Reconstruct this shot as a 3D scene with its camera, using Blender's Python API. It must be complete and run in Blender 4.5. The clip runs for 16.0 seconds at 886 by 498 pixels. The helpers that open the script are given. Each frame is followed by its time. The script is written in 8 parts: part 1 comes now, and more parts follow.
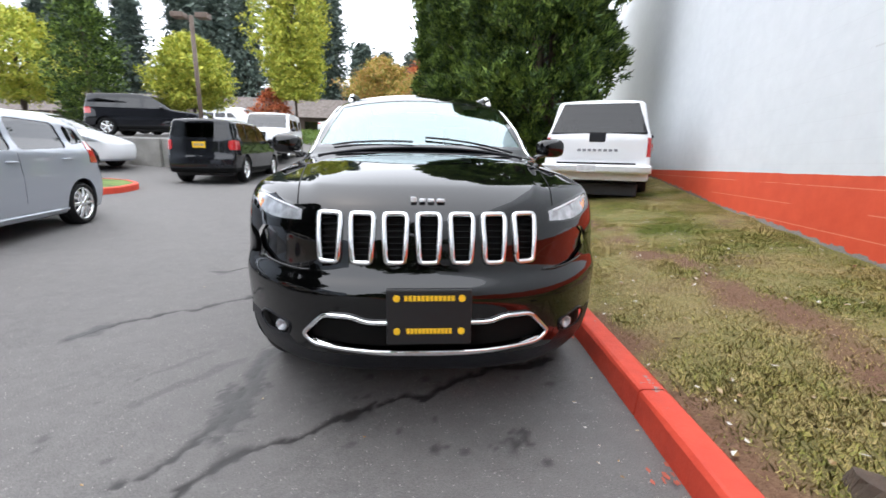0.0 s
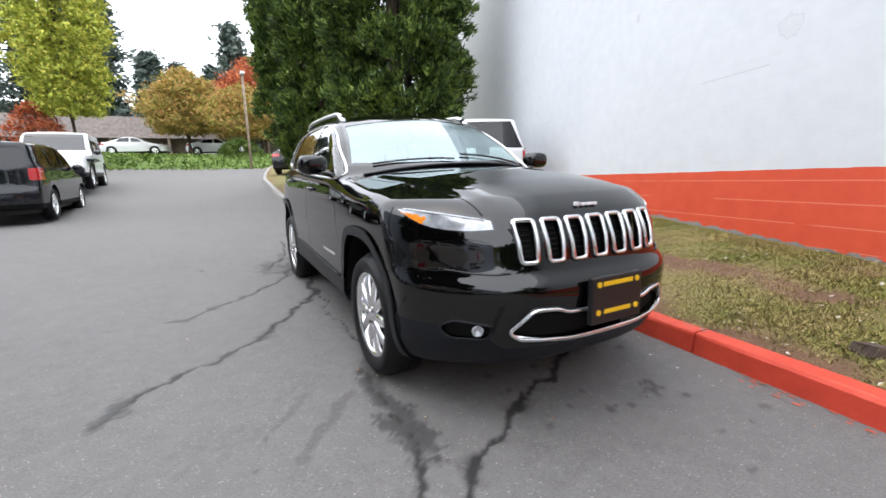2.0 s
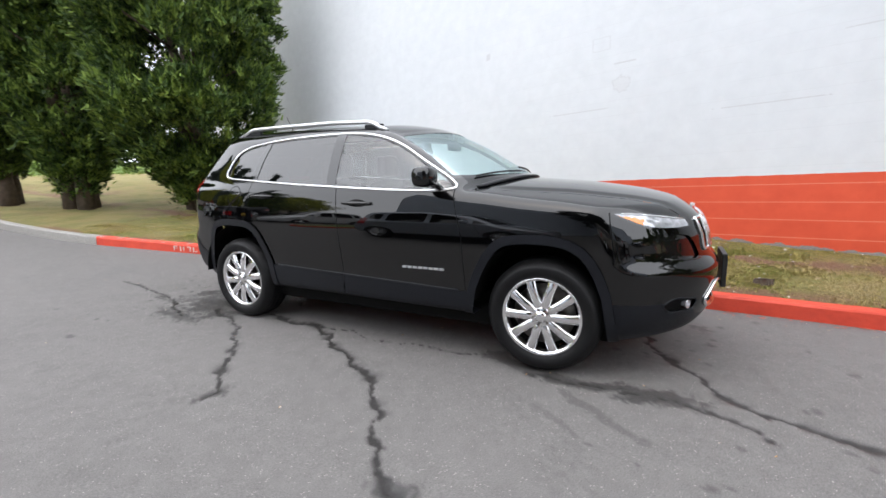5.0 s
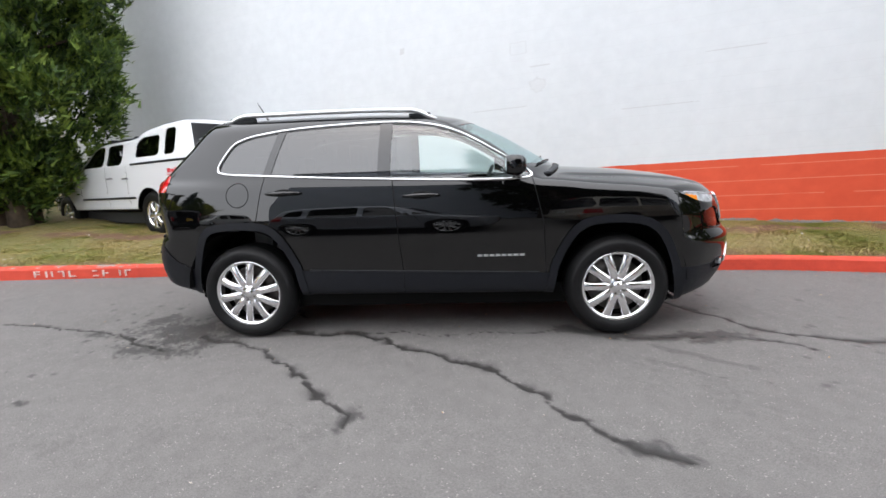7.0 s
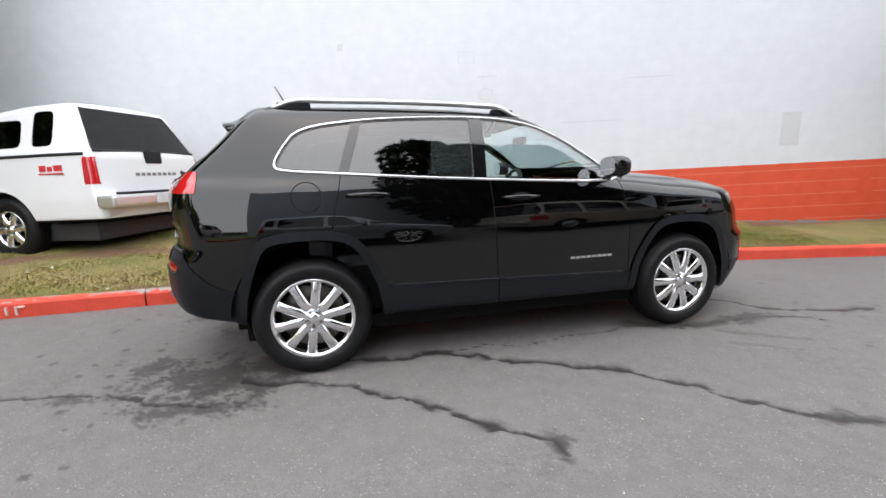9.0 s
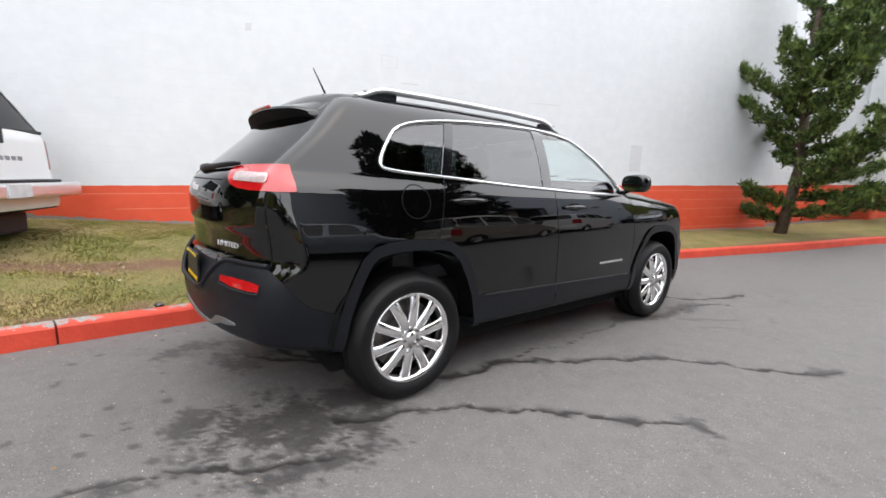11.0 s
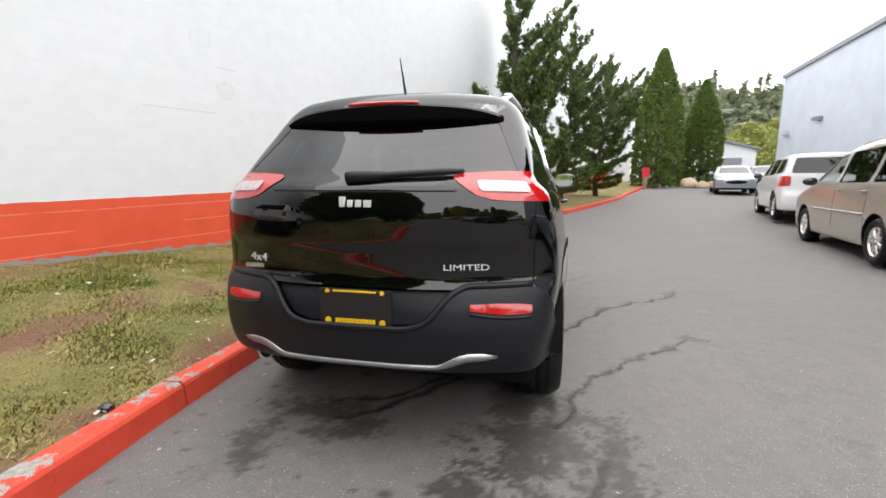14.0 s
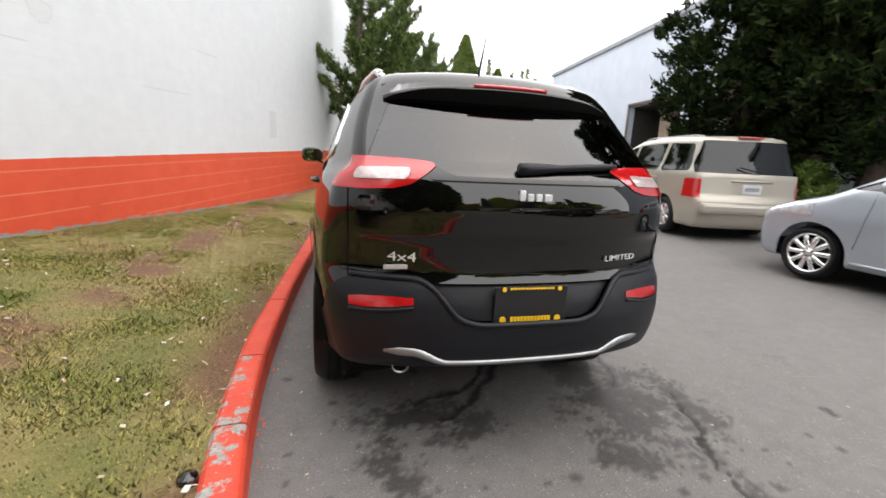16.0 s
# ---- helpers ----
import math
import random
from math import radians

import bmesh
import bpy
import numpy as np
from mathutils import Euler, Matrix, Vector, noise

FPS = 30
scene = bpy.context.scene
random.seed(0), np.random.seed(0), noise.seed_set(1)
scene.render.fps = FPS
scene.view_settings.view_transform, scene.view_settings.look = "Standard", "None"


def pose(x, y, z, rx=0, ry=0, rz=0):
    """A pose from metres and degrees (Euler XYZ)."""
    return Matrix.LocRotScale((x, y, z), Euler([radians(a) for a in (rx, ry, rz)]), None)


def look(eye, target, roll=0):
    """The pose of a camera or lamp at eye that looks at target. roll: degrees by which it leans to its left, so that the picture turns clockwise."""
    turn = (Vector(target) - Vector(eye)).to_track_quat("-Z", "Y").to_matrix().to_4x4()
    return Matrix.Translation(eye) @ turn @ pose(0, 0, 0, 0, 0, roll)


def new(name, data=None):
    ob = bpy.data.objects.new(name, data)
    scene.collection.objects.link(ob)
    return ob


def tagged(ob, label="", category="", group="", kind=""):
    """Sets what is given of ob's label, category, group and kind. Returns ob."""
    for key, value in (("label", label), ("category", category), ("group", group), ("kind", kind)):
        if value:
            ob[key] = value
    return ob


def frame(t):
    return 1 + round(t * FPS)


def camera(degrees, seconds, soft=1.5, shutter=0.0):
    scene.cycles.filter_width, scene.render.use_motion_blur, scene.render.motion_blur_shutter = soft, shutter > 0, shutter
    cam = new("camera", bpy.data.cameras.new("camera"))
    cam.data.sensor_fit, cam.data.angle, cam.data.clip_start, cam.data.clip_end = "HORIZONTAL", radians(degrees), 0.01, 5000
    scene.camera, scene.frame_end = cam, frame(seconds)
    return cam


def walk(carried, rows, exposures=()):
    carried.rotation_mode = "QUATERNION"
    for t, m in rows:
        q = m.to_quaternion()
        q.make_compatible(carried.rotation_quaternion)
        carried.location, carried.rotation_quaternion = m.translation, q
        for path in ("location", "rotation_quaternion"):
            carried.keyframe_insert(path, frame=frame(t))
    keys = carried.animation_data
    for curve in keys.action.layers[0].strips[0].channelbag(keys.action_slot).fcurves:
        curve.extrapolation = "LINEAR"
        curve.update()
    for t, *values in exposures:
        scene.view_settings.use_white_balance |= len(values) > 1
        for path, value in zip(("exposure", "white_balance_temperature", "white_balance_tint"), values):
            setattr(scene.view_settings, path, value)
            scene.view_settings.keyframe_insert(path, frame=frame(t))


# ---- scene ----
cam = camera(91.7, 16.0, soft=1.6, shutter=0.35)
PATH = [
    (0, (-0.062, -3.859, 1.182), (0.079, -1.913, 0.742), 1.0),
    (0.5, (-0.463, -3.879, 1.192), (-0.115, -1.948, 0.803), 0.2),
    (1, (-0.829, -3.823, 1.202), (-0.288, -1.926, 0.871), -0.1),
    (1.5, (-1.201, -3.761, 1.184), (-0.398, -1.957, 0.865), -0.9),
    (2, (-1.566, -3.654, 1.182), (-0.653, -1.914, 0.809), -1.5),
    (2.5, (-1.887, -3.468, 1.197), (-0.892, -1.769, 0.844), -1.9),
    (3, (-2.246, -3.249, 1.221), (-1.054, -1.687, 0.844), -3.8),
    (3.5, (-2.544, -2.95, 1.197), (-1.168, -1.564, 0.767), -4.1),
    (4, (-2.842, -2.636, 1.211), (-1.313, -1.404, 0.83), -2.7),
    (6.5, (-3.786, -0.815, 1.257), (-1.859, -0.463, 0.857), -2.2),
    (7, (-3.819, -0.389, 1.242), (-1.864, -0.22, 0.857), -2.5),
    (7.5, (-3.76, 0.002, 1.25), (-1.796, 0.004, 0.868), -1.4),
    (8, (-3.71, 0.431, 1.226), (-1.743, 0.3, 0.89), -1.5),
    (8.5, (-3.585, 0.836, 1.213), (-1.645, 0.501, 0.858), -1.9),
    (9, (-3.445, 1.226, 1.221), (-1.545, 0.717, 0.861), -1.3),
    (11.5, (-2.411, 2.923, 1.203), (-1.02, 1.526, 0.866), 2.0),
    (12, (-2.128, 3.219, 1.205), (-0.9, 1.682, 0.843), 1.5),
    (12.5, (-1.782, 3.43, 1.189), (-0.698, 1.787, 0.836), 0.6),
    (13, (-1.432, 3.649, 1.191), (-0.58, 1.873, 0.847), -0.5),
    (13.5, (-1.075, 3.762, 1.184), (-0.445, 1.885, 0.903), 0.1),
    (14, (-0.716, 3.813, 1.196), (-0.289, 1.883, 0.894), -0.0),
    (14.5, (-0.341, 3.83, 1.201), (-0.12, 1.864, 0.911), -0.2),
    (15, (0.031, 3.795, 1.174), (0.055, 1.816, 0.886), -0.0),
    (15.5, (0.393, 3.753, 1.177), (0.182, 1.788, 0.867), 1.2),
    (16, (0.752, 3.724, 1.251), (0.267, 1.829, 0.835), 2.7),
]
walk(cam, [(t, look(eye, target, roll)) for t, eye, target, roll in PATH], [(0.0, 1.58, 6250, 11.5), (4.0, 1.58, 6350, 12), (8.0, 1.56, 6450, 12), (12.0, 1.6, 6620, 12), (16.0, 1.58, 6850, 12)])

# ---- light: an even overcast sky and a wide weak sun ----
world = bpy.data.worlds.new("overcast")
scene.world = world
world.use_nodes = True
wn = world.node_tree
wn.nodes.clear()
w_out = wn.nodes.new("ShaderNodeOutputWorld")
w_bg = wn.nodes.new("ShaderNodeBackground")
w_sky = wn.nodes.new("ShaderNodeTexSky")
w_sky.sky_type = 'NISHITA'
w_sky.sun_disc = False
w_sky.sun_elevation, w_sky.sun_rotation = radians(70), radians(281)
w_sky.air_density, w_sky.dust_density = 1.0, 6.0
w_scale = wn.nodes.new("ShaderNodeVectorMath")
w_scale.operation = 'SCALE'
w_scale.inputs[3].default_value = 0.10
w_mix = wn.nodes.new("ShaderNodeMix")
w_mix.data_type = 'RGBA'
w_mix.inputs[0].default_value = 0.88
w_mix.inputs[7].default_value = (0.93, 0.97, 1.02, 1)
wn.links.new(w_sky.outputs[0], w_scale.inputs[0])
wn.links.new(w_scale.outputs[0], w_mix.inputs[6])
wn.links.new(w_mix.outputs[2], w_bg.inputs[0])
w_bg.inputs[1].default_value = 1.0
wn.links.new(w_bg.outputs[0], w_out.inputs[0])

sun = new("sun", bpy.data.lights.new("sun", 'SUN'))
sun.data.energy, sun.data.angle, sun.data.color = 0.7, radians(150), (1.0, 0.97, 0.92)
sun.matrix_world = look((-6, 1.2, 17), (0, 0, 0))

# ---- materials ----
def node_mat(name):
    m = bpy.data.materials.new(name)
    m.use_nodes = True
    t = m.node_tree
    return m, t, t.nodes["Principled BSDF"]


def tint(t, stops, fac):
    r = t.nodes.new("ShaderNodeValToRGB")
    els = r.color_ramp.elements
    while len(els) < len(stops):
        els.new(0.5)
    for e, (p, c) in zip(els, stops):
        e.position, e.color = p, (*c, 1)
    t.links.new(fac, r.inputs[0])
    return r.outputs[0]


def noise_tex(t, scale, detail=4.0, rough=0.55, co=None, stretch=None):
    n = t.nodes.new("ShaderNodeTexNoise")
    n.inputs["Scale"].default_value, n.inputs["Detail"].default_value, n.inputs["Roughness"].default_value = scale, detail, rough
    if co is None:
        co = t.nodes.new("ShaderNodeTexCoord").outputs["Object"]
    if stretch:
        mp = t.nodes.new("ShaderNodeMapping")
        mp.inputs["Scale"].default_value = stretch
        t.links.new(co, mp.inputs[0])
        co = mp.outputs[0]
    t.links.new(co, n.inputs["Vector"])
    return n.outputs[0]


def blend(t, fac, a, b, mode='MIX'):
    m = t.nodes.new("ShaderNodeMix")
    m.data_type, m.blend_type = 'RGBA', mode
    for s, v in ((0, fac), (6, a), (7, b)):
        if isinstance(v, (int, float)):
            m.inputs[s].default_value = v
        elif isinstance(v, tuple):
            m.inputs[s].default_value = (*v, 1)
        else:
            t.links.new(v, m.inputs[s])
    return m.outputs[2]


def maths(t, op, a, b=0.0, c=0.0):
    m = t.nodes.new("ShaderNodeMath")
    m.operation = op
    for i, v in enumerate((a, b, c)):
        if isinstance(v, (int, float)):
            m.inputs[i].default_value = v
        else:
            t.links.new(v, m.inputs[i])
    return m.outputs[0]


def bump(t, p, height, strength, dist):
    b = t.nodes.new("ShaderNodeBump")
    b.inputs["Strength"].default_value, b.inputs["Distance"].default_value = strength, dist
    t.links.new(height, b.inputs["Height"])
    t.links.new(b.outputs[0], p.inputs["Normal"])


def plain(name, col, rough=0.5, metal=0.0, coat=0.0, vary=0.12, scale=9.0, bumpy=0.0, spec=0.5):
    m, t, p = node_mat(name)
    n = noise_tex(t, scale, 5)
    lo, hi = tuple(c * (1 - vary) for c in col), tuple(min(1.0, c * (1 + vary)) for c in col)
    t.links.new(tint(t, [(0.3, lo), (0.7, hi)], n), p.inputs["Base Color"])
    p.inputs["Roughness"].default_value, p.inputs["Metallic"].default_value = rough, metal
    p.inputs["Coat Weight"].default_value, p.inputs["Coat Roughness"].default_value = coat, 0.03
    p.inputs["Specular IOR Level"].default_value = spec
    if bumpy:
        bump(t, p, noise_tex(t, scale * 12, 3), bumpy, 0.004)
    return m


def car_paint(name, col, flake=0.0, rough=0.25, gloss=1.5):
    m, t, p = node_mat(name)
    dust = noise_tex(t, 3.0, 6, 0.65)
    t.links.new(blend(t, maths(t, 'MULTIPLY', dust, 0.002), col, (0.30, 0.29, 0.27)), p.inputs["Base Color"])
    p.inputs["Specular IOR Level"].default_value = 0.0
    p.inputs["Coat IOR"].default_value = gloss
    p.inputs["Metallic"].default_value = flake
    r = maths(t, 'ADD', maths(t, 'MULTIPLY', dust, 0.10), rough)
    t.links.new(r, p.inputs["Roughness"])
    p.inputs["Coat Weight"].default_value, p.inputs["Coat Roughness"].default_value = 1.0, 0.02
    return m


def pane(name, tintcol, gloss=1.0, rough=0.0, ior=2.15):
    """Thin glass: lets tinted light through and mirrors more at a slant, alike from both sides."""
    m = bpy.data.materials.new(name)
    m.use_nodes = True
    t = m.node_tree
    t.nodes.clear()
    out = t.nodes.new("ShaderNodeOutputMaterial")
    tr, gl, mx, lw = (t.nodes.new(k) for k in ("ShaderNodeBsdfTransparent", "ShaderNodeBsdfGlossy", "ShaderNodeMixShader", "ShaderNodeLayerWeight"))
    tr.inputs[0].default_value = (*tintcol, 1)
    gl.inputs["Roughness"].default_value = rough
    gl.inputs[0].default_value = (*gloss, 1) if isinstance(gloss, tuple) else (gloss, gloss, gloss, 1)
    lw.inputs[0].default_value = 0.5
    f0 = ((ior - 1) / (ior + 1)) ** 2
    slant = maths(t, 'POWER', lw.outputs["Facing"], 5.0)
    t.links.new(maths(t, 'MULTIPLY_ADD', slant, 1 - f0, f0), mx.inputs[0])
    t.links.new(tr.outputs[0], mx.inputs[1])
    t.links.new(gl.outputs[0], mx.inputs[2])
    t.links.new(mx.outputs[0], out.inputs[0])
    return m


PAINT_BLACK = car_paint("black car paint", (0.0010, 0.0010, 0.0012), 0.0, 0.2, 1.58)
PAINT_WHITE = car_paint("white car paint", (0.72, 0.73, 0.74))
PAINT_SILVER = car_paint("silver car paint", (0.42, 0.45, 0.50), 0.55, 0.3)
PAINT_BEIGE = car_paint("beige car paint", (0.42, 0.385, 0.33), 0.4, 0.3)
PAINT_DARK = car_paint("dark car paint", (0.012, 0.013, 0.016), 0.2)
CLADDING = plain("grained dark plastic", (0.0052, 0.0062, 0.0095), 0.44, vary=0.15, scale=30, bumpy=0.25, spec=0.34)
RUBBER = plain("tyre rubber", (0.0045, 0.0045, 0.005), 0.55, vary=0.25, scale=14, bumpy=0.2, spec=0.3)
SEAM = plain("panel gap", (0.004, 0.004, 0.0045), 0.6, spec=0.25)
DARK = plain("dark underbody", (0.003, 0.003, 0.003), 0.8, spec=0.2)
CHROME = plain("chrome", (0.86, 0.87, 0.88), 0.06, 1.0, vary=0.02)
SATIN = plain("satin silver trim", (0.80, 0.81, 0.82), 0.36, 1.0, vary=0.04)
CHROME_ALLOY = plain("chrome-clad alloy", (0.92, 0.92, 0.93), 0.13, 1.0, vary=0.02)
SATIN_DULL = plain("dull silver trim", (0.40, 0.41, 0.42), 0.42, 1.0, vary=0.05)
ALLOY = plain("polished alloy", (0.90, 0.91, 0.92), 0.17, 1.0, vary=0.03)
DISC = plain("brake iron", (0.16, 0.15, 0.14), 0.45, 0.9, vary=0.25, scale=20)
BLACK_GLOSS = plain("gloss black plastic", (0.006, 0.006, 0.007), 0.08, coat=0.6)
GLASS_CLEAR = pane("clear glass", (0.76, 0.86, 0.85), 1.0, 0.0, 2.0)
GLASS_SCREEN = pane("windscreen glass", (0.74, 0.86, 0.86), (0.76, 0.90, 0.92), 0.0, 3.5)
GLASS_TINT = pane("privacy glass", (0.05, 0.055, 0.06), 1.0, 0.0, 1.95)
GLASS_BACK = pane("tinted tailgate glass", (0.03, 0.033, 0.036), 1.0, 0.0, 1.55)
GLASS_TAIL = pane("dark rear glass", (0.03, 0.033, 0.036), 1.0, 0.0, 1.75)
GLASS_DARK = pane("dark tinted glass", (0.03, 0.033, 0.036), 1.0, 0.0, 1.65)
LENS_CLEAR = plain("headlamp lens", (0.46, 0.475, 0.50), 0.10, 0.35, coat=1.0, vary=0.4, scale=22)
LENS_STRIP = plain("white light strip", (0.70, 0.72, 0.74), 0.15, coat=1.0, vary=0.05)
LENS_AMBER = plain("amber lens", (0.78, 0.24, 0.02), 0.12, coat=1.0, vary=0.1, scale=40)
LENS_RED = plain("red lens", (0.46, 0.009, 0.011), 0.1, coat=1.0, vary=0.15, scale=30)
LENS_DEEP = plain("deep red reflector", (0.44, 0.008, 0.010), 0.12, coat=1.0, vary=0.25, scale=90)
# pale base colour stands in for sky mirrored by the chrome badges
BADGE = plain("bright badge metal", (0.78, 0.79, 0.81), 0.22, 0.3, vary=0.03)
LENS_WHITE = plain("reversing lens", (0.50, 0.40, 0.40), 0.1, 0.2, coat=1.0, vary=0.2, scale=60)
INT_GREY = plain("pale interior fabric", (0.42, 0.42, 0.40), 0.8)
INT_DARK = plain("dark interior", (0.03, 0.03, 0.032), 0.6)
YELLOW = plain("yellow print", (0.85, 0.52, 0.015), 0.5, vary=0.05)
PLATE_BLACK = plain("black plate card", (0.012, 0.012, 0.013), 0.45)
PLATE_WHITE = plain("pale plate", (0.55, 0.56, 0.58), 0.45)
GREY_PRINT = plain("grey print", (0.20, 0.20, 0.22), 0.5)
RED_PRINT = plain("red print", (0.55, 0.03, 0.04), 0.4)


# ---- mesh tools ----
def mesh_object(name, verts, faces, mat=None, parent=None, label="", smooth=True, normals=None):
    me = bpy.data.meshes.new(name)
    me.from_pydata([tuple(map(float, v)) for v in verts], [], [tuple(map(int, f)) for f in faces])
    if mat:
        me.materials.append(mat)
    if smooth:
        me.polygons.foreach_set("use_smooth", [True] * len(me.polygons))
    if normals is not None:
        me.normals_split_custom_set_from_vertices([tuple(map(float, n)) for n in normals])
    me.update()
    ob = new(name, me)
    if parent:
        ob.parent = parent
    return tagged(ob, label)


def part(name, bm, material, parent, label="", smooth=False):
    me = bpy.data.meshes.new(name)
    if smooth:
        for f in bm.faces:
            f.smooth = True
    bm.to_mesh(me)
    bm.free()
    if material:
        me.materials.append(material)
    ob = new(name, me)
    ob.parent = parent
    return tagged(ob, label)


def thing(name, label, category, m=None, group="", kind=""):
    ob = new(name)
    ob.empty_display_size = 0.1
    if m is not None:
        ob.matrix_basis = m
    return tagged(ob, label, category, group, kind)


def add_box(bm, lo, hi, bev=0.0, m=None):
    geo = bmesh.ops.create_cube(bm, size=1.0)
    c, s = [(a + b) / 2 for a, b in zip(lo, hi)], [b - a for a, b in zip(lo, hi)]
    bmesh.ops.transform(bm, matrix=Matrix.Translation(c) @ Matrix.Diagonal((*s, 1)), verts=geo["verts"])
    vs = geo["verts"]
    if bev:
        es = list({e for v in vs for e in v.link_edges})
        r = bmesh.ops.bevel(bm, geom=es, offset=bev, segments=2, affect='EDGES', profile=0.6)
        vs = list({v for f in r["faces"] for v in f.verts} | {v for v in vs if v.is_valid})
    if m is not None:
        bmesh.ops.transform(bm, matrix=m, verts=vs)
    return vs


def box_part(name, lo, hi, mat, parent, bev=0.0, label="", m=None):
    bm = bmesh.new()
    add_box(bm, lo, hi, bev, m)
    return part(name, bm, mat, parent, label)


def tube_geo(pts, rad, sides=8, closed=False, flat=1.0, up=(0, 0, 1)):
    """Swept round or oval section along pts; rad may be a list."""
    pts = [Vector(p) for p in pts]
    n = len(pts)
    rad = rad if isinstance(rad, (list, tuple)) else [rad] * n
    vs, fs = [], []
    for i, p in enumerate(pts):
        a = pts[(i - 1) % n] if (closed or i > 0) else p
        b = pts[(i + 1) % n] if (closed or i < n - 1) else p
        d = (b - a).normalized()
        u = Vector(up)
        s = d.cross(u)
        if s.length < 1e-4:
            s = d.cross(Vector((1, 0, 0)))
        s.normalize()
        w = s.cross(d).normalized()
        for k in range(sides):
            an = 2 * math.pi * k / sides
            vs.append(p + s * (math.cos(an) * rad[i]) + w * (math.sin(an) * rad[i] * flat))
    for i in range(n if closed else n - 1):
        j = (i + 1) % n
        for k in range(sides):
            l = (k + 1) % sides
            fs.append((i * sides + k, i * sides + l, j * sides + l, j * sides + k))
    if not closed:
        fs.append(tuple(range(sides))[::-1])
        fs.append(tuple((n - 1) * sides + k for k in range(sides)))
    return vs, fs


def tube(name, pts, rad, mat, parent, sides=8, closed=False, flat=1.0, up=(0, 0, 1), label=""):
    return mesh_object(name, *tube_geo(pts, rad, sides, closed, flat, up), mat, parent, label)


def lathe_geo(profile, seg, axis='x'):
    """Turns (along, radius) pairs round the x axis."""
    vs, fs = [], []
    n = len(profile)
    for k in range(seg):
        a = 2 * math.pi * k / seg
        for al, r in profile:
            vs.append((al, r * math.cos(a), r * math.sin(a)))
    for k in range(seg):
        l = (k + 1) % seg
        for i in range(n - 1):
            fs.append((k * n + i, k * n + i + 1, l * n + i + 1, l * n + i))
    return vs, fs


def soft_table(xs, ys, sig):
    """A smoothed table of values."""
    g = np.linspace(xs[0] - 1.0, xs[-1] + 1.0, 1600)
    v = np.interp(g, xs, ys)
    step = g[1] - g[0]
    r = max(1, int(3 * sig / step))
    k = np.exp(-0.5 * (np.arange(-r, r + 1) * step / sig) ** 2)
    v = np.convolve(np.pad(v, r, mode='edge'), k / k.sum(), mode='valid')
    return lambda q: np.interp(q, g, v)


def smax(a, b, k):
    h = np.clip(0.5 + 0.5 * (a - b) / k, 0, 1)
    return b + (a - b) * h + k * h * (1 - h)


def smin(a, b, k):
    return -smax(-a, -b, k)


def sstep(a, b, v):
    t = np.clip((v - a) / (b - a), 0, 1)
    return t * t * (3 - 2 * t)


def surface(fn, lo, hi, cell):
    """Even mesh of the surface fn = 0 (dual grid, then drawn onto the surface), for x >= 0."""
    ax = [np.arange(lo[i], hi[i] + cell, cell) for i in range(3)]
    V = fn(ax[0][:, None, None], ax[1][None, :, None], ax[2][None, None, :])
    n = np.array(V.shape) - 1
    cnt, pos = np.zeros(n), np.zeros((*n, 3))
    for a in range(3):
        b, c = (a + 1) % 3, (a + 2) % 3
        for ob in (0, 1):
            for oc in (0, 1):
                s0, s1 = [None] * 3, [None] * 3
                s0[a], s1[a] = slice(0, n[a]), slice(1, n[a] + 1)
                s0[b] = s1[b] = slice(ob, n[b] + ob)
                s0[c] = s1[c] = slice(oc, n[c] + oc)
                p, q = V[tuple(s0)], V[tuple(s1)]
                x = (p < 0) != (q < 0)
                t = np.where(x, p / np.where(x, p - q, 1), 0)
                cnt += x
                pos[..., a] += t
                pos[..., b] += x * ob
                pos[..., c] += x * oc
    act = cnt > 0
    idx = np.full(n, -1)
    idx[act] = np.arange(act.sum())
    P = np.array(lo) + (np.argwhere(act) + pos[act] / cnt[act][:, None]) * cell
    T = []
    for a in range(3):
        b, c = (a + 1) % 3, (a + 2) % 3
        s0, s1 = [slice(1, n[i]) for i in range(3)], [slice(1, n[i]) for i in range(3)]
        s0[a], s1[a] = slice(0, n[a]), slice(1, n[a] + 1)
        p, q = V[tuple(s0)] < 0, V[tuple(s1)] < 0
        e = np.argwhere(p != q)
        fl = p[p != q]
        off = np.array([1, 1, 1])
        off[a] = 0
        base = e + off

        def cell_at(db, dc):
            k = base.copy()
            k[:, b] += db
            k[:, c] += dc
            return idx[k[:, 0], k[:, 1], k[:, 2]]
        q0, q1, q2, q3 = cell_at(-1, -1), cell_at(0, -1), cell_at(0, 0), cell_at(-1, 0)
        A, C = np.where(fl, q1, q3), np.where(fl, q3, q1)
        T += [np.stack([q0, A, q2], 1), np.stack([q0, q2, C], 1)]
    T = np.concatenate(T)
    T = T[(T >= 0).all(1)]
    for _ in range(4):
        f, g = fn(P[:, 0], P[:, 1], P[:, 2]), gradient(fn, P)
        d = f[:, None] * g / np.maximum((g * g).sum(1), 0.05)[:, None]
        ln = np.linalg.norm(d, axis=1, keepdims=True)
        P = P - d * np.minimum(1, 0.6 * cell / np.maximum(ln, 1e-9))
    return P, T


def gradient(fn, P, e=0.003):
    x, y, z = P.T
    return np.stack([fn(x + e, y, z) - fn(x - e, y, z), fn(x, y + e, z) - fn(x, y - e, z), fn(x, y, z + e) - fn(x, y, z - e)], 1) / (2 * e)


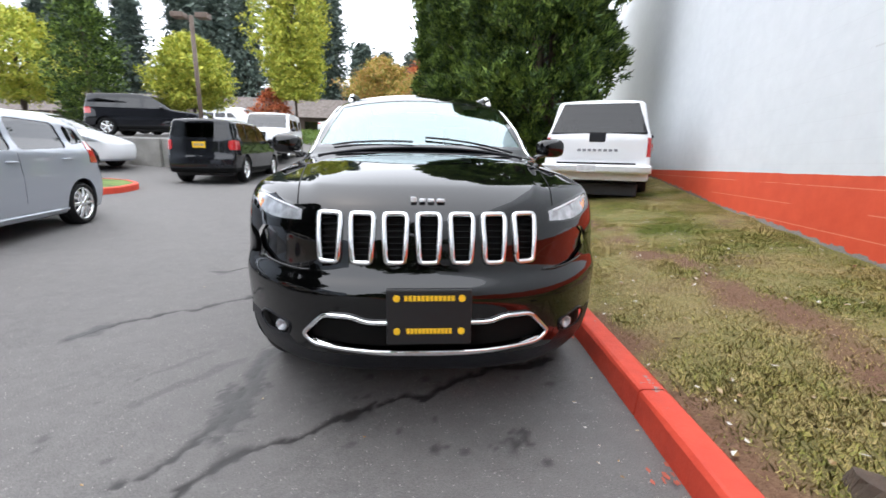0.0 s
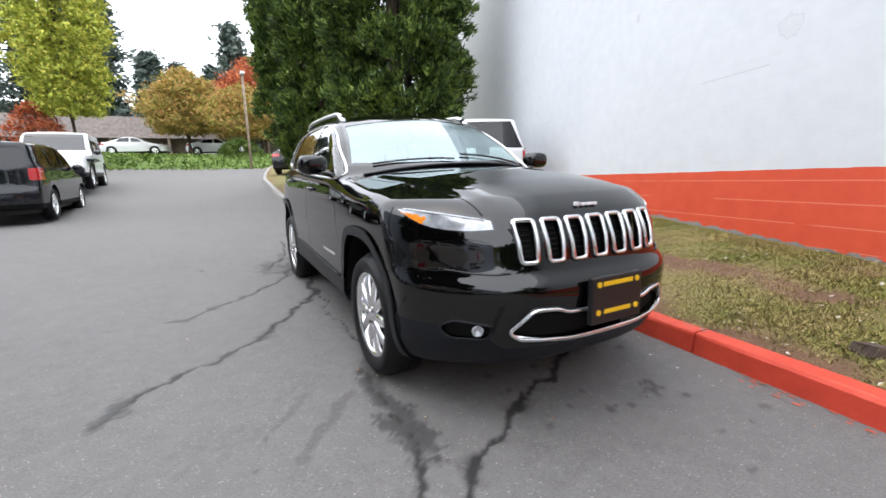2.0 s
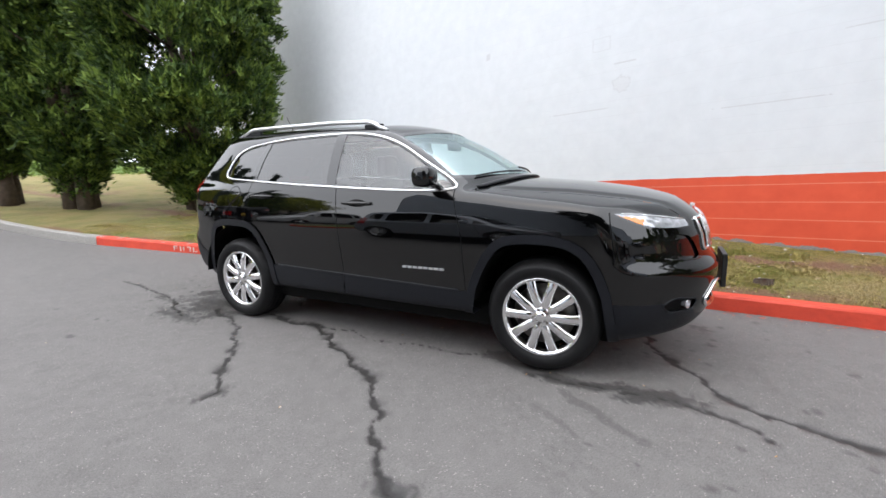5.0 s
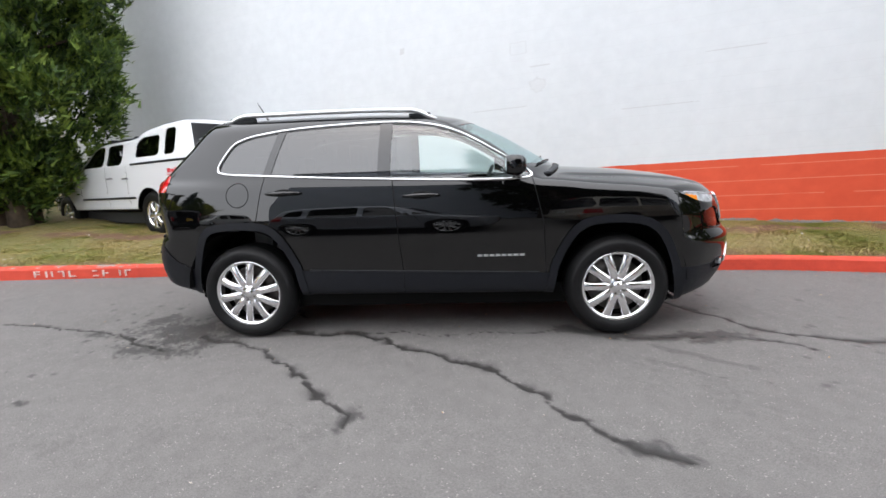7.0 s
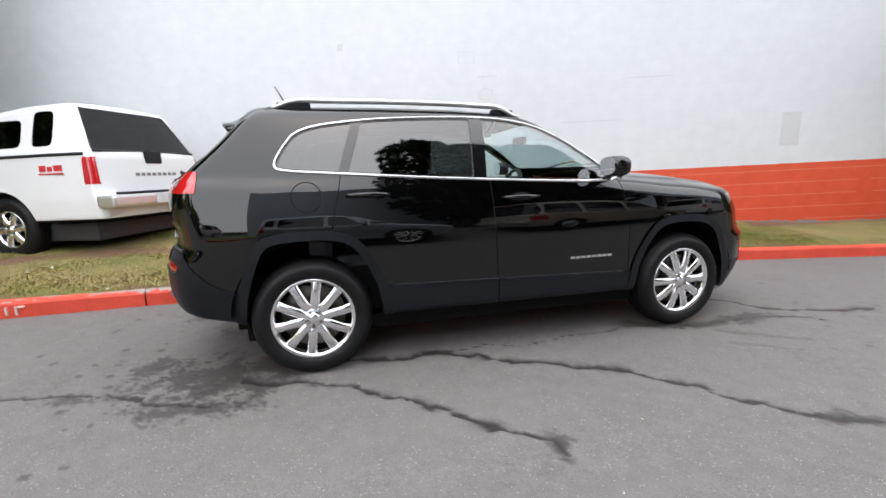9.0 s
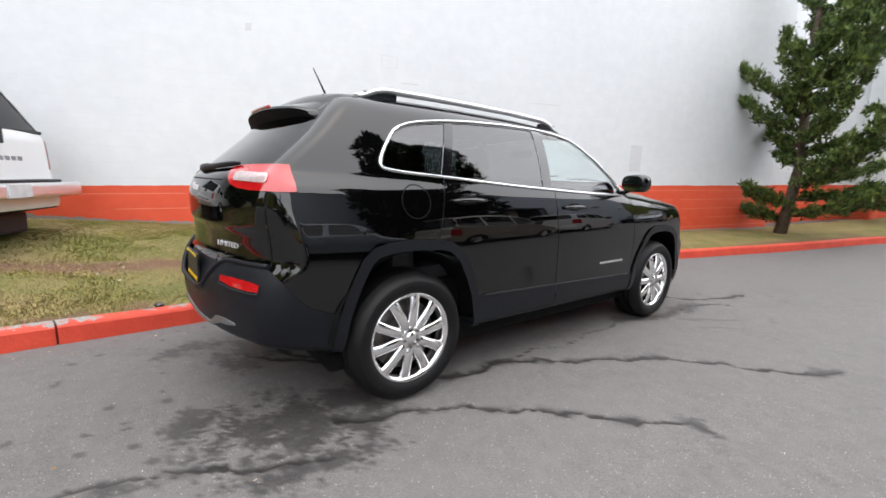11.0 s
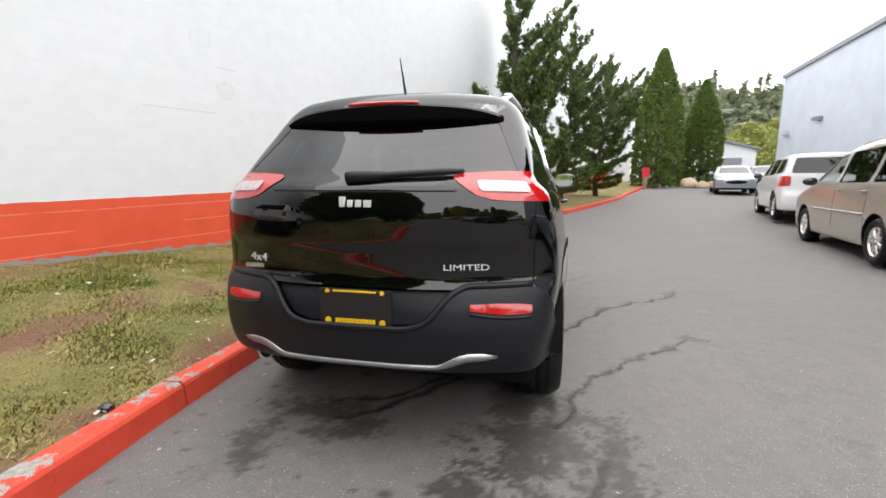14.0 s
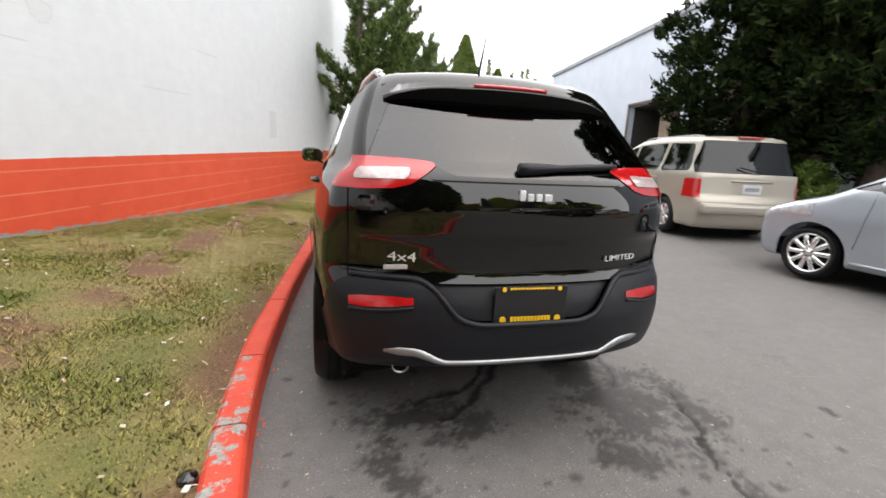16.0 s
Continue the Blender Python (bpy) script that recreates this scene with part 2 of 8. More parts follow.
def cut(P, T, f):
    """Splits the triangles along f = 0."""
    f = np.where(np.abs(f) < 2e-4, 2e-4, f)
    s = f > 0
    c = s[T].sum(1)
    keep, M, cm = T[(c == 0) | (c == 3)], T[(c == 1) | (c == 2)], c[(c == 1) | (c == 2)]
    if not len(M):
        return P, T
    lone = np.argmax(s[M] == (cm == 1)[:, None], axis=1)
    r = np.arange(len(M))
    a, b, d = M[r, lone], M[r, (lone + 1) % 3], M[r, (lone + 2) % 3]
    E = np.concatenate([np.stack([np.minimum(a, b), np.maximum(a, b)], 1), np.stack([np.minimum(a, d), np.maximum(a, d)], 1)])
    U, inv = np.unique(E, axis=0, return_inverse=True)
    inv = inv.ravel()
    t = f[U[:, 0]] / (f[U[:, 0]] - f[U[:, 1]])
    Q = P[U[:, 0]] + (P[U[:, 1]] - P[U[:, 0]]) * t[:, None]
    i1, i2 = len(P) + inv[:len(M)], len(P) + inv[len(M):]
    return np.concatenate([P, Q]), np.concatenate([keep, np.stack([a, i1, i2], 1), np.stack([i1, b, d], 1), np.stack([i1, d, i2], 1)])


def mirrored(P, T):
    """Keeps x >= 0 and adds its mirror image."""
    P, T = cut(P, T, P[:, 0])
    P = P.copy()
    T = T[P[T].mean(1)[:, 0] > 0]
    return np.concatenate([P, P * np.array([-1, 1, 1])]), np.concatenate([T, T[:, ::-1] + len(P)])


def chaikin(poly, times=2):
    p = np.array(poly, float)
    for _ in range(times):
        q = np.roll(p, -1, axis=0)
        p = np.stack([0.75 * p + 0.25 * q, 0.25 * p + 0.75 * q], 1).reshape(-1, 2)
    return p


def round_corners(poly, r):
    """Each corner replaced by a short curve of about radius r."""
    out, n = [], len(poly)
    for i in range(n):
        a, b, c = (np.array(poly[k % n], float) for k in (i - 1, i, i + 1))
        u, v = a - b, c - b
        lu, lv = np.linalg.norm(u), np.linalg.norm(v)
        d = min(r, lu * .4, lv * .4)
        p, q = b + u / lu * d, b + v / lv * d
        for w in (0, .25, .5, .75, 1):
            out.append((1 - w) ** 2 * p + 2 * w * (1 - w) * b + w * w * q)
    return np.array(out)


def inside_dist(poly, u, v):
    """Signed distance to a closed outline, negative inside."""
    best, odd = np.full(np.shape(u), 1e9), np.zeros(np.shape(u), bool)
    for (ax_, ay), (bx, by) in zip(poly, np.roll(poly, -1, axis=0)):
        dx, dy = bx - ax_, by - ay
        t = np.clip(((u - ax_) * dx + (v - ay) * dy) / max(dx * dx + dy * dy, 1e-12), 0, 1)
        best = np.minimum(best, (u - ax_ - t * dx) ** 2 + (v - ay - t * dy) ** 2)
        if dy != 0:
            odd ^= ((ay > v) != (by > v)) & (u < dx * (v - ay) / dy + ax_)
    return np.where(odd, -1, 1) * np.sqrt(best)


def pieces(T, mask):
    """Splits a set of triangles into its connected pieces, as masks."""
    idx = np.where(mask)[0]
    t = T[idx]
    lab = np.arange(t.max() + 1) if len(t) else np.zeros(1, int)
    while True:
        m = lab[t].min(1)
        new_lab = lab.copy()
        for k in range(3):
            np.minimum.at(new_lab, t[:, k], m)
        new_lab = new_lab[new_lab]
        if (new_lab == lab).all():
            break
        lab = new_lab
    own = lab[t[:, 0]] if len(t) else []
    out = []
    for v in np.unique(own):
        sel = idx[own == v]
        if len(sel) > 12:
            one = np.zeros(len(T), bool)
            one[sel] = True
            out.append(one)
    return out


def submesh(name, P, T, mask, fn, mat, parent, label="", push=0.0):
    """The triangles in mask as a part, shaded with the smooth normals of fn."""
    if not mask.any():
        return None
    used, inv = np.unique(T[mask], return_inverse=True)
    p = P[used]
    q = p * np.array([1, 1, 1])
    g = gradient(fn, np.column_stack([np.abs(q[:, 0]), q[:, 1], q[:, 2]]), .009)
    g[:, 0] *= np.where(q[:, 0] < 0, -1, 1)
    g /= np.maximum(np.linalg.norm(g, axis=1, keepdims=True), 1e-9)
    return mesh_object(name, p + g * push, inv.reshape(-1, 3), mat, parent, label, True, g)


# ---- ground shapes ----
def softplus(t):
    return 0.5 * (t + np.sqrt(t * t + 0.25))


def road_z(x, y):
    """The lot lies in a shallow dip: it rises both ways along the wall and away from the kerb."""
    up = 0.058 * (softplus(y - 2.2) - softplus(y - 40)) + 0.033 * (softplus(-y - 6) - softplus(-y - 60))
    dip = 0.25 * np.exp(-(x + 5.5) ** 2 / 8 - (y - 9.9) ** 2 / 9)
    return up - dip + 0.025 * (softplus(-x - 2) - softplus(-x - 9))


KERB_X = soft_table([-45, -33, -27, -20.8, -17.5, -14, -11.8, -10.2, -7.6, -6.2, -5.2, -4.4, -3.6, -2.6, -1.5, 0, 1.2, 2.0, 2.6, 3.1, 4.7, 6.1, 7.3, 9, 11.6, 15.8, 20, 25.5, 32],
                    [-24, -10.6, -7.4, -5.35, -4.4, -2.9, -1.9, -1.15, -.35, .18, .45, .65, .84, .93, 1.0, 1.09, 1.13, 1.10, 1.02, .93, .56, .24, .06, .04, .13, .28, .78, 1.6, 3.4], 0.25)
WALL_A = radians(16.4)
WALL_O, WALL_D, WALL_N = np.array([3.37, -1.36]), np.array([math.sin(WALL_A), math.cos(WALL_A)]), np.array([math.cos(WALL_A), -math.sin(WALL_A)])
WALL_BASE = soft_table([-60, -14, -9, -6, -3, -1, .4, 2, 4, 5, 8, 11, 20], [.8, .42, .27, .23, .27, .33, .38, .44, .48, .56, .70, .85, 1.3], 0.6)
KERB_H, KERB_W = 0.135, 0.15


def wall_xy(s, off=0.0):
    p = WALL_O + WALL_D * s + WALL_N * off
    return float(p[0]), float(p[1])


def lattice(x, y, seed):
    """Smooth value noise in the plane, 0 to 1."""
    xi, yi = np.floor(x), np.floor(y)
    u, v = x - xi, y - yi
    u, v = u * u * (3 - 2 * u), v * v * (3 - 2 * v)

    def h(a, b):
        q = np.sin(a * 127.1 + b * 311.7 + seed * 74.7) * 43758.5453
        return q - np.floor(q)
    return (h(xi, yi) * (1 - u) + h(xi + 1, yi) * u) * (1 - v) + (h(xi, yi + 1) * (1 - u) + h(xi + 1, yi + 1) * u) * v


def clouds(x, y, scale, seed, octaves=4):
    t, a, s = 0, 0.5, scale
    for k in range(octaves):
        t, a, s = t + a * lattice(x * s, y * s, seed + k), a * 0.5, s * 2.03
    return t / (1 - 0.5 ** octaves)


def attribute(me, name, values):
    at = me.attributes.new(name, 'FLOAT', 'POINT')
    at.data.foreach_set("value", np.asarray(values, np.float32))


def grid_mesh(name, xs, ys, zfun, mat, kind="structure", label="", category=""):
    X, Y = np.meshgrid(xs, ys)
    Z = zfun(X, Y)
    V = np.stack([X, Y, Z], -1).reshape(-1, 3)
    nx, ny = len(xs), len(ys)
    i = (np.arange(ny - 1)[:, None] * nx + np.arange(nx - 1)[None, :]).ravel()
    F = np.stack([i, i + 1, i + nx + 1, i + nx], 1)
    me = bpy.data.meshes.new(name)
    me.vertices.add(len(V))
    me.vertices.foreach_set("co", V.astype(np.float32).ravel())
    me.loops.add(F.size)
    me.loops.foreach_set("vertex_index", F.ravel().astype(np.int32))
    me.polygons.add(len(F))
    me.polygons.foreach_set("loop_start", np.arange(0, F.size, 4, dtype=np.int32))
    me.polygons.foreach_set("use_smooth", np.ones(len(F), bool))
    me.update(calc_edges=True)
    me.materials.append(mat)
    return tagged(new(name, me), label, category, "", kind), V


# ---- surfaces of the place ----
def asphalt():
    m, t, p = node_mat("worn asphalt")
    geo = t.nodes.new("ShaderNodeNewGeometry").outputs["Position"]
    at = t.nodes.new("ShaderNodeAttribute")
    at.attribute_name = "wet"
    ck = t.nodes.new("ShaderNodeAttribute")
    ck.attribute_name = "crack"
    wet, crack = at.outputs["Fac"], ck.outputs["Fac"]
    big, fine = noise_tex(t, 0.55, 5, 0.6, geo), noise_tex(t, 170, 2, 0.6, geo)
    mid = noise_tex(t, 9, 5, 0.65, geo)
    vor = t.nodes.new("ShaderNodeTexVoronoi")
    vor.inputs["Scale"].default_value = 62
    t.links.new(geo, vor.inputs["Vector"])
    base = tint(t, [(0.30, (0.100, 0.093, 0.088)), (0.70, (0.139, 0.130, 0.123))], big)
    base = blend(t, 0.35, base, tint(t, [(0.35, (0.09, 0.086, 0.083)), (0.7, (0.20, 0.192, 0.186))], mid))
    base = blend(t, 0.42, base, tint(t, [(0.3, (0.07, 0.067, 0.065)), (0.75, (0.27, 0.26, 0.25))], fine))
    chips = maths(t, 'LESS_THAN', vor.outputs["Distance"], 0.20)
    lone = maths(t, 'MULTIPLY', chips, maths(t, 'GREATER_THAN', noise_tex(t, 26, 2, 0.5, geo), 0.55))
    base = blend(t, maths(t, 'MULTIPLY', lone, 0.6), base, (0.40, 0.38, 0.35))
    base = blend(t, maths(t, 'MULTIPLY', wet, 0.84), base, (0.016, 0.0150, 0.0145))
    base = blend(t, crack, base, (0.016, 0.014, 0.013))
    t.links.new(base, p.inputs["Base Color"])
    t.links.new(maths(t, 'SUBTRACT', 0.82, maths(t, 'MULTIPLY', wet, 0.22)), p.inputs["Roughness"])
    t.links.new(maths(t, 'MINIMUM', 1.0, maths(t, 'ADD', maths(t, 'MULTIPLY', wet, 0.14), maths(t, 'MULTIPLY', crack, 0.25))), p.inputs["Coat Weight"])
    p.inputs["Coat IOR"].default_value, p.inputs["Coat Roughness"].default_value = 1.33, 0.16
    hgt = maths(t, 'ADD', maths(t, 'MULTIPLY', fine, 0.6), maths(t, 'MULTIPLY', vor.outputs["Distance"], 0.5))
    bump(t, p, hgt, 0.35, 0.006)
    return m


def turf():
    m, t, p = node_mat("thin autumn lawn soil")
    geo = t.nodes.new("ShaderNodeNewGeometry").outputs["Position"]
    at = t.nodes.new("ShaderNodeAttribute")
    at.attribute_name = "bare"
    mid, fine = noise_tex(t, 1.5, 6, 0.62, geo), noise_tex(t, 60, 4, 0.7, geo)
    grass = tint(t, [(0.36, (0.120, 0.140, 0.030)), (0.46, (0.190, 0.178, 0.050)), (0.54, (0.260, 0.212, 0.075)), (0.66, (0.265, 0.195, 0.090))], mid)
    grass = blend(t, 0.45, grass, tint(t, [(0.3, (0.085, 0.080, 0.026)), (0.5, (0.165, 0.138, 0.050)), (0.72, (0.28, 0.215, 0.10))], fine))
    soil = tint(t, [(0.3, (0.095, 0.048, 0.026)), (0.5, (0.165, 0.088, 0.048)), (0.72, (0.24, 0.145, 0.088))], fine)
    t.links.new(blend(t, at.outputs["Fac"], grass, soil), p.inputs["Base Color"])
    p.inputs["Roughness"].default_value = 0.95
    bump(t, p, fine, 0.8, 0.02)
    return m


def block_wall():
    """Painted block: white above, orange below a painted line, with faint courses and patches."""
    m, t, p = node_mat("painted block wall")
    uvs = t.nodes.new("ShaderNodeUVMap")
    uvs.uv_map = "along"
    sep = t.nodes.new("ShaderNodeSeparateXYZ")
    t.links.new(uvs.outputs[0], sep.inputs[0])
    s, z = sep.outputs[0], sep.outputs[1]
    comb = uvs.outputs[0]
    big, mid, fine = noise_tex(t, 0.35, 5, 0.6, comb), noise_tex(t, 5, 5, 0.6, comb), noise_tex(t, 70, 3, 0.6, comb)
    white = tint(t, [(0.30, (0.655, 0.685, 0.712)), (0.70, (0.73, 0.755, 0.778))], big)
    white = blend(t, 0.25, white, tint(t, [(0.3, (0.58, 0.60, 0.62)), (0.7, (0.77, 0.79, 0.81))], mid))
    orange = tint(t, [(0.3, (0.66, 0.072, 0.026)), (0.7, (0.77, 0.100, 0.040))], big)
    orange = blend(t, 0.3, orange, tint(t, [(0.3, (0.56, 0.060, 0.024)), (0.7, (0.80, 0.125, 0.055))], mid))
    edge = maths(t, 'ADD', z, maths(t, 'MULTIPLY', maths(t, 'SUBTRACT', mid, 0.5), 0.02))
    is_white = maths(t, 'GREATER_THAN', edge, 1.075)
    col = blend(t, is_white, orange, white)
    # joints between the courses show here and there as pale lines
    fr = maths(t, 'FRACT', maths(t, 'DIVIDE', maths(t, 'SUBTRACT', z, 0.055), 0.203))
    near = maths(t, 'ABSOLUTE', maths(t, 'SUBTRACT', fr, 0.5))
    line = maths(t, 'LESS_THAN', near, 0.022)
    some = maths(t, 'GREATER_THAN', noise_tex(t, 1.0, 3, 0.6, comb, (0.55, 5.0, 1)), 0.43)
    line = maths(t, 'MULTIPLY', line, some)
    lo = maths(t, 'SUBTRACT', 1.0, is_white)
    col = blend(t, maths(t, 'MULTIPLY', maths(t, 'MULTIPLY', line, lo), 0.62), col, (0.80, 0.33, 0.22))
    col = blend(t, maths(t, 'MULTIPLY', maths(t, 'MULTIPLY', line, is_white), 0.16), col, (0.56, 0.57, 0.58))
    # a round patch, a squared repair and a scraped streak
    def spot(s0, z0, rx, rz, wob):
        du = maths(t, 'DIVIDE', maths(t, 'SUBTRACT', s, s0), rx)
        dv = maths(t, 'DIVIDE', maths(t, 'SUBTRACT', z, z0), rz)
        return du, dv, maths(t, 'MULTIPLY', maths(t, 'SUBTRACT', noise_tex(t, 14, 3, 0.6, comb), 0.5), wob)
    du, dv, wb = spot(0.0, 2.4, .115, .10, 1.3)
    rd = maths(t, 'ADD', maths(t, 'SQRT', maths(t, 'ADD', maths(t, 'MULTIPLY', du, du), maths(t, 'MULTIPLY', dv, dv))), wb)
    col = blend(t, maths(t, 'MULTIPLY', maths(t, 'LESS_THAN', rd, 1.0), 0.22), col, (0.60, 0.60, 0.60))
    col = blend(t, maths(t, 'MULTIPLY', maths(t, 'LESS_THAN', maths(t, 'ABSOLUTE', maths(t, 'SUBTRACT', rd, 1.0)), 0.09), 0.25), col, (0.44, 0.44, 0.44))
    for s0, z0, rx, rz in ((-4.9, 1.62, .15, .26), (.30, 2.98, .13, .09)):
        du, dv, wb = spot(s0, z0, rx, rz, .25)
        rd = maths(t, 'ADD', maths(t, 'MAXIMUM', maths(t, 'ABSOLUTE', du), maths(t, 'ABSOLUTE', dv)), wb)
        if s0 < -4:
            col = blend(t, maths(t, 'MULTIPLY', maths(t, 'LESS_THAN', rd, 0.95), 0.38), col, (0.52, 0.52, 0.53))
        col = blend(t, maths(t, 'MULTIPLY', maths(t, 'LESS_THAN', maths(t, 'ABSOLUTE', maths(t, 'SUBTRACT', rd, 0.95)), 0.07), maths(t, 'MULTIPLY', mid, 0.42)), col, (0.46, 0.46, 0.46))
    for s0, z0, rx, rz in ((-.05, 2.68, .16, .010), (.62, 2.10, .45, .007), (-2.64, 2.54, .35, .007), (2.3, 3.24, .04, .05), (-1.7, 1.9, .5, .006)):
        du, dv, wb = spot(s0, z0, rx, rz, .9)
        rd = maths(t, 'ADD', maths(t, 'MAXIMUM', maths(t, 'ABSOLUTE', du), maths(t, 'ABSOLUTE', dv)), wb)
        col = blend(t, maths(t, 'MULTIPLY', maths(t, 'LESS_THAN', rd, 1.0), 0.55), col, (0.52, 0.52, 0.53))
    # bare concrete showing at the foot
    at = t.nodes.new("ShaderNodeAttribute")
    at.attribute_name = "foot"
    foot = maths(t, 'LESS_THAN', maths(t, 'ADD', at.outputs["Fac"], maths(t, 'MULTIPLY', maths(t, 'SUBTRACT', noise_tex(t, 6, 4, 0.7, comb), 0.5), 0.16)), 0.03)
    col = blend(t, foot, col, tint(t, [(0.3, (0.18, 0.17, 0.165)), (0.7, (0.36, 0.34, 0.33))], fine))
    t.links.new(col, p.inputs["Base Color"])
    p.inputs["Roughness"].default_value = 0.62
    h = maths(t, 'ADD', maths(t, 'MULTIPLY', fine, 0.25), maths(t, 'ADD', maths(t, 'MULTIPLY', mid, 0.6), maths(t, 'MULTIPLY', line, -0.35)))
    bump(t, p, h, 0.3, 0.008)
    return m


def kerb_paint(painted):
    m, t, p = node_mat("red kerb paint" if painted else "kerb concrete")
    geo = t.nodes.new("ShaderNodeNewGeometry").outputs["Position"]
    mid, fine = noise_tex(t, 4.5, 6, 0.7, geo), noise_tex(t, 60, 4, 0.6, geo)
    conc = tint(t, [(0.3, (0.20, 0.19, 0.175)), (0.7, (0.40, 0.385, 0.36))], fine)
    if painted:
        red = tint(t, [(0.3, (0.52, 0.045, 0.022)), (0.7, (0.70, 0.075, 0.035))], mid)
        at = t.nodes.new("ShaderNodeAttribute")
        at.attribute_name = "chip"
        worn = maths(t, 'GREATER_THAN', maths(t, 'ADD', maths(t, 'MULTIPLY', noise_tex(t, 7, 6, 0.75, geo), 1.0), at.outputs["Fac"]), 0.775)
        conc = blend(t, worn, red, conc)
    t.links.new(conc, p.inputs["Base Color"])
    p.inputs["Roughness"].default_value = 0.6
    bump(t, p, maths(t, 'ADD', mid, maths(t, 'MULTIPLY', fine, 0.4)), 0.5, 0.012)
    return m


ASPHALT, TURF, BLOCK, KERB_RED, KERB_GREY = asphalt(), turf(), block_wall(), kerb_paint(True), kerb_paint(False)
CONCRETE = plain("old concrete", (0.27, 0.26, 0.24), 0.85, vary=0.25, scale=2.5, bumpy=0.4)

# ---- the road sheet, finest round the parked vehicle ----
CRACKS = {
    "front": [(.75, -1.55), (.41, -1.68), (.14, -1.87), (-.2, -2.02), (-.5, -2.20), (-.82, -2.34), (-.90, -2.5), (-.97, -2.75), (-1.05, -3.1)],
    "wheel": [(-.86, -1.25), (-.90, -1.5), (-.88, -1.82), (-.90, -2.08), (-1.02, -2.37), (-1.2, -2.53)],
    "middle": [(-.65, 1.2), (-.73, .97), (-.80, .62), (-.88, .32), (-1.05, .17), (-1.2, -.14), (-1.35, -.44), (-1.54, -.55), (-1.69, -.71), (-1.93, -.88), (-2.08, -.97), (-2.2, -1.2)],
    "rear": [(-.85, 1.75), (-.92, 1.5), (-1.06, 1.18), (-1.27, .92), (-1.43, .74), (-1.64, .56), (-1.82, .40), (-1.97, .27)],
    "far": [(-.70, 3.6), (-.72, 2.91), (-.78, 2.55), (-.97, 2.19), (-1.07, 1.89)],
    "under": [(.34, 1.76), (.05, 1.64), (-.2, 1.32), (-.4, 1.1)],
    "under2": [(.26, 1.94), (.06, 1.77), (-.13, 1.52), (-.3, 1.3)],
    "drip": [(-.78, .8), (-.78, .2), (-.80, -.4), (-.78, -.95)],
}
CRACK_W = {"front": .022, "wheel": .008, "middle": .020, "rear": .015, "far": .010, "under": .014, "under2": .016, "drip": .006}
WET = [(.44, 1.85, .32, .16), (.15, 2.0, .22, .13), (.55, 2.2, .10, .26), (-.62, 1.72, .17, .42), (-.66, 2.1, .28, .32), (-1.08, 1.95, .12, .32), (-.45, 2.35, .12, .12), (-.85, 1.85, .2, .32),
       (-.76, -1.02, .07, .16), (-.9, -1.98, .10, .22), (-1.93, .31, .08, .07), (-2.17, -1.12, .06, .13), (.37, -2.33, .06, .05), (.43, -2.45, .05, .04), (.09, -2.3, .03, .03), (-.8, 2.62, .06, .2)]


TRAILS = [([(-.74, -.98), (-.80, -1.2), (-.88, -1.45), (-.90, -1.62), (-.87, -1.80)], (.05, .07, .075, .06, .05), 1.0), ([(-.86, -1.88), (-.88, -2.0), (-.90, -2.12)], (.085, .115, .07), 1.0),
          ([(-1.02, -1.50), (-1.14, -1.66), (-1.26, -1.80), (-1.36, -1.95)], (.02, .035, .03, .03), .5), ([(-1.22, -1.40), (-1.34, -1.52), (-1.45, -1.66)], (.02, .02, .02), .4)]


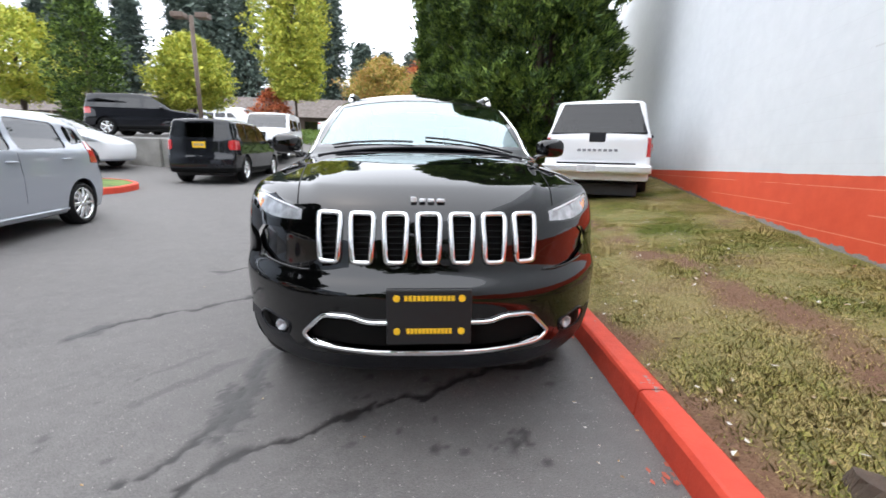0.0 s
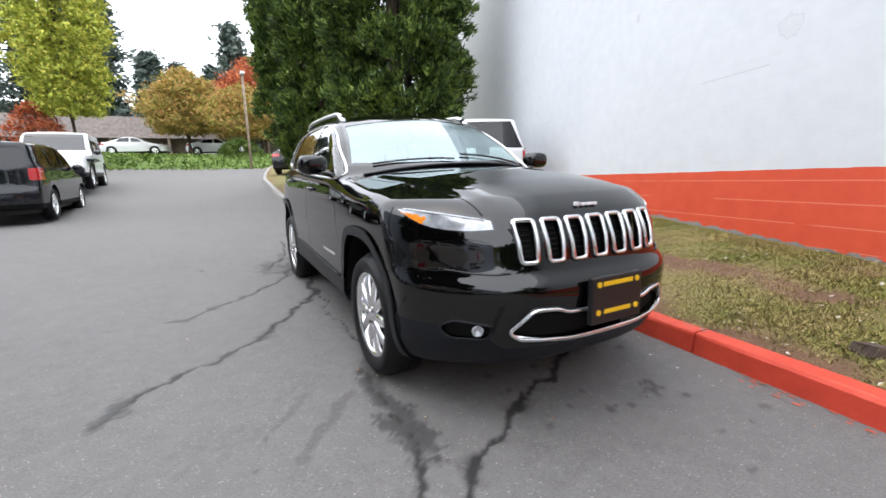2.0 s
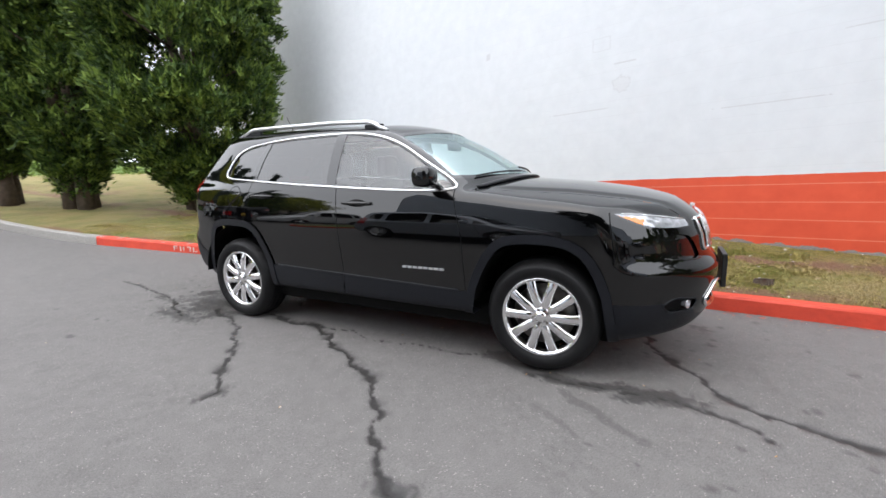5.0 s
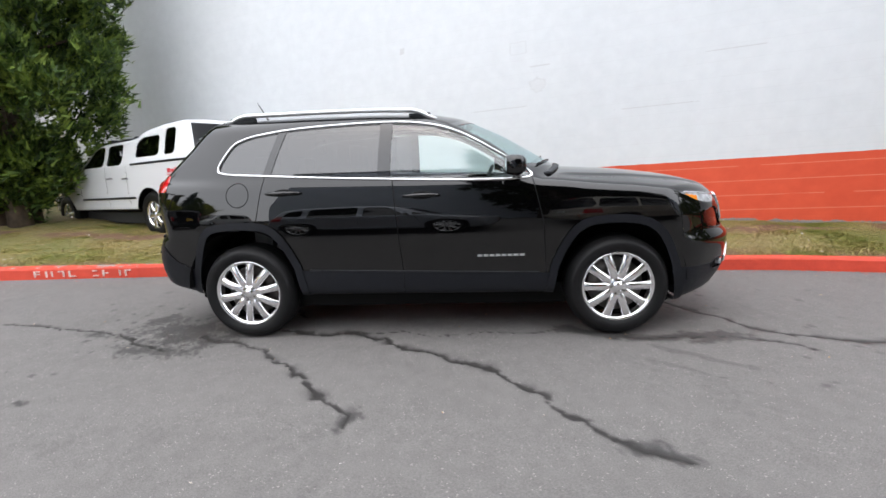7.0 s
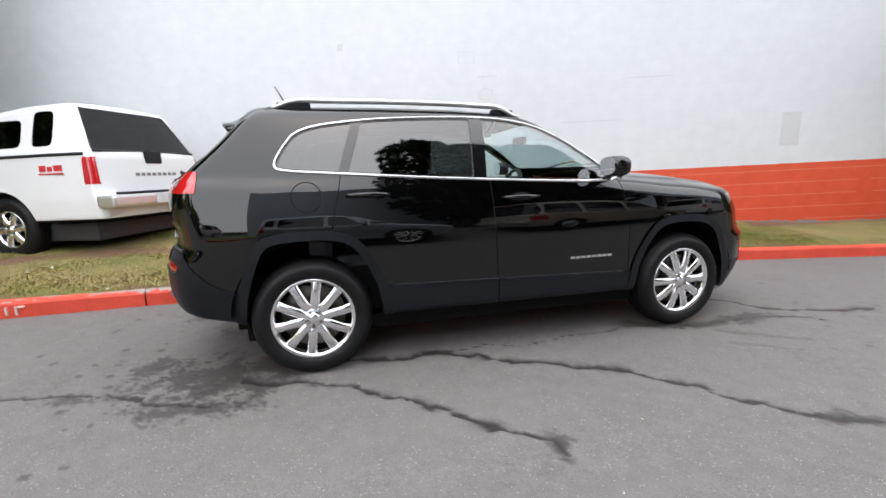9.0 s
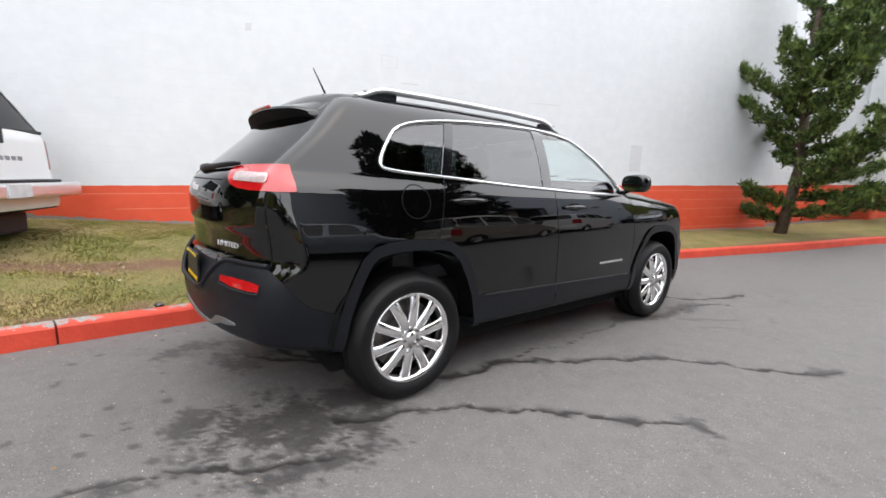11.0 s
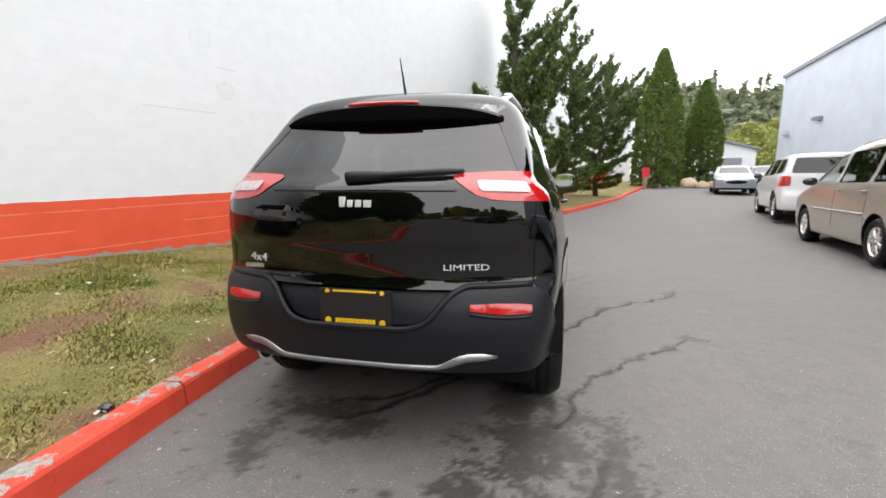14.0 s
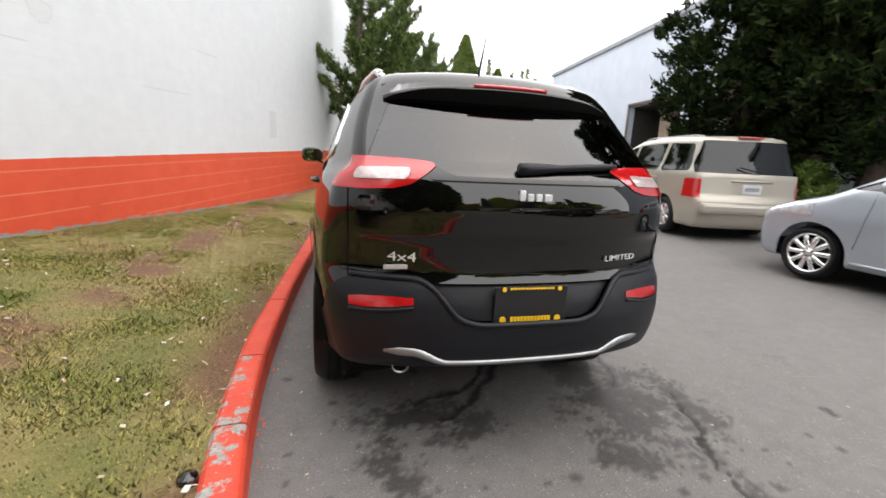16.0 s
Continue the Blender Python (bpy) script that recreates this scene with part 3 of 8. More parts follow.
def road_masks(V):
    x, y = V[:, 0], V[:, 1]
    wet, crack = np.zeros(len(x)), np.zeros(len(x))
    near = (x > -5) & (x < 1.4) & (y > -5.5) & (y < 6)
    q, w = x[near], y[near]
    jx = (clouds(q, w, 5.0, 11, 4) - .5) * .16 + (clouds(q, w, 28.0, 17, 2) - .5) * .035
    jy = (clouds(q, w, 5.0, 23, 4) - .5) * .16 + (clouds(q, w, 28.0, 29, 2) - .5) * .035
    ragged = clouds(q, w, 9.0, 5, 4)
    grain = clouds(q, w, 55.0, 7, 2)
    a = np.zeros(len(q))
    for cx, cy, rx, ry in WET:
        d = np.hypot((q + jx * 1.6 - cx) / rx, (w + jy * 1.6 - cy) / ry)
        a = np.maximum(a, sstep(-.12, .5, (1 - d) * .9 + (ragged - .5) * 1.6 + (grain - .5) * 1.3))
    c = np.zeros(len(q))
    for key, line in CRACKS.items():
        d = np.full(len(q), 9.0)
        for (ax_, ay), (bx, by) in zip(line, line[1:]):
            dx, dy = bx - ax_, by - ay
            tt = np.clip(((q + jx - ax_) * dx + (w + jy - ay) * dy) / (dx * dx + dy * dy), 0, 1)
            d = np.minimum(d, np.hypot(q + jx - ax_ - tt * dx, w + jy - ay - tt * dy))
        wid = CRACK_W[key] * (.4 + 1.5 * ragged)
        c = np.maximum(c, sstep(wid * 1.25, wid * .6, d))
        a = np.maximum(a, .55 * sstep(wid * 3.2, wid * 1.0, d) * sstep(.42, .62, ragged))
    for line, wids, force in TRAILS:
        for i, ((ax_, ay), (bx, by)) in enumerate(zip(line, line[1:])):
            dx, dy = bx - ax_, by - ay
            tt = np.clip(((q + jx * .5 - ax_) * dx + (w + jy * .5 - ay) * dy) / (dx * dx + dy * dy), 0, 1)
            d = np.hypot(q + jx * .5 - ax_ - tt * dx, w + jy * .5 - ay - tt * dy) / (wids[i] + (wids[i + 1] - wids[i]) * tt)
            a = np.maximum(a, force * sstep(-.15, .3, 1 - d + (ragged - .5) * 1.1 + (grain - .5) * .8))
    drops = np.random.default_rng(3)
    for _ in range(70):
        cx, cy, rr = drops.normal(-.25, .75), drops.normal(2.35, .45), drops.uniform(.008, .03)
        a = np.maximum(a, sstep(rr * 1.2, rr * .7, np.hypot(q + jx * .5 - cx, w + jy * .5 - cy)))
    for _ in range(40):
        cx, cy, rr = drops.uniform(-1.6, 1.0), drops.uniform(-3.6, -1.6), drops.uniform(.006, .03)
        a = np.maximum(a, .8 * sstep(rr * 1.2, rr * .7, np.hypot(q + jx * .5 - cx, w + jy * .5 - cy)))
    faint = sstep(.60, .74, clouds(q, w, 2.4, 41, 5)) * .2 * sstep(.45, .6, grain)
    wet[near] = np.clip(np.maximum(a, faint), 0, 1) * (.75 + .25 * grain)
    crack[near] = np.clip(c, 0, 1)
    return wet, crack


def spaced(fine0, fine1, step, lo, hi):
    a, g = [fine1], step
    while a[-1] < hi:
        g *= 1.22
        a.append(a[-1] + min(g, 12))
    b, g = [fine0], step
    while b[-1] > lo:
        g *= 1.22
        b.append(b[-1] - min(g, 12))
    return np.array(b[::-1] + list(np.arange(fine0 + step, fine1 - step / 2, step)) + a)


def road_height(X, Y):
    z = road_z(X, Y)
    return z + (clouds(X, Y, 1.3, 3, 3) - .5) * .008 * (np.abs(X) < 8)


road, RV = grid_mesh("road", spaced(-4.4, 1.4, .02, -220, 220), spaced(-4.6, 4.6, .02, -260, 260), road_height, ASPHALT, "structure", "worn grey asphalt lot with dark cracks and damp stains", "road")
wet_v, crack_v = road_masks(RV)
attribute(road.data, "wet", wet_v)
attribute(road.data, "crack", crack_v)
if crack_v.any():
    RV[:, 2] -= crack_v * .006
    road.data.vertices.foreach_set("co", RV.astype(np.float32).ravel())

# ---- kerb: stretches of cast concrete with open joints ----
kerb = thing("kerb", "concrete kerb painted red, chipped along its top edge", "kerb", kind="structure")
JOINTS = [-44, -38, -32, -27, -22, -17, -12, -7.2, -2.144, .4, 1.35, 2.0, 2.894, 6.2, 9.5, 13, 17, 21, 26, 31]


def kerb_stretch(y0, y1, mat):
    n = max(4, int((y1 - y0) / .12))
    sec = [(0.0, -.05), (.012, KERB_H - .022), (.022, KERB_H - .006), (.036, KERB_H), (KERB_W - .02, KERB_H), (KERB_W, KERB_H - .015), (KERB_W, -.05)]
    vs, fs, chip = [], [], []
    for i in range(n + 1):
        y = y0 + .006 + (y1 - y0 - .012) * i / n
        kx, ky = float(KERB_X(y)), y
        d = Vector((float(KERB_X(y + .05)) - float(KERB_X(y - .05)), .1)).normalized()
        nx, ny = d.y, -d.x
        for j, (o, z) in enumerate(sec):
            wob = (noise.noise((y * 2.3, j * 1.7, 0)) * .006)
            px, py = kx + nx * (o + wob), ky + ny * (o + wob)
            vs.append((px, py, float(road_z(np.float64(px), np.float64(py))) + z + wob * .5))
            end = min(i, n - i) * .12
            chip.append((.10 if j in (2, 3) else .135 if j in (4, 5) else -.06) + max(0, .10 - end * .5) + (.10 if y > 1.6 else 0) * (j >= 2))
    k = len(sec)
    for i in range(n):
        for j in range(k - 1):
            fs.append((i * k + j, i * k + j + 1, (i + 1) * k + j + 1, (i + 1) * k + j))
    fs += [tuple(range(k))[::-1], tuple(n * k + j for j in range(k))]
    ob = mesh_object("kerb_stretch", vs, fs, mat, kerb, "", False)
    attribute(ob.data, "chip", chip)
    return ob


for a, b in zip(JOINTS, JOINTS[1:]):
    kerb_stretch(a, b, KERB_RED if b <= 6.3 else KERB_GREY)


# worn white stencil strokes on the kerb's face
STENCIL = plain("worn white stencil paint", (0.62, 0.50, 0.46), 0.7, vary=0.3, scale=40)
bm = bmesh.new()
for k, strokes in enumerate(("lt", "r", "lm", "tb", "", "lb", "tr", "lr", "ltm")):
    y0 = 3.70 + .115 * k
    for c in strokes:
        a0, a1, z0, z1 = {"l": (.055, .07, .03, .10), "r": (0, .014, .03, .095), "t": (.01, .06, .088, .10), "m": (.01, .05, .06, .07), "b": (.0, .06, .03, .042)}[c]
        kx = float(KERB_X(y0 + (a0 + a1) / 2))
        zg = float(road_z(np.float64(kx), np.float64(y0)))
        add_box(bm, (kx - .004, y0 + a0, zg + z0), (kx + .02, y0 + a1, zg + z1))
part("stencil_bars", bm, STENCIL, kerb, "worn white stencil bars on the red face")


# ---- lawn strip between kerb and wall ----
def lawn_z(x, y):
    kx = KERB_X(y) + KERB_W - .01
    s = (y - WALL_O[1]) / WALL_D[1]
    wx = WALL_O[0] + WALL_D[0] * s
    f = np.clip((x - kx) / np.maximum(wx - kx, .6), 0, 1.6)
    z0 = road_z(kx, y) + KERB_H - .02
    zb = np.maximum(WALL_BASE(s), z0 + .02)
    hump = .03 * np.sin(np.clip(f, 0, 1) * math.pi)
    lump = (clouds(x, y, 1.7, 61, 4) - .5) * .06 * np.clip(f * 6, 0, 1)
    return z0 + (zb - z0) * (np.clip(f, 0, 1) ** (.9 + 2.4 * sstep(3.2, 6.0, y))) + hump + lump + .02 * np.maximum(f - 1, 0)


def lawn_bare(x, y):
    p = clouds(x, y, 1.1, 71, 5)
    rut = np.abs((x - 2.16) - .05 * (y + .9) + .30 * (clouds(x, y, .8, 77, 3) - .5))
    b = sstep(.30, .06, rut + .35 * (clouds(x, y, 3.5, 78, 3) - .5)) * sstep(.30, .46, clouds(x, y, 1.6, 79, 4))
    edge = sstep(.32, .05, x - KERB_X(y) - KERB_W) * sstep(.38, .6, clouds(x, y, 3.0, 83, 4))
    return np.clip(np.maximum(np.maximum(b, edge), sstep(.66, .80, p) * .75), 0, 1)


def build_lawn():
    ys = np.concatenate([np.arange(-45, -6, .5), np.arange(-6, 8, .06), np.arange(8, 34, .4)])
    fr = np.concatenate([np.linspace(0, 1, 70)])
    V, F = [], []
    kx = KERB_X(ys) + KERB_W - .012
    s = (ys - WALL_O[1]) / WALL_D[1]
    wx = WALL_O[0] + WALL_D[0] * s + .3
    far = np.where(ys < 9.2, wx, np.minimum(wx + (ys - 9.2) * 4, 16))
    X = kx[:, None] + (far - kx)[:, None] * fr[None, :]
    Y = np.repeat(ys[:, None], len(fr), 1)
    Z = lawn_z(X.ravel(), Y.ravel())
    V = np.column_stack([X.ravel(), Y.ravel(), Z])
    n = len(fr)
    i = (np.arange(len(ys) - 1)[:, None] * n + np.arange(n - 1)[None, :]).ravel()
    ob = mesh_object("lawn", V, np.stack([i, i + 1, i + n + 1, i + n], 1), TURF, None, "patchy autumn lawn strip with bare ruts")
    tagged(ob, "", "lawn", "", "structure")
    attribute(ob.data, "bare", lawn_bare(V[:, 0], V[:, 1]))
    return ob


lawn = build_lawn()


# ---- the block wall ----
def wall_run(name, pts, height, thick, label, foot_at=None):
    """A wall through plan points (s, off) with rounded ends, drawn as one skin with thickness."""
    V, F, uv, foot = [], [], [], []
    zs = [-.3, .05, .12, .2, .3, .4, .5, .65, .8, 1.0, 1.075, 1.3, 2, 3, 4.5, 6, height]
    n = len(zs)
    for i, (s, off) in enumerate(pts):
        x, y = wall_xy(s, off)
        for z in zs:
            V.append((x, y, z - .027 * s))
            uv.append((s + off, z))
            foot.append(z - .027 * s - float(WALL_BASE(s)))
    k = len(pts)
    for i in range(k - 1):
        for j in range(n - 1):
            F.append((i * n + j, i * n + j + 1, (i + 1) * n + j + 1, (i + 1) * n + j))
    F.append(tuple(i * n + n - 1 for i in range(k))[::-1])
    ob = mesh_object(name, V, F, BLOCK, None, label, True)
    lay = ob.data.uv_layers.new(name="along")
    for lp in ob.data.loops:
        lay.data[lp.index].uv = uv[lp.vertex_index]
    attribute(ob.data, "foot", foot)
    return tagged(ob, "", "wall", "", "structure")


def rounded(s_end, sign, r, depth):
    return [(s_end - sign * r + sign * r * math.sin(a), r - r * math.cos(a)) for a in np.linspace(0, math.pi / 2, 9)] + [(s_end, depth)]


near_pts = [(s, o) for s, o in rounded(-9.6, -1, .35, 9.0)][::-1] + [(float(s), 0.0) for s in np.arange(-9.0, 21.3, .5)] + rounded(22.0, 1, .45, 9.0)
wall_run("wall_near", near_pts, 8.2, .3, "white painted block wall with an orange band along its foot")
far_pts = [(-38.0, 6.0), (-38.0, .55)] + [(float(s), .55) for s in np.arange(-37.5, -9.4, .8)]
wall_run("wall_far", far_pts, 8.0, .3, "white and orange block wall beyond the small pines")
for k, s0 in enumerate((-14.3, -22.5, -30.0)):
    wall_run("wall_pier", [(s0 - .3, .6), (s0 - .3, .12), (s0 + .3, .12), (s0 + .3, .6)], 8.0, .3, "block pier of the wall, white over orange")


# ---- the black sport utility vehicle ----
SUV_FP = soft_table([.15, .22, .30, .40, .46, .55, .62, .67, .715, .76, .85, .93, .98, 1.05],
                    [-2.02, -2.10, -2.22, -2.285, -2.30, -2.312, -2.32, -2.312, -2.262, -2.25, -2.235, -2.20, -2.16, -2.08], 0.012)
SUV_RP = soft_table([.2, .30, .36, .44, .52, .62, .70, .76, .80, .86, .95, 1.05, 1.13, 1.19, 1.25],
                    [1.95, 2.08, 2.17, 2.225, 2.25, 2.255, 2.24, 2.215, 2.185, 2.185, 2.195, 2.205, 2.19, 2.165, 2.10], 0.015)
SUV_W = soft_table([.15, .22, .30, .38, .46, .54, .62, .75, .88, 1.0, 1.08, 1.15, 1.22],
                   [.76, .81, .845, .862, .866, .864, .867, .878, .878, .866, .850, .830, .80], 0.03)
SUV_TAPER = soft_table([-2.3, -2.1, -1.9, -1.5, -1.1, 1.2, 1.6, 1.95, 2.2], [.11, .06, .03, .004, 0, 0, .02, .075, .14], 0.08)
SUV_TH = soft_table([-2.5, -2.3, -2.16, -2.0, -1.83, -1.46, -1.0, -.8, 0, 1, 2.3],
                    [.80, .91, .992, 1.055, 1.095, 1.148, 1.185, 1.185, 1.19, 1.215, 1.225], 0.05)
SUV_TG = soft_table([-2.2, -1.4, -1.05, -.62, -.3, -.1, .3, .8, 1.4, 1.75, 2.0, 2.3],
                    [.36, .95, 1.190, 1.450, 1.598, 1.640, 1.660, 1.667, 1.662, 1.642, 1.60, 1.54], 0.05)
SUV_SG = soft_table([1.0, 1.1, 1.2, 1.35, 1.5, 1.6, 1.7], [.842, .836, .815, .765, .695, .635, .55], 0.04)
SUV_GT = soft_table([-1.1, -.7, 1.0, 1.5, 2.0, 2.3], [.03, 0, 0, .035, .13, .20], 0.1)
SUV_RG = soft_table([1.1, 1.18, 1.25, 1.42, 1.55, 1.66], [2.20, 2.155, 2.09, 1.895, 1.765, 1.66], 0.02)
SUV_BOT = soft_table([-2.4, -2.1, -1.6, -.9, 1.75, 1.95, 2.2], [.27, .25, .24, .33, .35, .38, .43], 0.04)
SUV_CROWN = soft_table([-2.3, -1.1, -.5, 2.3], [.085, .085, .03, .03], 0.15)


def suv_body(x, y, z):
    x = np.abs(x)
    front = SUV_FP(z) + 0.26 * (x / 0.70) ** 3.2 - y
    rear = y - SUV_RP(z) + 0.16 * (x / 0.7) ** 2.8
    side = x - SUV_W(z) + SUV_TAPER(y) + .05 * sstep(1.55, 2.0, y) * sstep(.62, .34, z)
    crease = 0.47 + 0.2 * (y + 2.1) / 1.2
    dome = 0.011 * (1 - sstep(-0.035, 0.035, x - crease)) * (1 - sstep(-1.1, -0.9, y))
    top = z - SUV_TH(y) + SUV_CROWN(y) * (x / 0.8) ** 2.4 - dome
    low = smax(smax(smax(smax(side, top, 0.07), front, 0.045), rear, 0.06), SUV_BOT(y) - z, 0.04)
    g_top = z - SUV_TG(y - 0.13 * (x / 0.62) ** 2) + 0.05 * (x / 0.6) ** 2.2
    g_side = x - SUV_SG(z) + SUV_GT(y)
    g_rear = y - SUV_RG(z) + 0.10 * (x / 0.6) ** 2.5
    green = smax(smax(smax(g_side, g_top, 0.075), g_rear * 0.85, 0.05), 0.95 - z, 0.02)
    return smin(low, green, 0.03)


def find(fn, a, b, n=40):
    """Where fn turns from negative at a to positive at b, for arrays of points."""
    a, b = np.array(a, float), np.array(b, float)
    for _ in range(n):
        m = (a + b) / 2
        neg = fn(m[..., 0], m[..., 1], m[..., 2]) < 0
        a, b = np.where(neg[..., None], m, a), np.where(neg[..., None], b, m)
    return a


def suv_side(y, z):
    return float(find(suv_body, [0.2, y, z], [1.2, y, z])[0])


def suv_front(x, z):
    return float(find(suv_body, [x, -1.0, z], [x, -2.6, z])[1])


def suv_rear(x, z):
    return float(find(suv_body, [x, 1.0, z], [x, 2.6, z])[1])


def suv_top(x, y):
    return float(find(suv_body, [x, y, 0.7], [x, y, 1.9])[2])


ARCH_F = chaikin([(-.80, -.1), (-.855, .47), (-.95, .70), (-1.06, .835), (-1.2, .868), (-1.42, .868), (-1.57, .825), (-1.675, .71), (-1.765, .47), (-1.82, -.1)], 1)
ARCH_R = chaikin([(.82, -.1), (.875, .50), (.985, .75), (1.09, .862), (1.22, .893), (1.48, .893), (1.625, .855), (1.70, .70), (1.77, .47), (1.82, -.1)], 1)
WINDOWS = chaikin([(1.515, 1.262), (1.46, 1.235), (1.14, 1.215), (.69, 1.183), (.22, 1.158), (-.26, 1.135), (-.56, 1.128), (-.79, 1.135),
                   (-.71, 1.205), (-.53, 1.315), (-.31, 1.45), (-.10, 1.527), (.18, 1.560), (.62, 1.556), (1.01, 1.535), (1.36, 1.485), (1.455, 1.37)], 2)
HEADLAMP = chaikin([(-1.69, 1.005), (-1.85, 1.0), (-2.02, .978), (-2.165, .935), (-2.165, .905), (-2.03, .895), (-1.9, .912), (-1.78, .965)], 1)
TAILLAMP = chaikin([(.365, 1.226), (.44, 1.238), (.64, 1.244), (.95, 1.244), (.95, 1.124), (.66, 1.122), (.50, 1.134), (.42, 1.185)], 1)
LOWGRILLE = round_corners([(.24, .543), (.30, .566), (.405, .566), (.50, .468), (.455, .430), (.2, .412), (-.2, .412), (-.455, .430), (-.50, .468), (-.405, .566), (-.30, .566), (-.24, .543)], .025)
FOGP = round_corners([(.555, .495), (.69, .515), (.735, .475), (.70, .425), (.575, .43)], .025)
POD = chaikin([(.47, .715), (.70, .735), (.76, .86), (.56, .875), (.50, .80)], 1)
REAR_U = soft_table([0, .22, .30, .38, .44, .9], [.635, .635, .66, .765, .80, .80], 0.015)
REAR_S = soft_table([1.6, 1.75, 1.9, 2.0, 2.1], [.50, .545, .60, .72, .86], 0.03)


class Regions:
    """Named functions, worked out when asked for."""

    def __init__(self):
        self.made, self.done = {}, {}

    def add(self, key, fn):
        self.made[key] = fn

    def __getitem__(self, key):
        if key not in self.done:
            self.done[key] = self.made[key]()
        return self.done[key]


def suv_regions(x, y, z):
    """Signed functions whose zero lines part the panels."""
    x = np.abs(x)
    r = Regions()
    side = np.maximum(0.45 - x, 0)
    r.add("win", lambda: inside_dist(WINDOWS, y, z) + side * 3)
    r.add("arch_f", lambda: inside_dist(ARCH_F, y, z) + np.maximum(0.5 - x, 0) * 3)
    r.add("arch_r", lambda: inside_dist(ARCH_R, y, z) + np.maximum(0.5 - x, 0) * 3)
    clad_mid = z - (0.475 + 0.05 * (y + 0.84) / 1.65)
    clad_front = z - (0.385 + 0.10 * sstep(.50, .64, x))
    clad_rear = z - np.minimum(REAR_U(x), REAR_S(y))
    r.add("clad", lambda: np.where(y < -1.4, clad_front, np.where(y > 1.4, clad_rear, clad_mid)))
    r.add("upanel", lambda: np.maximum(np.maximum(z - 0.775, x - 0.425), 1.7 - y))
    r.add("screen", lambda: np.maximum(np.maximum(x - (0.745 - 0.36 * (z - 1.18)), 1.205 - z), np.maximum(z - 1.583 + 0.05 * (x / .6) ** 2, y - 0.35)))
    r.add("rearglass", lambda: np.maximum(np.maximum(x - (0.64 - 0.45 * (z - 1.22)), 1.185 + 0.05 * sstep(.30, .42, x) - z), np.maximum(z - 1.475, 1.5 - y)))
    r.add("head", lambda: np.maximum(inside_dist(HEADLAMP, y, z), 0.50 - x))
    r.add("tail", lambda: np.maximum(inside_dist(TAILLAMP, x, z), 1.925 - y))
    qx, qz = np.abs(x - .578 + .5 * (z - 1.18)) - .096 + .014, np.abs(z - 1.182 + .03 * (x - .535)) - .020 + .014
    r.add("rlens", lambda: np.maximum(np.hypot(np.maximum(qx, 0), np.maximum(qz, 0)) + np.minimum(np.maximum(qx, qz), 0) - .014, 1.97 - y))
    r.add("lowg", lambda: np.maximum(inside_dist(LOWGRILLE, x, z), y + 1.9))
    r.add("fogp", lambda: np.maximum(inside_dist(FOGP, x, z), y + 1.7))
    r.add("pod", lambda: np.maximum(inside_dist(POD, x, z), y + 1.85))

    def slots():
        slot = np.full(np.broadcast(x, y, z).shape, 9.0)
        for i in range(4):
            w = 0.042 - 0.05 * (0.95 - z)
            ax_, az = np.abs(x - 0.1285 * i) - w + 0.012, np.abs(z - 0.853) - 0.085 + 0.012
            d = np.hypot(np.maximum(ax_, 0), np.maximum(az, 0)) + np.minimum(np.maximum(ax_, az), 0) - 0.012
            slot = np.minimum(slot, np.maximum(d, y + 1.9))
        return slot
    r.add("slot", slots)
    r.add("fuel", lambda: np.maximum(np.hypot(y - 1.335, z - 1.085) - 0.085, 0.5 - x))
    r.add("s_hood", lambda: np.where((z > .9) & (y < -.88), x - (0.525 + 0.2 * (y + 2.1) / 1.15), 9))
    r.add("s_door1", lambda: np.where((z < 1.16) & (z > .47) & (x > .5), y + np.interp(z, [.47, .83, 1.11, 1.2], [.85, .83, .765, .75]), 9))
    r.add("s_door2", lambda: np.where((z < 1.17) & (z > .3) & (x > .5), y - np.interp(z, [.5, 1.16], [.155, .205]), 9))
    r.add("s_door3", lambda: np.where((z < 1.23) & (z > .84) & (x > .5), y - np.interp(z, [.85, .95, 1.2], [1.215, 1.19, 1.135]), 9))
    r.add("s_gate", lambda: np.where((y > 1.9) & (z < 1.13) & (z > .775), x - 0.705, 9))
    r.add("s_gate2", lambda: np.where((y > 2.0) & (x < .40), z - 1.165, 9))
    r.add("s_fender", lambda: np.where((y < -1.5) & (z > .7) & (z < 1.0) & (x > .5), y + 1.735 - 0.16 * (z - .85), 9))
    return r


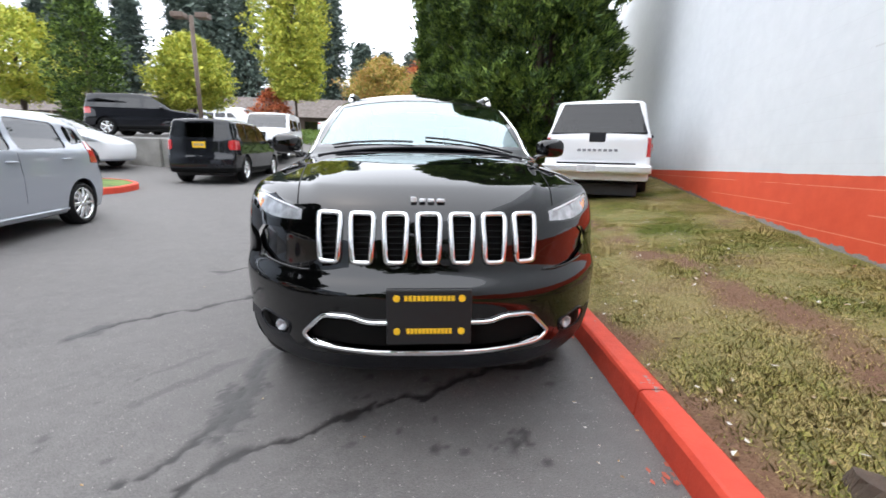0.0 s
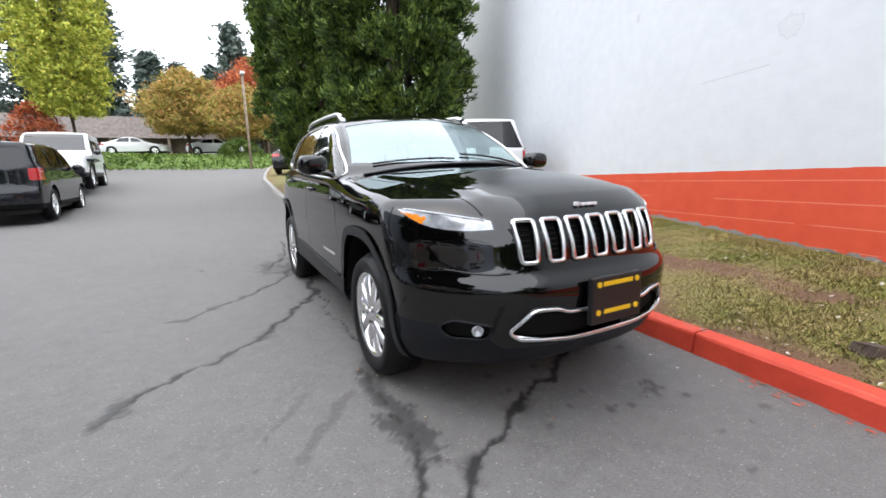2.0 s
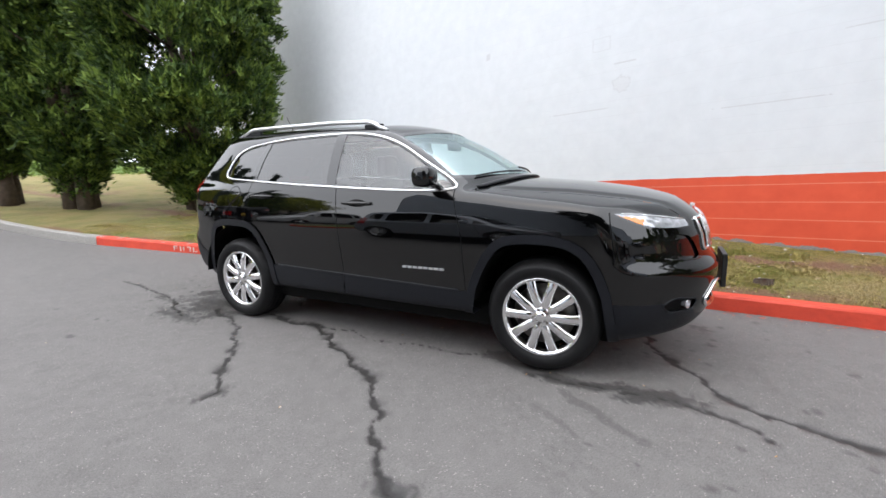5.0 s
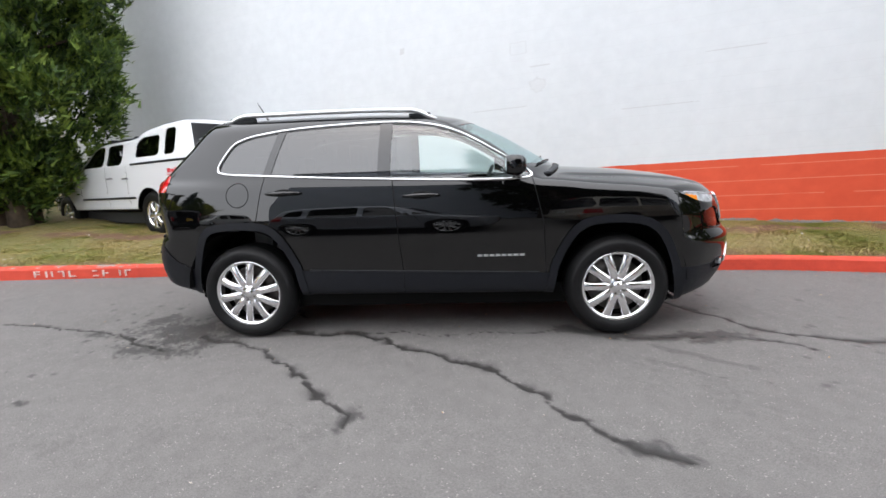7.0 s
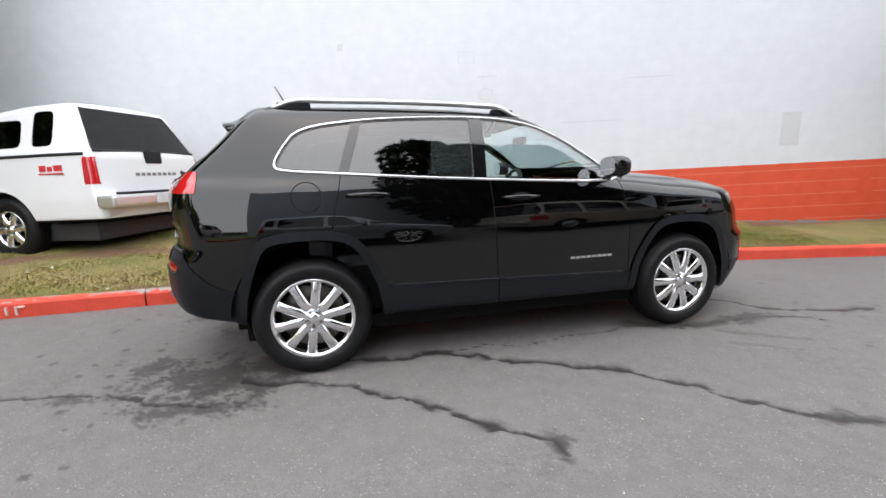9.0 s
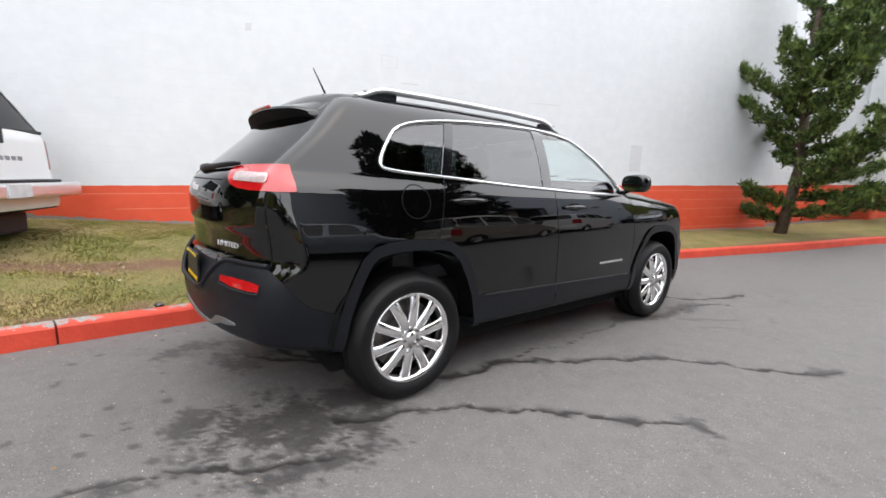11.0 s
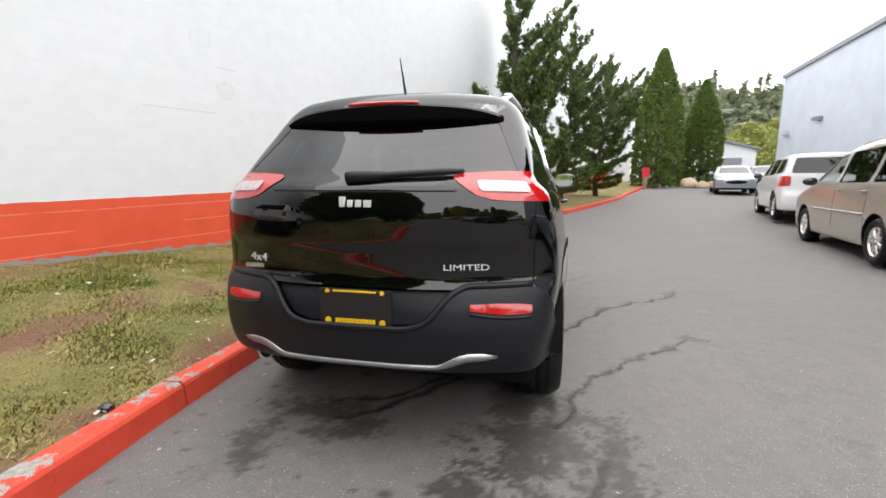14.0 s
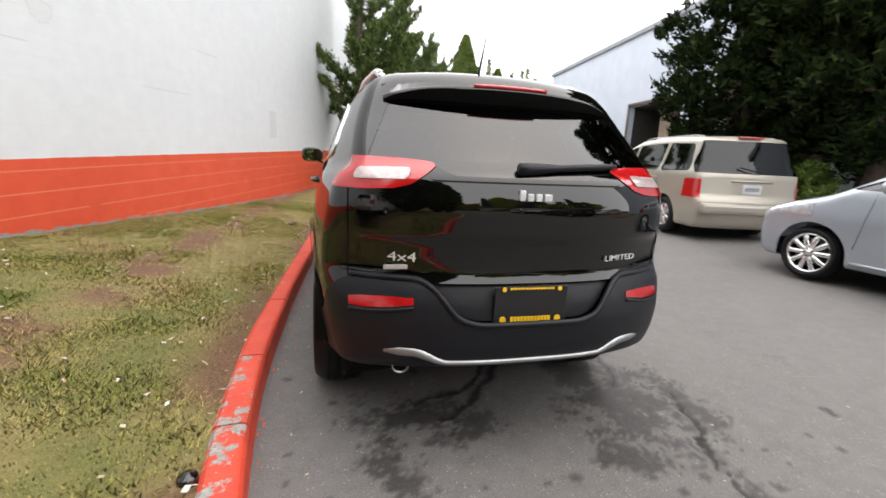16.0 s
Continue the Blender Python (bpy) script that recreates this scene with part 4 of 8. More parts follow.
def build_suv():
    car = thing("sport_utility_vehicle", "glossy black sport utility vehicle with chrome grille beside the red kerb", "car")
    P, T = surface(suv_body, (-0.03, -2.42, 0.16), (0.98, 2.36, 1.72), 0.0165)
    flat = [("win", (0, -.014)), ("arch_f", (0, -.055)), ("arch_r", (0, -.055)), ("clad", (0,)), ("upanel", (0,)), ("screen", (0, -.02)), ("rearglass", (0,)),
            ("head", (0, -.008)), ("tail", (0,)), ("rlens", (0,)), ("lowg", (0,)), ("pod", (0,)), ("fogp", (0,)), ("slot", (0,)), ("fuel", (.0032, -.0032))]
    flat += [(k, (.0034, -.0034)) for k in ("s_hood", "s_door1", "s_door2", "s_door3", "s_gate", "s_gate2", "s_fender")]
    for key, levels in flat:
        for lv in levels:
            P, T = cut(P, T, suv_regions(*P.T)[key] - lv)
    for pl in (0.215, 0.305):
        f = np.where(suv_regions(*P.T)["win"] < 0.01, P[:, 1] - pl + 0.05 * (P[:, 2] - 1.3), 9)
        P, T = cut(P, T, f)
    for pl in (-0.03, 0.03):
        f = np.where(suv_regions(*P.T)["win"] < 0.01, P[:, 1] - 1.075 + 0.33 * (P[:, 2] - 1.35) - pl, 9)
        P, T = cut(P, T, f)
    P, T = mirrored(P, T)
    c = P[T].mean(1)
    g = gradient(suv_body, np.column_stack([np.abs(c[:, 0]), c[:, 1], c[:, 2]]))
    g /= np.maximum(np.linalg.norm(g, axis=1, keepdims=True), 1e-9)
    R = suv_regions(*c.T)
    x, y, z = np.abs(c[:, 0]), c[:, 1], c[:, 2]
    lab = np.full(len(T), "paint", dtype="U16")
    lab[R["clad"] < 0] = "clad"
    lab[(R["upanel"] < 0) & (R["clad"] >= 0)] = "upanel"
    arch = (R["arch_f"] < 0) | (R["arch_r"] < 0)
    lab[arch] = "arch"
    lab[(R["arch_f"] < -.055) | (R["arch_r"] < -.055)] = "gone"
    w = R["win"]
    lab[w < 0] = "winframe"
    inner = w < -.014
    pb = y + 0.05 * (z - 1.3)
    pc = y - 1.075 + 0.33 * (z - 1.35)
    lab[inner & (pb < .215)] = "g_front"
    lab[inner & (pb > .305) & (pc < -.03)] = "g_rear"
    lab[inner & (pc > .03)] = "g_quarter"
    lab[R["screen"] < 0] = "screenband"
    lab[R["screen"] < -.02] = "screen"
    lab[R["rearglass"] < 0] = "rearglass"
    lab[R["head"] < 0] = "headrim"
    lab[R["head"] < -.008] = "head"
    lab[R["tail"] < 0] = "tail"
    lab[R["pod"] < 0] = "pod"
    lab[R["lowg"] < 0] = "lowg"
    lab[R["fogp"] < 0] = "fogp"
    lab[R["slot"] < 0] = "slot"
    seam = np.zeros(len(T), bool)
    for k in ("s_hood", "s_door1", "s_door2", "s_door3", "s_gate", "s_gate2", "s_fender", "fuel"):
        seam |= np.abs(R[k]) < .0033
    seam &= (lab == "paint") | (lab == "clad")
    lab[seam] = "seam"
    paint, clad = lab == "paint", lab == "clad"
    hood = paint & (R["s_hood"] < 0) & (y < -.85) & (z > .9)
    roof = paint & (z > 1.3) & (g[:, 2] > .35) & (y > -.3)
    gate = paint & (y > 1.9) & (x < .705) & (z > .7) & ~roof
    bump_f = paint & (y < -1.72 - 0.16 * (z - .85)) & ~hood & (z < .97)
    d1, d3 = paint & (R["s_door1"] > 0) & (R["s_door2"] < 0) & (x > .5) & (z < 1.17), None
    d3 = paint & (R["s_door2"] > 0) & (z < 1.22) & (x > .5) & ((y < 1.0) | (R["s_door3"] < 0)) & (y < 1.22)
    d1 &= (np.abs(R["s_door1"]) < 8) & (np.abs(R["s_door2"]) < 8)
    d3 &= (np.abs(R["s_door2"]) < 8)
    fueld = paint & (R["fuel"] < 0)
    rest = paint & ~(hood | roof | gate | bump_f | d1 | d3)
    fend = rest & (y < -.6) & (z < 1.25)
    left, right = c[:, 0] > 0, c[:, 0] < 0

    def put(name, mask, mat, label="", push=0.0, parent=None):
        return submesh(name, P, T, mask, suv_body, mat, parent or car, label, push)
    put("hood", hood, PAINT_BLACK, "glossy black creased bonnet")
    put("roof", roof, PAINT_BLACK)
    gate_ob = put("tailgate", gate, PAINT_BLACK, "glossy black tailgate")
    put("front_bumper", bump_f, PAINT_BLACK)
    shell = rest & ~fend
    quarter = shell & (y > 1.0) & (z < 1.26)
    doors = {}
    for s, m in (("l", left), ("r", right)):
        put("front_fender", fend & m, PAINT_BLACK)
        put("rear_quarter", quarter & m, PAINT_BLACK)
        for one in pieces(T, shell & ~quarter & m):
            put("roof_pillar", one, PAINT_BLACK)
        doors["f" + s] = put("front_door", d1 & m, PAINT_BLACK)
        doors["r" + s] = put("rear_door", d3 & m, PAINT_BLACK)
        put("window", (lab == "g_front") & m, GLASS_CLEAR, "clear front side window", -.004)
        put("window", (lab == "g_rear") & m, GLASS_TINT, "dark tinted rear side window", -.004)
        put("window", (lab == "g_quarter") & m, GLASS_TINT, "dark tinted quarter window", -.004)
        put("window_surround", (lab == "winframe") & m, BLACK_GLOSS)
        put("wheel_arch_trim", (lab == "arch") & m & (y < 0), CLADDING, "matt plastic arch trim", .012)
        put("wheel_arch_trim", (lab == "arch") & m & (y > 0), CLADDING, "matt plastic arch trim", .012)
        put("sill_trim", clad & m & (np.abs(y) < 1.4), CLADDING, "matt plastic sill", .006)
        amber = (y >= -1.885) & (z < np.interp(y, [-1.92, -1.8, -1.7], [.955, .978, .998]))
        h = put("headlamp", (lab == "head") & m & ~amber, LENS_CLEAR, "slim clear headlamp", -.002)
        put("turn_signal", (lab == "head") & m & amber, LENS_AMBER, "amber corner lens", -.002, h)
        sgn = 1 if s == "l" else -1
        strip = [(-1.77, .994), (-1.85, .988), (-1.94, .976), (-2.02, .962), (-2.08, .949)]
        tube("light_strip", [(sgn * (suv_side(a, b) + .002), a, b) for a, b in strip], .004, LENS_STRIP, h, 6, False, 1.0, (1, 0, 0), "white daytime light strip")
        put("headlamp_rim", (lab == "headrim") & m, BLACK_GLOSS)
        pod = put("lamp_pod", (lab == "pod") & m, BLACK_GLOSS, "smoked lower lamp lens", -.014)
        edge_p = [(sgn * a, suv_front(a, b) - .001, b) for a, b in ((.47, .722), (.53, .718), (.60, .722), (.66, .729), (.70, .737))]
        tube("pod_lip", edge_p, .005, PAINT_BLACK, pod, 8)
        put("fog_recess", (lab == "fogp") & m, DARK, "black fog lamp recess", -.022)
        tl = put("tail_lamp", (lab == "tail") & m, LENS_RED, "red wraparound tail lamp", .004)
        sx = 1 if s == "l" else -1
        lens = (lab == "tail") & m & (R["rlens"] < 0)
        put("reversing_lens", lens, LENS_WHITE, "clear reversing lens", .009, tl)
    put("front_lower_trim", clad & (y < -1.4), CLADDING)
    put("rear_bumper", clad & (y > 1.4), CLADDING, "matt dark plastic rear bumper", .004)
    put("plate_recess", lab == "upanel", CLADDING, "recessed plate panel", -.022)
    put("windscreen", lab == "screen", GLASS_SCREEN, "clear sloping windscreen", -.003)
    put("windscreen_band", lab == "screenband", BLACK_GLOSS)
    put("rear_window", lab == "rearglass", GLASS_TAIL, "dark rear window", -.002)
    put("grille_mesh", lab == "slot", DARK, "black grille inserts", -.028)
    put("lower_intake", lab == "lowg", DARK, "black lower intake", -.03)
    for k in ("s_hood", "s_door1", "s_door2", "s_door3", "s_gate", "s_gate2", "s_fender", "fuel"):
        for mk in (left, right):
            put("panel_gap", (lab == "seam") & (np.abs(R[k]) < .0033) & mk, SEAM, "", -.002)

    # seven upright chrome grille rings
    for i in range(-3, 4):
        cx, pts = 0.1285 * i, []
        for k in range(40):
            a = 2 * math.pi * k / 40
            ca, sa = math.cos(a), math.sin(a)
            ex = abs(ca) ** 0.26 * (1 if ca > 0 else -1)
            ez = abs(sa) ** 0.26 * (1 if sa > 0 else -1)
            zz = 0.853 + 0.091 * ez
            xx = cx + (0.0465 - 0.055 * (0.955 - zz)) * ex
            pts.append((xx, suv_front(abs(xx), zz) - 0.006, zz))
        tube("grille_ring", pts, 0.0115, CHROME, car, 8, True, 1.0, (0, 1, 0), "upright chrome grille ring")
    # ribbed black inserts
    for i in range(-3, 4):
        for j in range(7):
            zz = 0.784 + 0.023 * j
            yy = suv_front(abs(0.1285 * i), zz) + 0.022
            box_part("grille_rib", (0.1285 * i - 0.034, yy - 0.006, zz - 0.003), (0.1285 * i + 0.034, yy + 0.004, zz + 0.003), DARK, car)
    # badge on the bonnet edge and on the tailgate: plain shapes
    for name, yy0, zz0, tall, flip, par in (("bonnet_badge", None, 0.997, .020, -1, car), ("tailgate_badge", None, 1.122, .042, 1, gate_ob)):
        bm = bmesh.new()
        for k, (a, b) in enumerate(((-.070, -.046), (-.036, -.012), (-.002, .024), (.034, .066))):
            up = tall if k == 0 else tall * 0.68
            if flip < 0:
                ym = suv_front(0.03, zz0 - 0.012) - 0.004
                add_box(bm, (a, ym - 0.008, zz0 - tall / 2), (b, ym + 0.012, zz0 - tall / 2 + up), 0.004)
            else:
                ym = suv_rear(0.03, zz0)
                add_box(bm, (-b, ym - 0.01, zz0 - tall / 2), (-a, ym + 0.008, zz0 - tall / 2 + up), 0.004)
        part(name, bm, BADGE, par, "small silver badge")
    # lower chrome surround
    loop = []
    for (ax_, az), (bx, bz) in zip(LOWGRILLE, np.roll(LOWGRILLE, -1, axis=0)):
        n = max(1, int(math.hypot(bx - ax_, bz - az) / .03))
        for k in range(n):
            xx, zz = ax_ + (bx - ax_) * k / n, az + (bz - az) * k / n
            loop.append((xx, suv_front(abs(xx), zz) - 0.006, zz))
    tube("intake_surround", loop, 0.0095, CHROME, car, 8, True, 1.0, (0, 1, 0), "chrome intake surround")
    low = [(xx, suv_front(abs(xx), 0.405) - 0.004, 0.405 + 0.05 * (abs(xx) / .5) ** 3) for xx in np.linspace(-.47, .47, 25)]
    tube("lower_chrome_strip", low, 0.013, CHROME, car, 8, False, 0.8)
    # front plate card on a bracket
    yb = -2.362
    pb = box_part("front_plate_card", (-.158, yb, .475), (.158, yb + .03, .69), PLATE_BLACK, car, .006, "black dealer plate card")
    for sx in (-.12, .12):
        for zz in (.53, .658):
            bm = bmesh.new()
            bmesh.ops.create_cone(bm, cap_ends=True, segments=14, radius1=.013, radius2=.013, depth=.006, matrix=pose(sx, yb - .002, zz, 90))
            part("yellow_dot", bm, YELLOW, pb)
    for zz, x0, x1 in ((.658, -.095, .095), (.53, -.085, .085)):
        bm = bmesh.new()
        n = 12
        for k in range(n):
            a = x0 + (x1 - x0) * (k + .12) / n
            add_box(bm, (a, yb - .003, zz - .010), (a + (x1 - x0) / n * .78, yb + .001, zz + .010))
        part("yellow_lettering_bar", bm, YELLOW, pb)
    # fog lamps
    for s in (-1, 1):
        xx = .605
        yy = suv_front(xx, .468)
        vs, fs = lathe_geo([(-.03, .018), (.0, .026), (.008, .026), (.010, .022), (.002, .019), (-.006, .0)], 24)
        m = pose(s * xx, yy + .008, .468, 0, 0, -90 + s * 22)
        fog = mesh_object("fog_lamp", [m @ Vector(v) for v in vs], fs, LENS_CLEAR, car, "small round fog lamp in a dark recess")
        lip = [(s * a, suv_front(a, b) - .002, b) for a, b in FOGP]
        tube("fog_lamp_lip", lip, .005, CLADDING, fog, 6, True, 1.0, (0, 1, 0))
    # chrome outline of the side windows
    ring = WINDOWS
    for s in (-1, 1):
        pts = [(s * (suv_side(yy, zz) + .002), yy, zz) for yy, zz in ring]
        tube("window_chrome", pts, .0095, CHROME, car, 6, True, 1.0, (1, 0, 0), "chrome window outline")
    # door handles, mirrors, rails
    for s, key in ((1, "l"), (-1, "r")):
        for yc, zc, d in ((.0, 1.04, doors["f" + key]), (.985, 1.088, doors["r" + key])):
            xs = suv_side(yc, zc)
            pts = [(s * (suv_side(yc + u, zc) + .004 + .026 * (1 - abs(u / .125) ** 4)), yc + u, zc + .004 * math.cos(u * 12)) for u in np.linspace(-.125, .125, 13)]
            tube("door_handle", pts, [.010 + .004 * math.cos(i / 12 * math.pi - math.pi / 2) for i in range(13)], PAINT_BLACK, d, 10, False, 1.25, (1, 0, 0), "black pull handle")
            tube("handle_insert", [(p[0] + s * .011, p[1], p[2] - .004) for p in pts[3:10]], .004, CHROME, d, 6)
            bm = bmesh.new()
            bmesh.ops.create_uvsphere(bm, u_segments=16, v_segments=8, radius=1, matrix=Matrix.Translation((s * (xs + .001), yc, zc - .004)) @ Matrix.Diagonal((.004, .085, .034, 1)))
            part("handle_cup", bm, SEAM, d)

        def shell_m(x, y, z):
            q = np.abs((x - .958) / .098) ** 3 + np.abs((y + .625 + .35 * (x - .958) * 0.3) / (.075)) ** 2.6 + np.abs((z - 1.222) / (.066 + .02 * (x - .958))) ** 3
            return (q ** (1 / 2.8) - 1) * .07
        Pm, Tm = surface(shell_m, (.80, -.74, 1.12), (1.12, -.50, 1.32), .011)
        Pm, Tm = cut(Pm, Tm, Pm[:, 1] + .572)
        cm = Pm[Tm].mean(1)
        gm = gradient(shell_m, Pm)
        if s < 0:
            Pm, Tm = Pm * np.array([-1, 1, 1]), Tm[:, ::-1]
        mir = mesh_object("wing_mirror", Pm, Tm[cm[:, 1] < -.572], PAINT_BLACK, car, "black wing mirror")
        gl = (cm[:, 1] >= -.572)
        Pg = Pm.copy()
        Pg[:, 1] = np.minimum(Pg[:, 1], -.574)
        mesh_object("mirror_glass", Pg, Tm[gl], plain("mirror glass", (.75, .78, .8), .02, 1.0, vary=.01), mir, "mirror glass", False)
        tube("mirror_arm", [(s * .83, -.66, 1.145), (s * .88, -.655, 1.165), (s * .95, -.64, 1.185)], [.035, .028, .03], BLACK_GLOSS, mir, 10, False, .6)
        ys = np.linspace(-.10, 1.52, 30)
        rail = []
        for yy in ys:
            e = min(yy + .10, 1.52 - yy)
            rise = .047 * float(sstep(0, .16, e))
            rail.append((s * (.575 - .05 * float(sstep(.9, 1.6, yy))), yy, suv_top(.575 - .05 * float(sstep(.9, 1.6, yy)), yy) - .004 + rise))
        rl = tube("roof_rail", rail, .022, SATIN, car, 10, False, .75, (0, 0, 1), "satin silver roof rail")
        for y0, y1 in ((-.06, .10), (1.28, 1.48)):
            bm = bmesh.new()
            xm = .568 - .05 * float(sstep(.9, 1.6, (y0 + y1) / 2))
            zt = suv_top(xm, (y0 + y1) / 2)
            add_box(bm, (min(s * (xm - .016), s * (xm + .016)), y0, zt - .015), (max(s * (xm - .016), s * (xm + .016)), y1, zt + .026), .008)
            part("rail_foot", bm, CLADDING, rl)
        edge = [(s * (suv_side(yy, .478 + .05 * (yy + .84) / 1.65) + .006), yy, .478 + .05 * (yy + .84) / 1.65) for yy in np.linspace(-.80, .84, 20)]
        tube("sill_edge", edge, .0065, CLADDING, car, 6)
        # lettering bars on the front door (a model name)
        bm = bmesh.new()
        for k in range(8):
            a = -.375 - .0415 * k
            xs = suv_side(a - .02, .607)
            add_box(bm, (min(s * (xs - .004), s * (xs + .004)), a - .034, .599), (max(s * (xs - .004), s * (xs + .004)), a, .615), .002)
        part("door_lettering_bar", bm, SATIN, doors["f" + key], "row of small silver letter bars")
        # rear reflectors
        vsr = []
        xs_, zs_ = np.linspace(.465, .705, 14), np.linspace(-.5, .5, 4)
        for xx in xs_:
            for u in zs_:
                zz = .712 - .02 * (xx - .44) / .27 + u * (.026 + .016 * float(sstep(.47, .58, xx)) - .010 * float(sstep(.66, .705, xx)))
                vsr.append((s * xx, suv_rear(xx, zz) + .008, zz))
        fs = [(i * 4 + j, i * 4 + j + 1, i * 4 + j + 5, i * 4 + j + 4) for i in range(13) for j in range(3)]
        mesh_object("rear_reflector", vsr, fs, LENS_DEEP, car, "red bumper reflector")
        rim_pts = [vsr[i * 4 + 0] for i in range(14)]
        tube("reflector_lip", [(p[0], p[1] + .002, p[2] - .012) for p in rim_pts], .007, CLADDING, car, 6)
    # rear lower silver valance strip, exhaust tip
    val = [(xx, suv_rear(abs(xx), .47) + .004, .462 + .045 * float(sstep(.33, .46, abs(xx)))) for xx in np.linspace(-.57, .57, 41)]
    tube("rear_valance_strip", val, [.011 + .012 * float(sstep(.33, .44, abs(p[0]))) * float(1 - sstep(.50, .58, abs(p[0])) * .8) for p in val], SATIN_DULL, car, 8, False, .9, (0, 1, 0), "satin silver valance strip")
    vs, fs = lathe_geo([(0, .034), (.09, .036), (.092, .031), (.02, .030), (.02, .0005)], 20)
    m = pose(.50, 2.05, .425, 0, 0, 90)
    mesh_object("exhaust_tip", [m @ Vector(v) for v in vs], fs, SATIN_DULL, car, "dull steel exhaust tip")
    # black disc near the tip stands in for the shade inside the pipe
    vs, fs = lathe_geo([(.03, .0305), (.082, .0305), (.082, .0005)], 20)
    mesh_object("exhaust_dark_fill", [m @ Vector(v) for v in vs], fs, DARK, car, "black disc for the pipe's dark hollow")
    # raised rim that runs along the bumper and down round the plate
    rim_u = []
    for xx in np.linspace(-.70, .70, 61):
        zz = float(REAR_U(abs(xx))) - .012
        rim_u.append((xx, suv_rear(abs(xx), zz) + .004, zz))
    tube("bumper_rim", rim_u, .013, CLADDING, car, 8, False, 1.0, (0, 1, 0))
    # rear plate card
    yp = suv_rear(.1, .70) - .012
    rp = box_part("rear_plate_card", (-.155, yp, .615), (.155, yp + .012, .772), PLATE_BLACK, car, .004, "black dealer plate card")
    for sx in (-.118, .118):
        for zz, rr in ((.638, .0135), (.762, .009)):
            bm = bmesh.new()
            bmesh.ops.create_cone(bm, cap_ends=True, segments=14, radius1=rr, radius2=rr, depth=.006, matrix=pose(sx, yp + .013, zz, 90))
            part("yellow_dot", bm, YELLOW, rp)
    for zz, hh, x0, x1 in ((.638, .011, -.088, .088), (.764, .004, -.095, .095)):
        bm = bmesh.new()
        for k in range(12):
            a = x0 + (x1 - x0) * (k + .12) / 12
            add_box(bm, (a, yp + .010, zz - hh), (a + (x1 - x0) / 12 * .78, yp + .0145, zz + hh))
        part("yellow_lettering_bar", bm, YELLOW, rp)
    # tailgate lettering
    def words(name, text, xc, zc, size, mat, par, label):
        cu = bpy.data.curves.new(name, 'FONT')
        cu.body, cu.size, cu.extrude, cu.align_x = text, size, .002, 'CENTER'
        tmp = new(name, cu)
        dg = bpy.context.evaluated_depsgraph_get()
        me = bpy.data.meshes.new_from_object(tmp.evaluated_get(dg))
        bpy.data.objects.remove(tmp)
        me.transform(Matrix.Translation((xc, suv_rear(abs(xc), zc) + .006, zc)) @ Matrix.Rotation(math.atan2(suv_rear(abs(xc + .06), zc) - suv_rear(abs(xc - .06), zc), .12), 4, 'Z') @ pose(0, 0, 0, 90, 0, 180) @ Matrix.Diagonal((1.55, 1, 1, 1)))
        me.materials.append(mat)
        ob = new(name, me)
        ob.parent = par
        return tagged(ob, label)
    words("trim_lettering", "LIMITED", -.443, .852, .034, BADGE, gate_ob, "small chrome letters")
    words("drive_lettering", "4x4", .505, .855, .050, BADGE, gate_ob, "small chrome letters")
    box_part("drive_badge", (.435, suv_rear(.5, .83) - .004, .822), (.575, suv_rear(.5, .83) + .006, .840), SATIN, gate_ob, .002, "slim silver badge bar", )
    # spoiler over the rear window
    xs = np.linspace(-.548, .548, 31)
    vs, fs = [], []
    for xx in xs:
        q = abs(xx) / .575
        back = 1.862 - .115 * q ** 2.5
        zt = suv_top(min(abs(xx), .52), 1.52) + .003
        lz = 1.558 - .03 * q * q - .04 * q ** 6
        sec = [(1.50, zt - .014), (1.52, zt), (1.68, (zt * .45 + lz * .55) + .002), (back - .05, lz + .008), (back, lz), (back + .002, lz - .012), (back - .012, lz - .030), (back - .05, 1.470), (back - .10, 1.455), (1.54, 1.46)]
        vs += [(xx, a, b) for a, b in sec]
    n = 10
    under = []
    for i in range(len(xs) - 1):
        for k in range(n):
            l = (k + 1) % n
            (under if k >= 5 else fs).append((i * n + k, (i + 1) * n + k, (i + 1) * n + l, i * n + l))
    fs += [tuple(range(n)), tuple((len(xs) - 1) * n + k for k in range(n))[::-1]]
    sp_ob = mesh_object("spoiler", vs, fs, PAINT_BLACK, gate_ob, "black roof spoiler")
    # shade under the spoiler put into a matt black material
    mesh_object("spoiler_underside", vs, under, DARK, sp_ob, "spoiler underside, matt black for the shade below it")
    bl = [(xx, 1.860 - .115 * (abs(xx) / .575) ** 2.5, 1.561 - .03 * (abs(xx) / .575) ** 2) for xx in np.linspace(-.17, .17, 13)]
    tube("high_brake_lamp", bl, .009, LENS_RED, sp_ob, 6)
    # rear wiper
    wp = []
    for xx in np.linspace(.06, -.42, 12):
        zz = 1.218 + .028 * ((.06 - xx) / .48)
        wp.append((xx, suv_rear(abs(xx), zz) + .022, zz))
    tube("rear_wiper", wp, [.024, .024, .022, .018] + [.014] * 6 + [.012, .008], CLADDING, gate_ob, 8, False, .8, (0, 1, 0), "black rear wiper")
    # antenna
    zt = suv_top(.02, 1.43)
    tube("antenna", [(.02, 1.43, zt - .005), (.02, 1.44, zt + .02), (.02, 1.53, 1.845)], [.016, .008, .0028], CLADDING, car, 8)
    # windscreen wipers
    for x0, x1 in ((.62, .02), (-.06, -.60)):
        pts = []
        for q in np.linspace(0, 1, 10):
            xx = x0 + (x1 - x0) * q
            yy = -.985 + .12 * (xx / .62) ** 2 + .05 * q
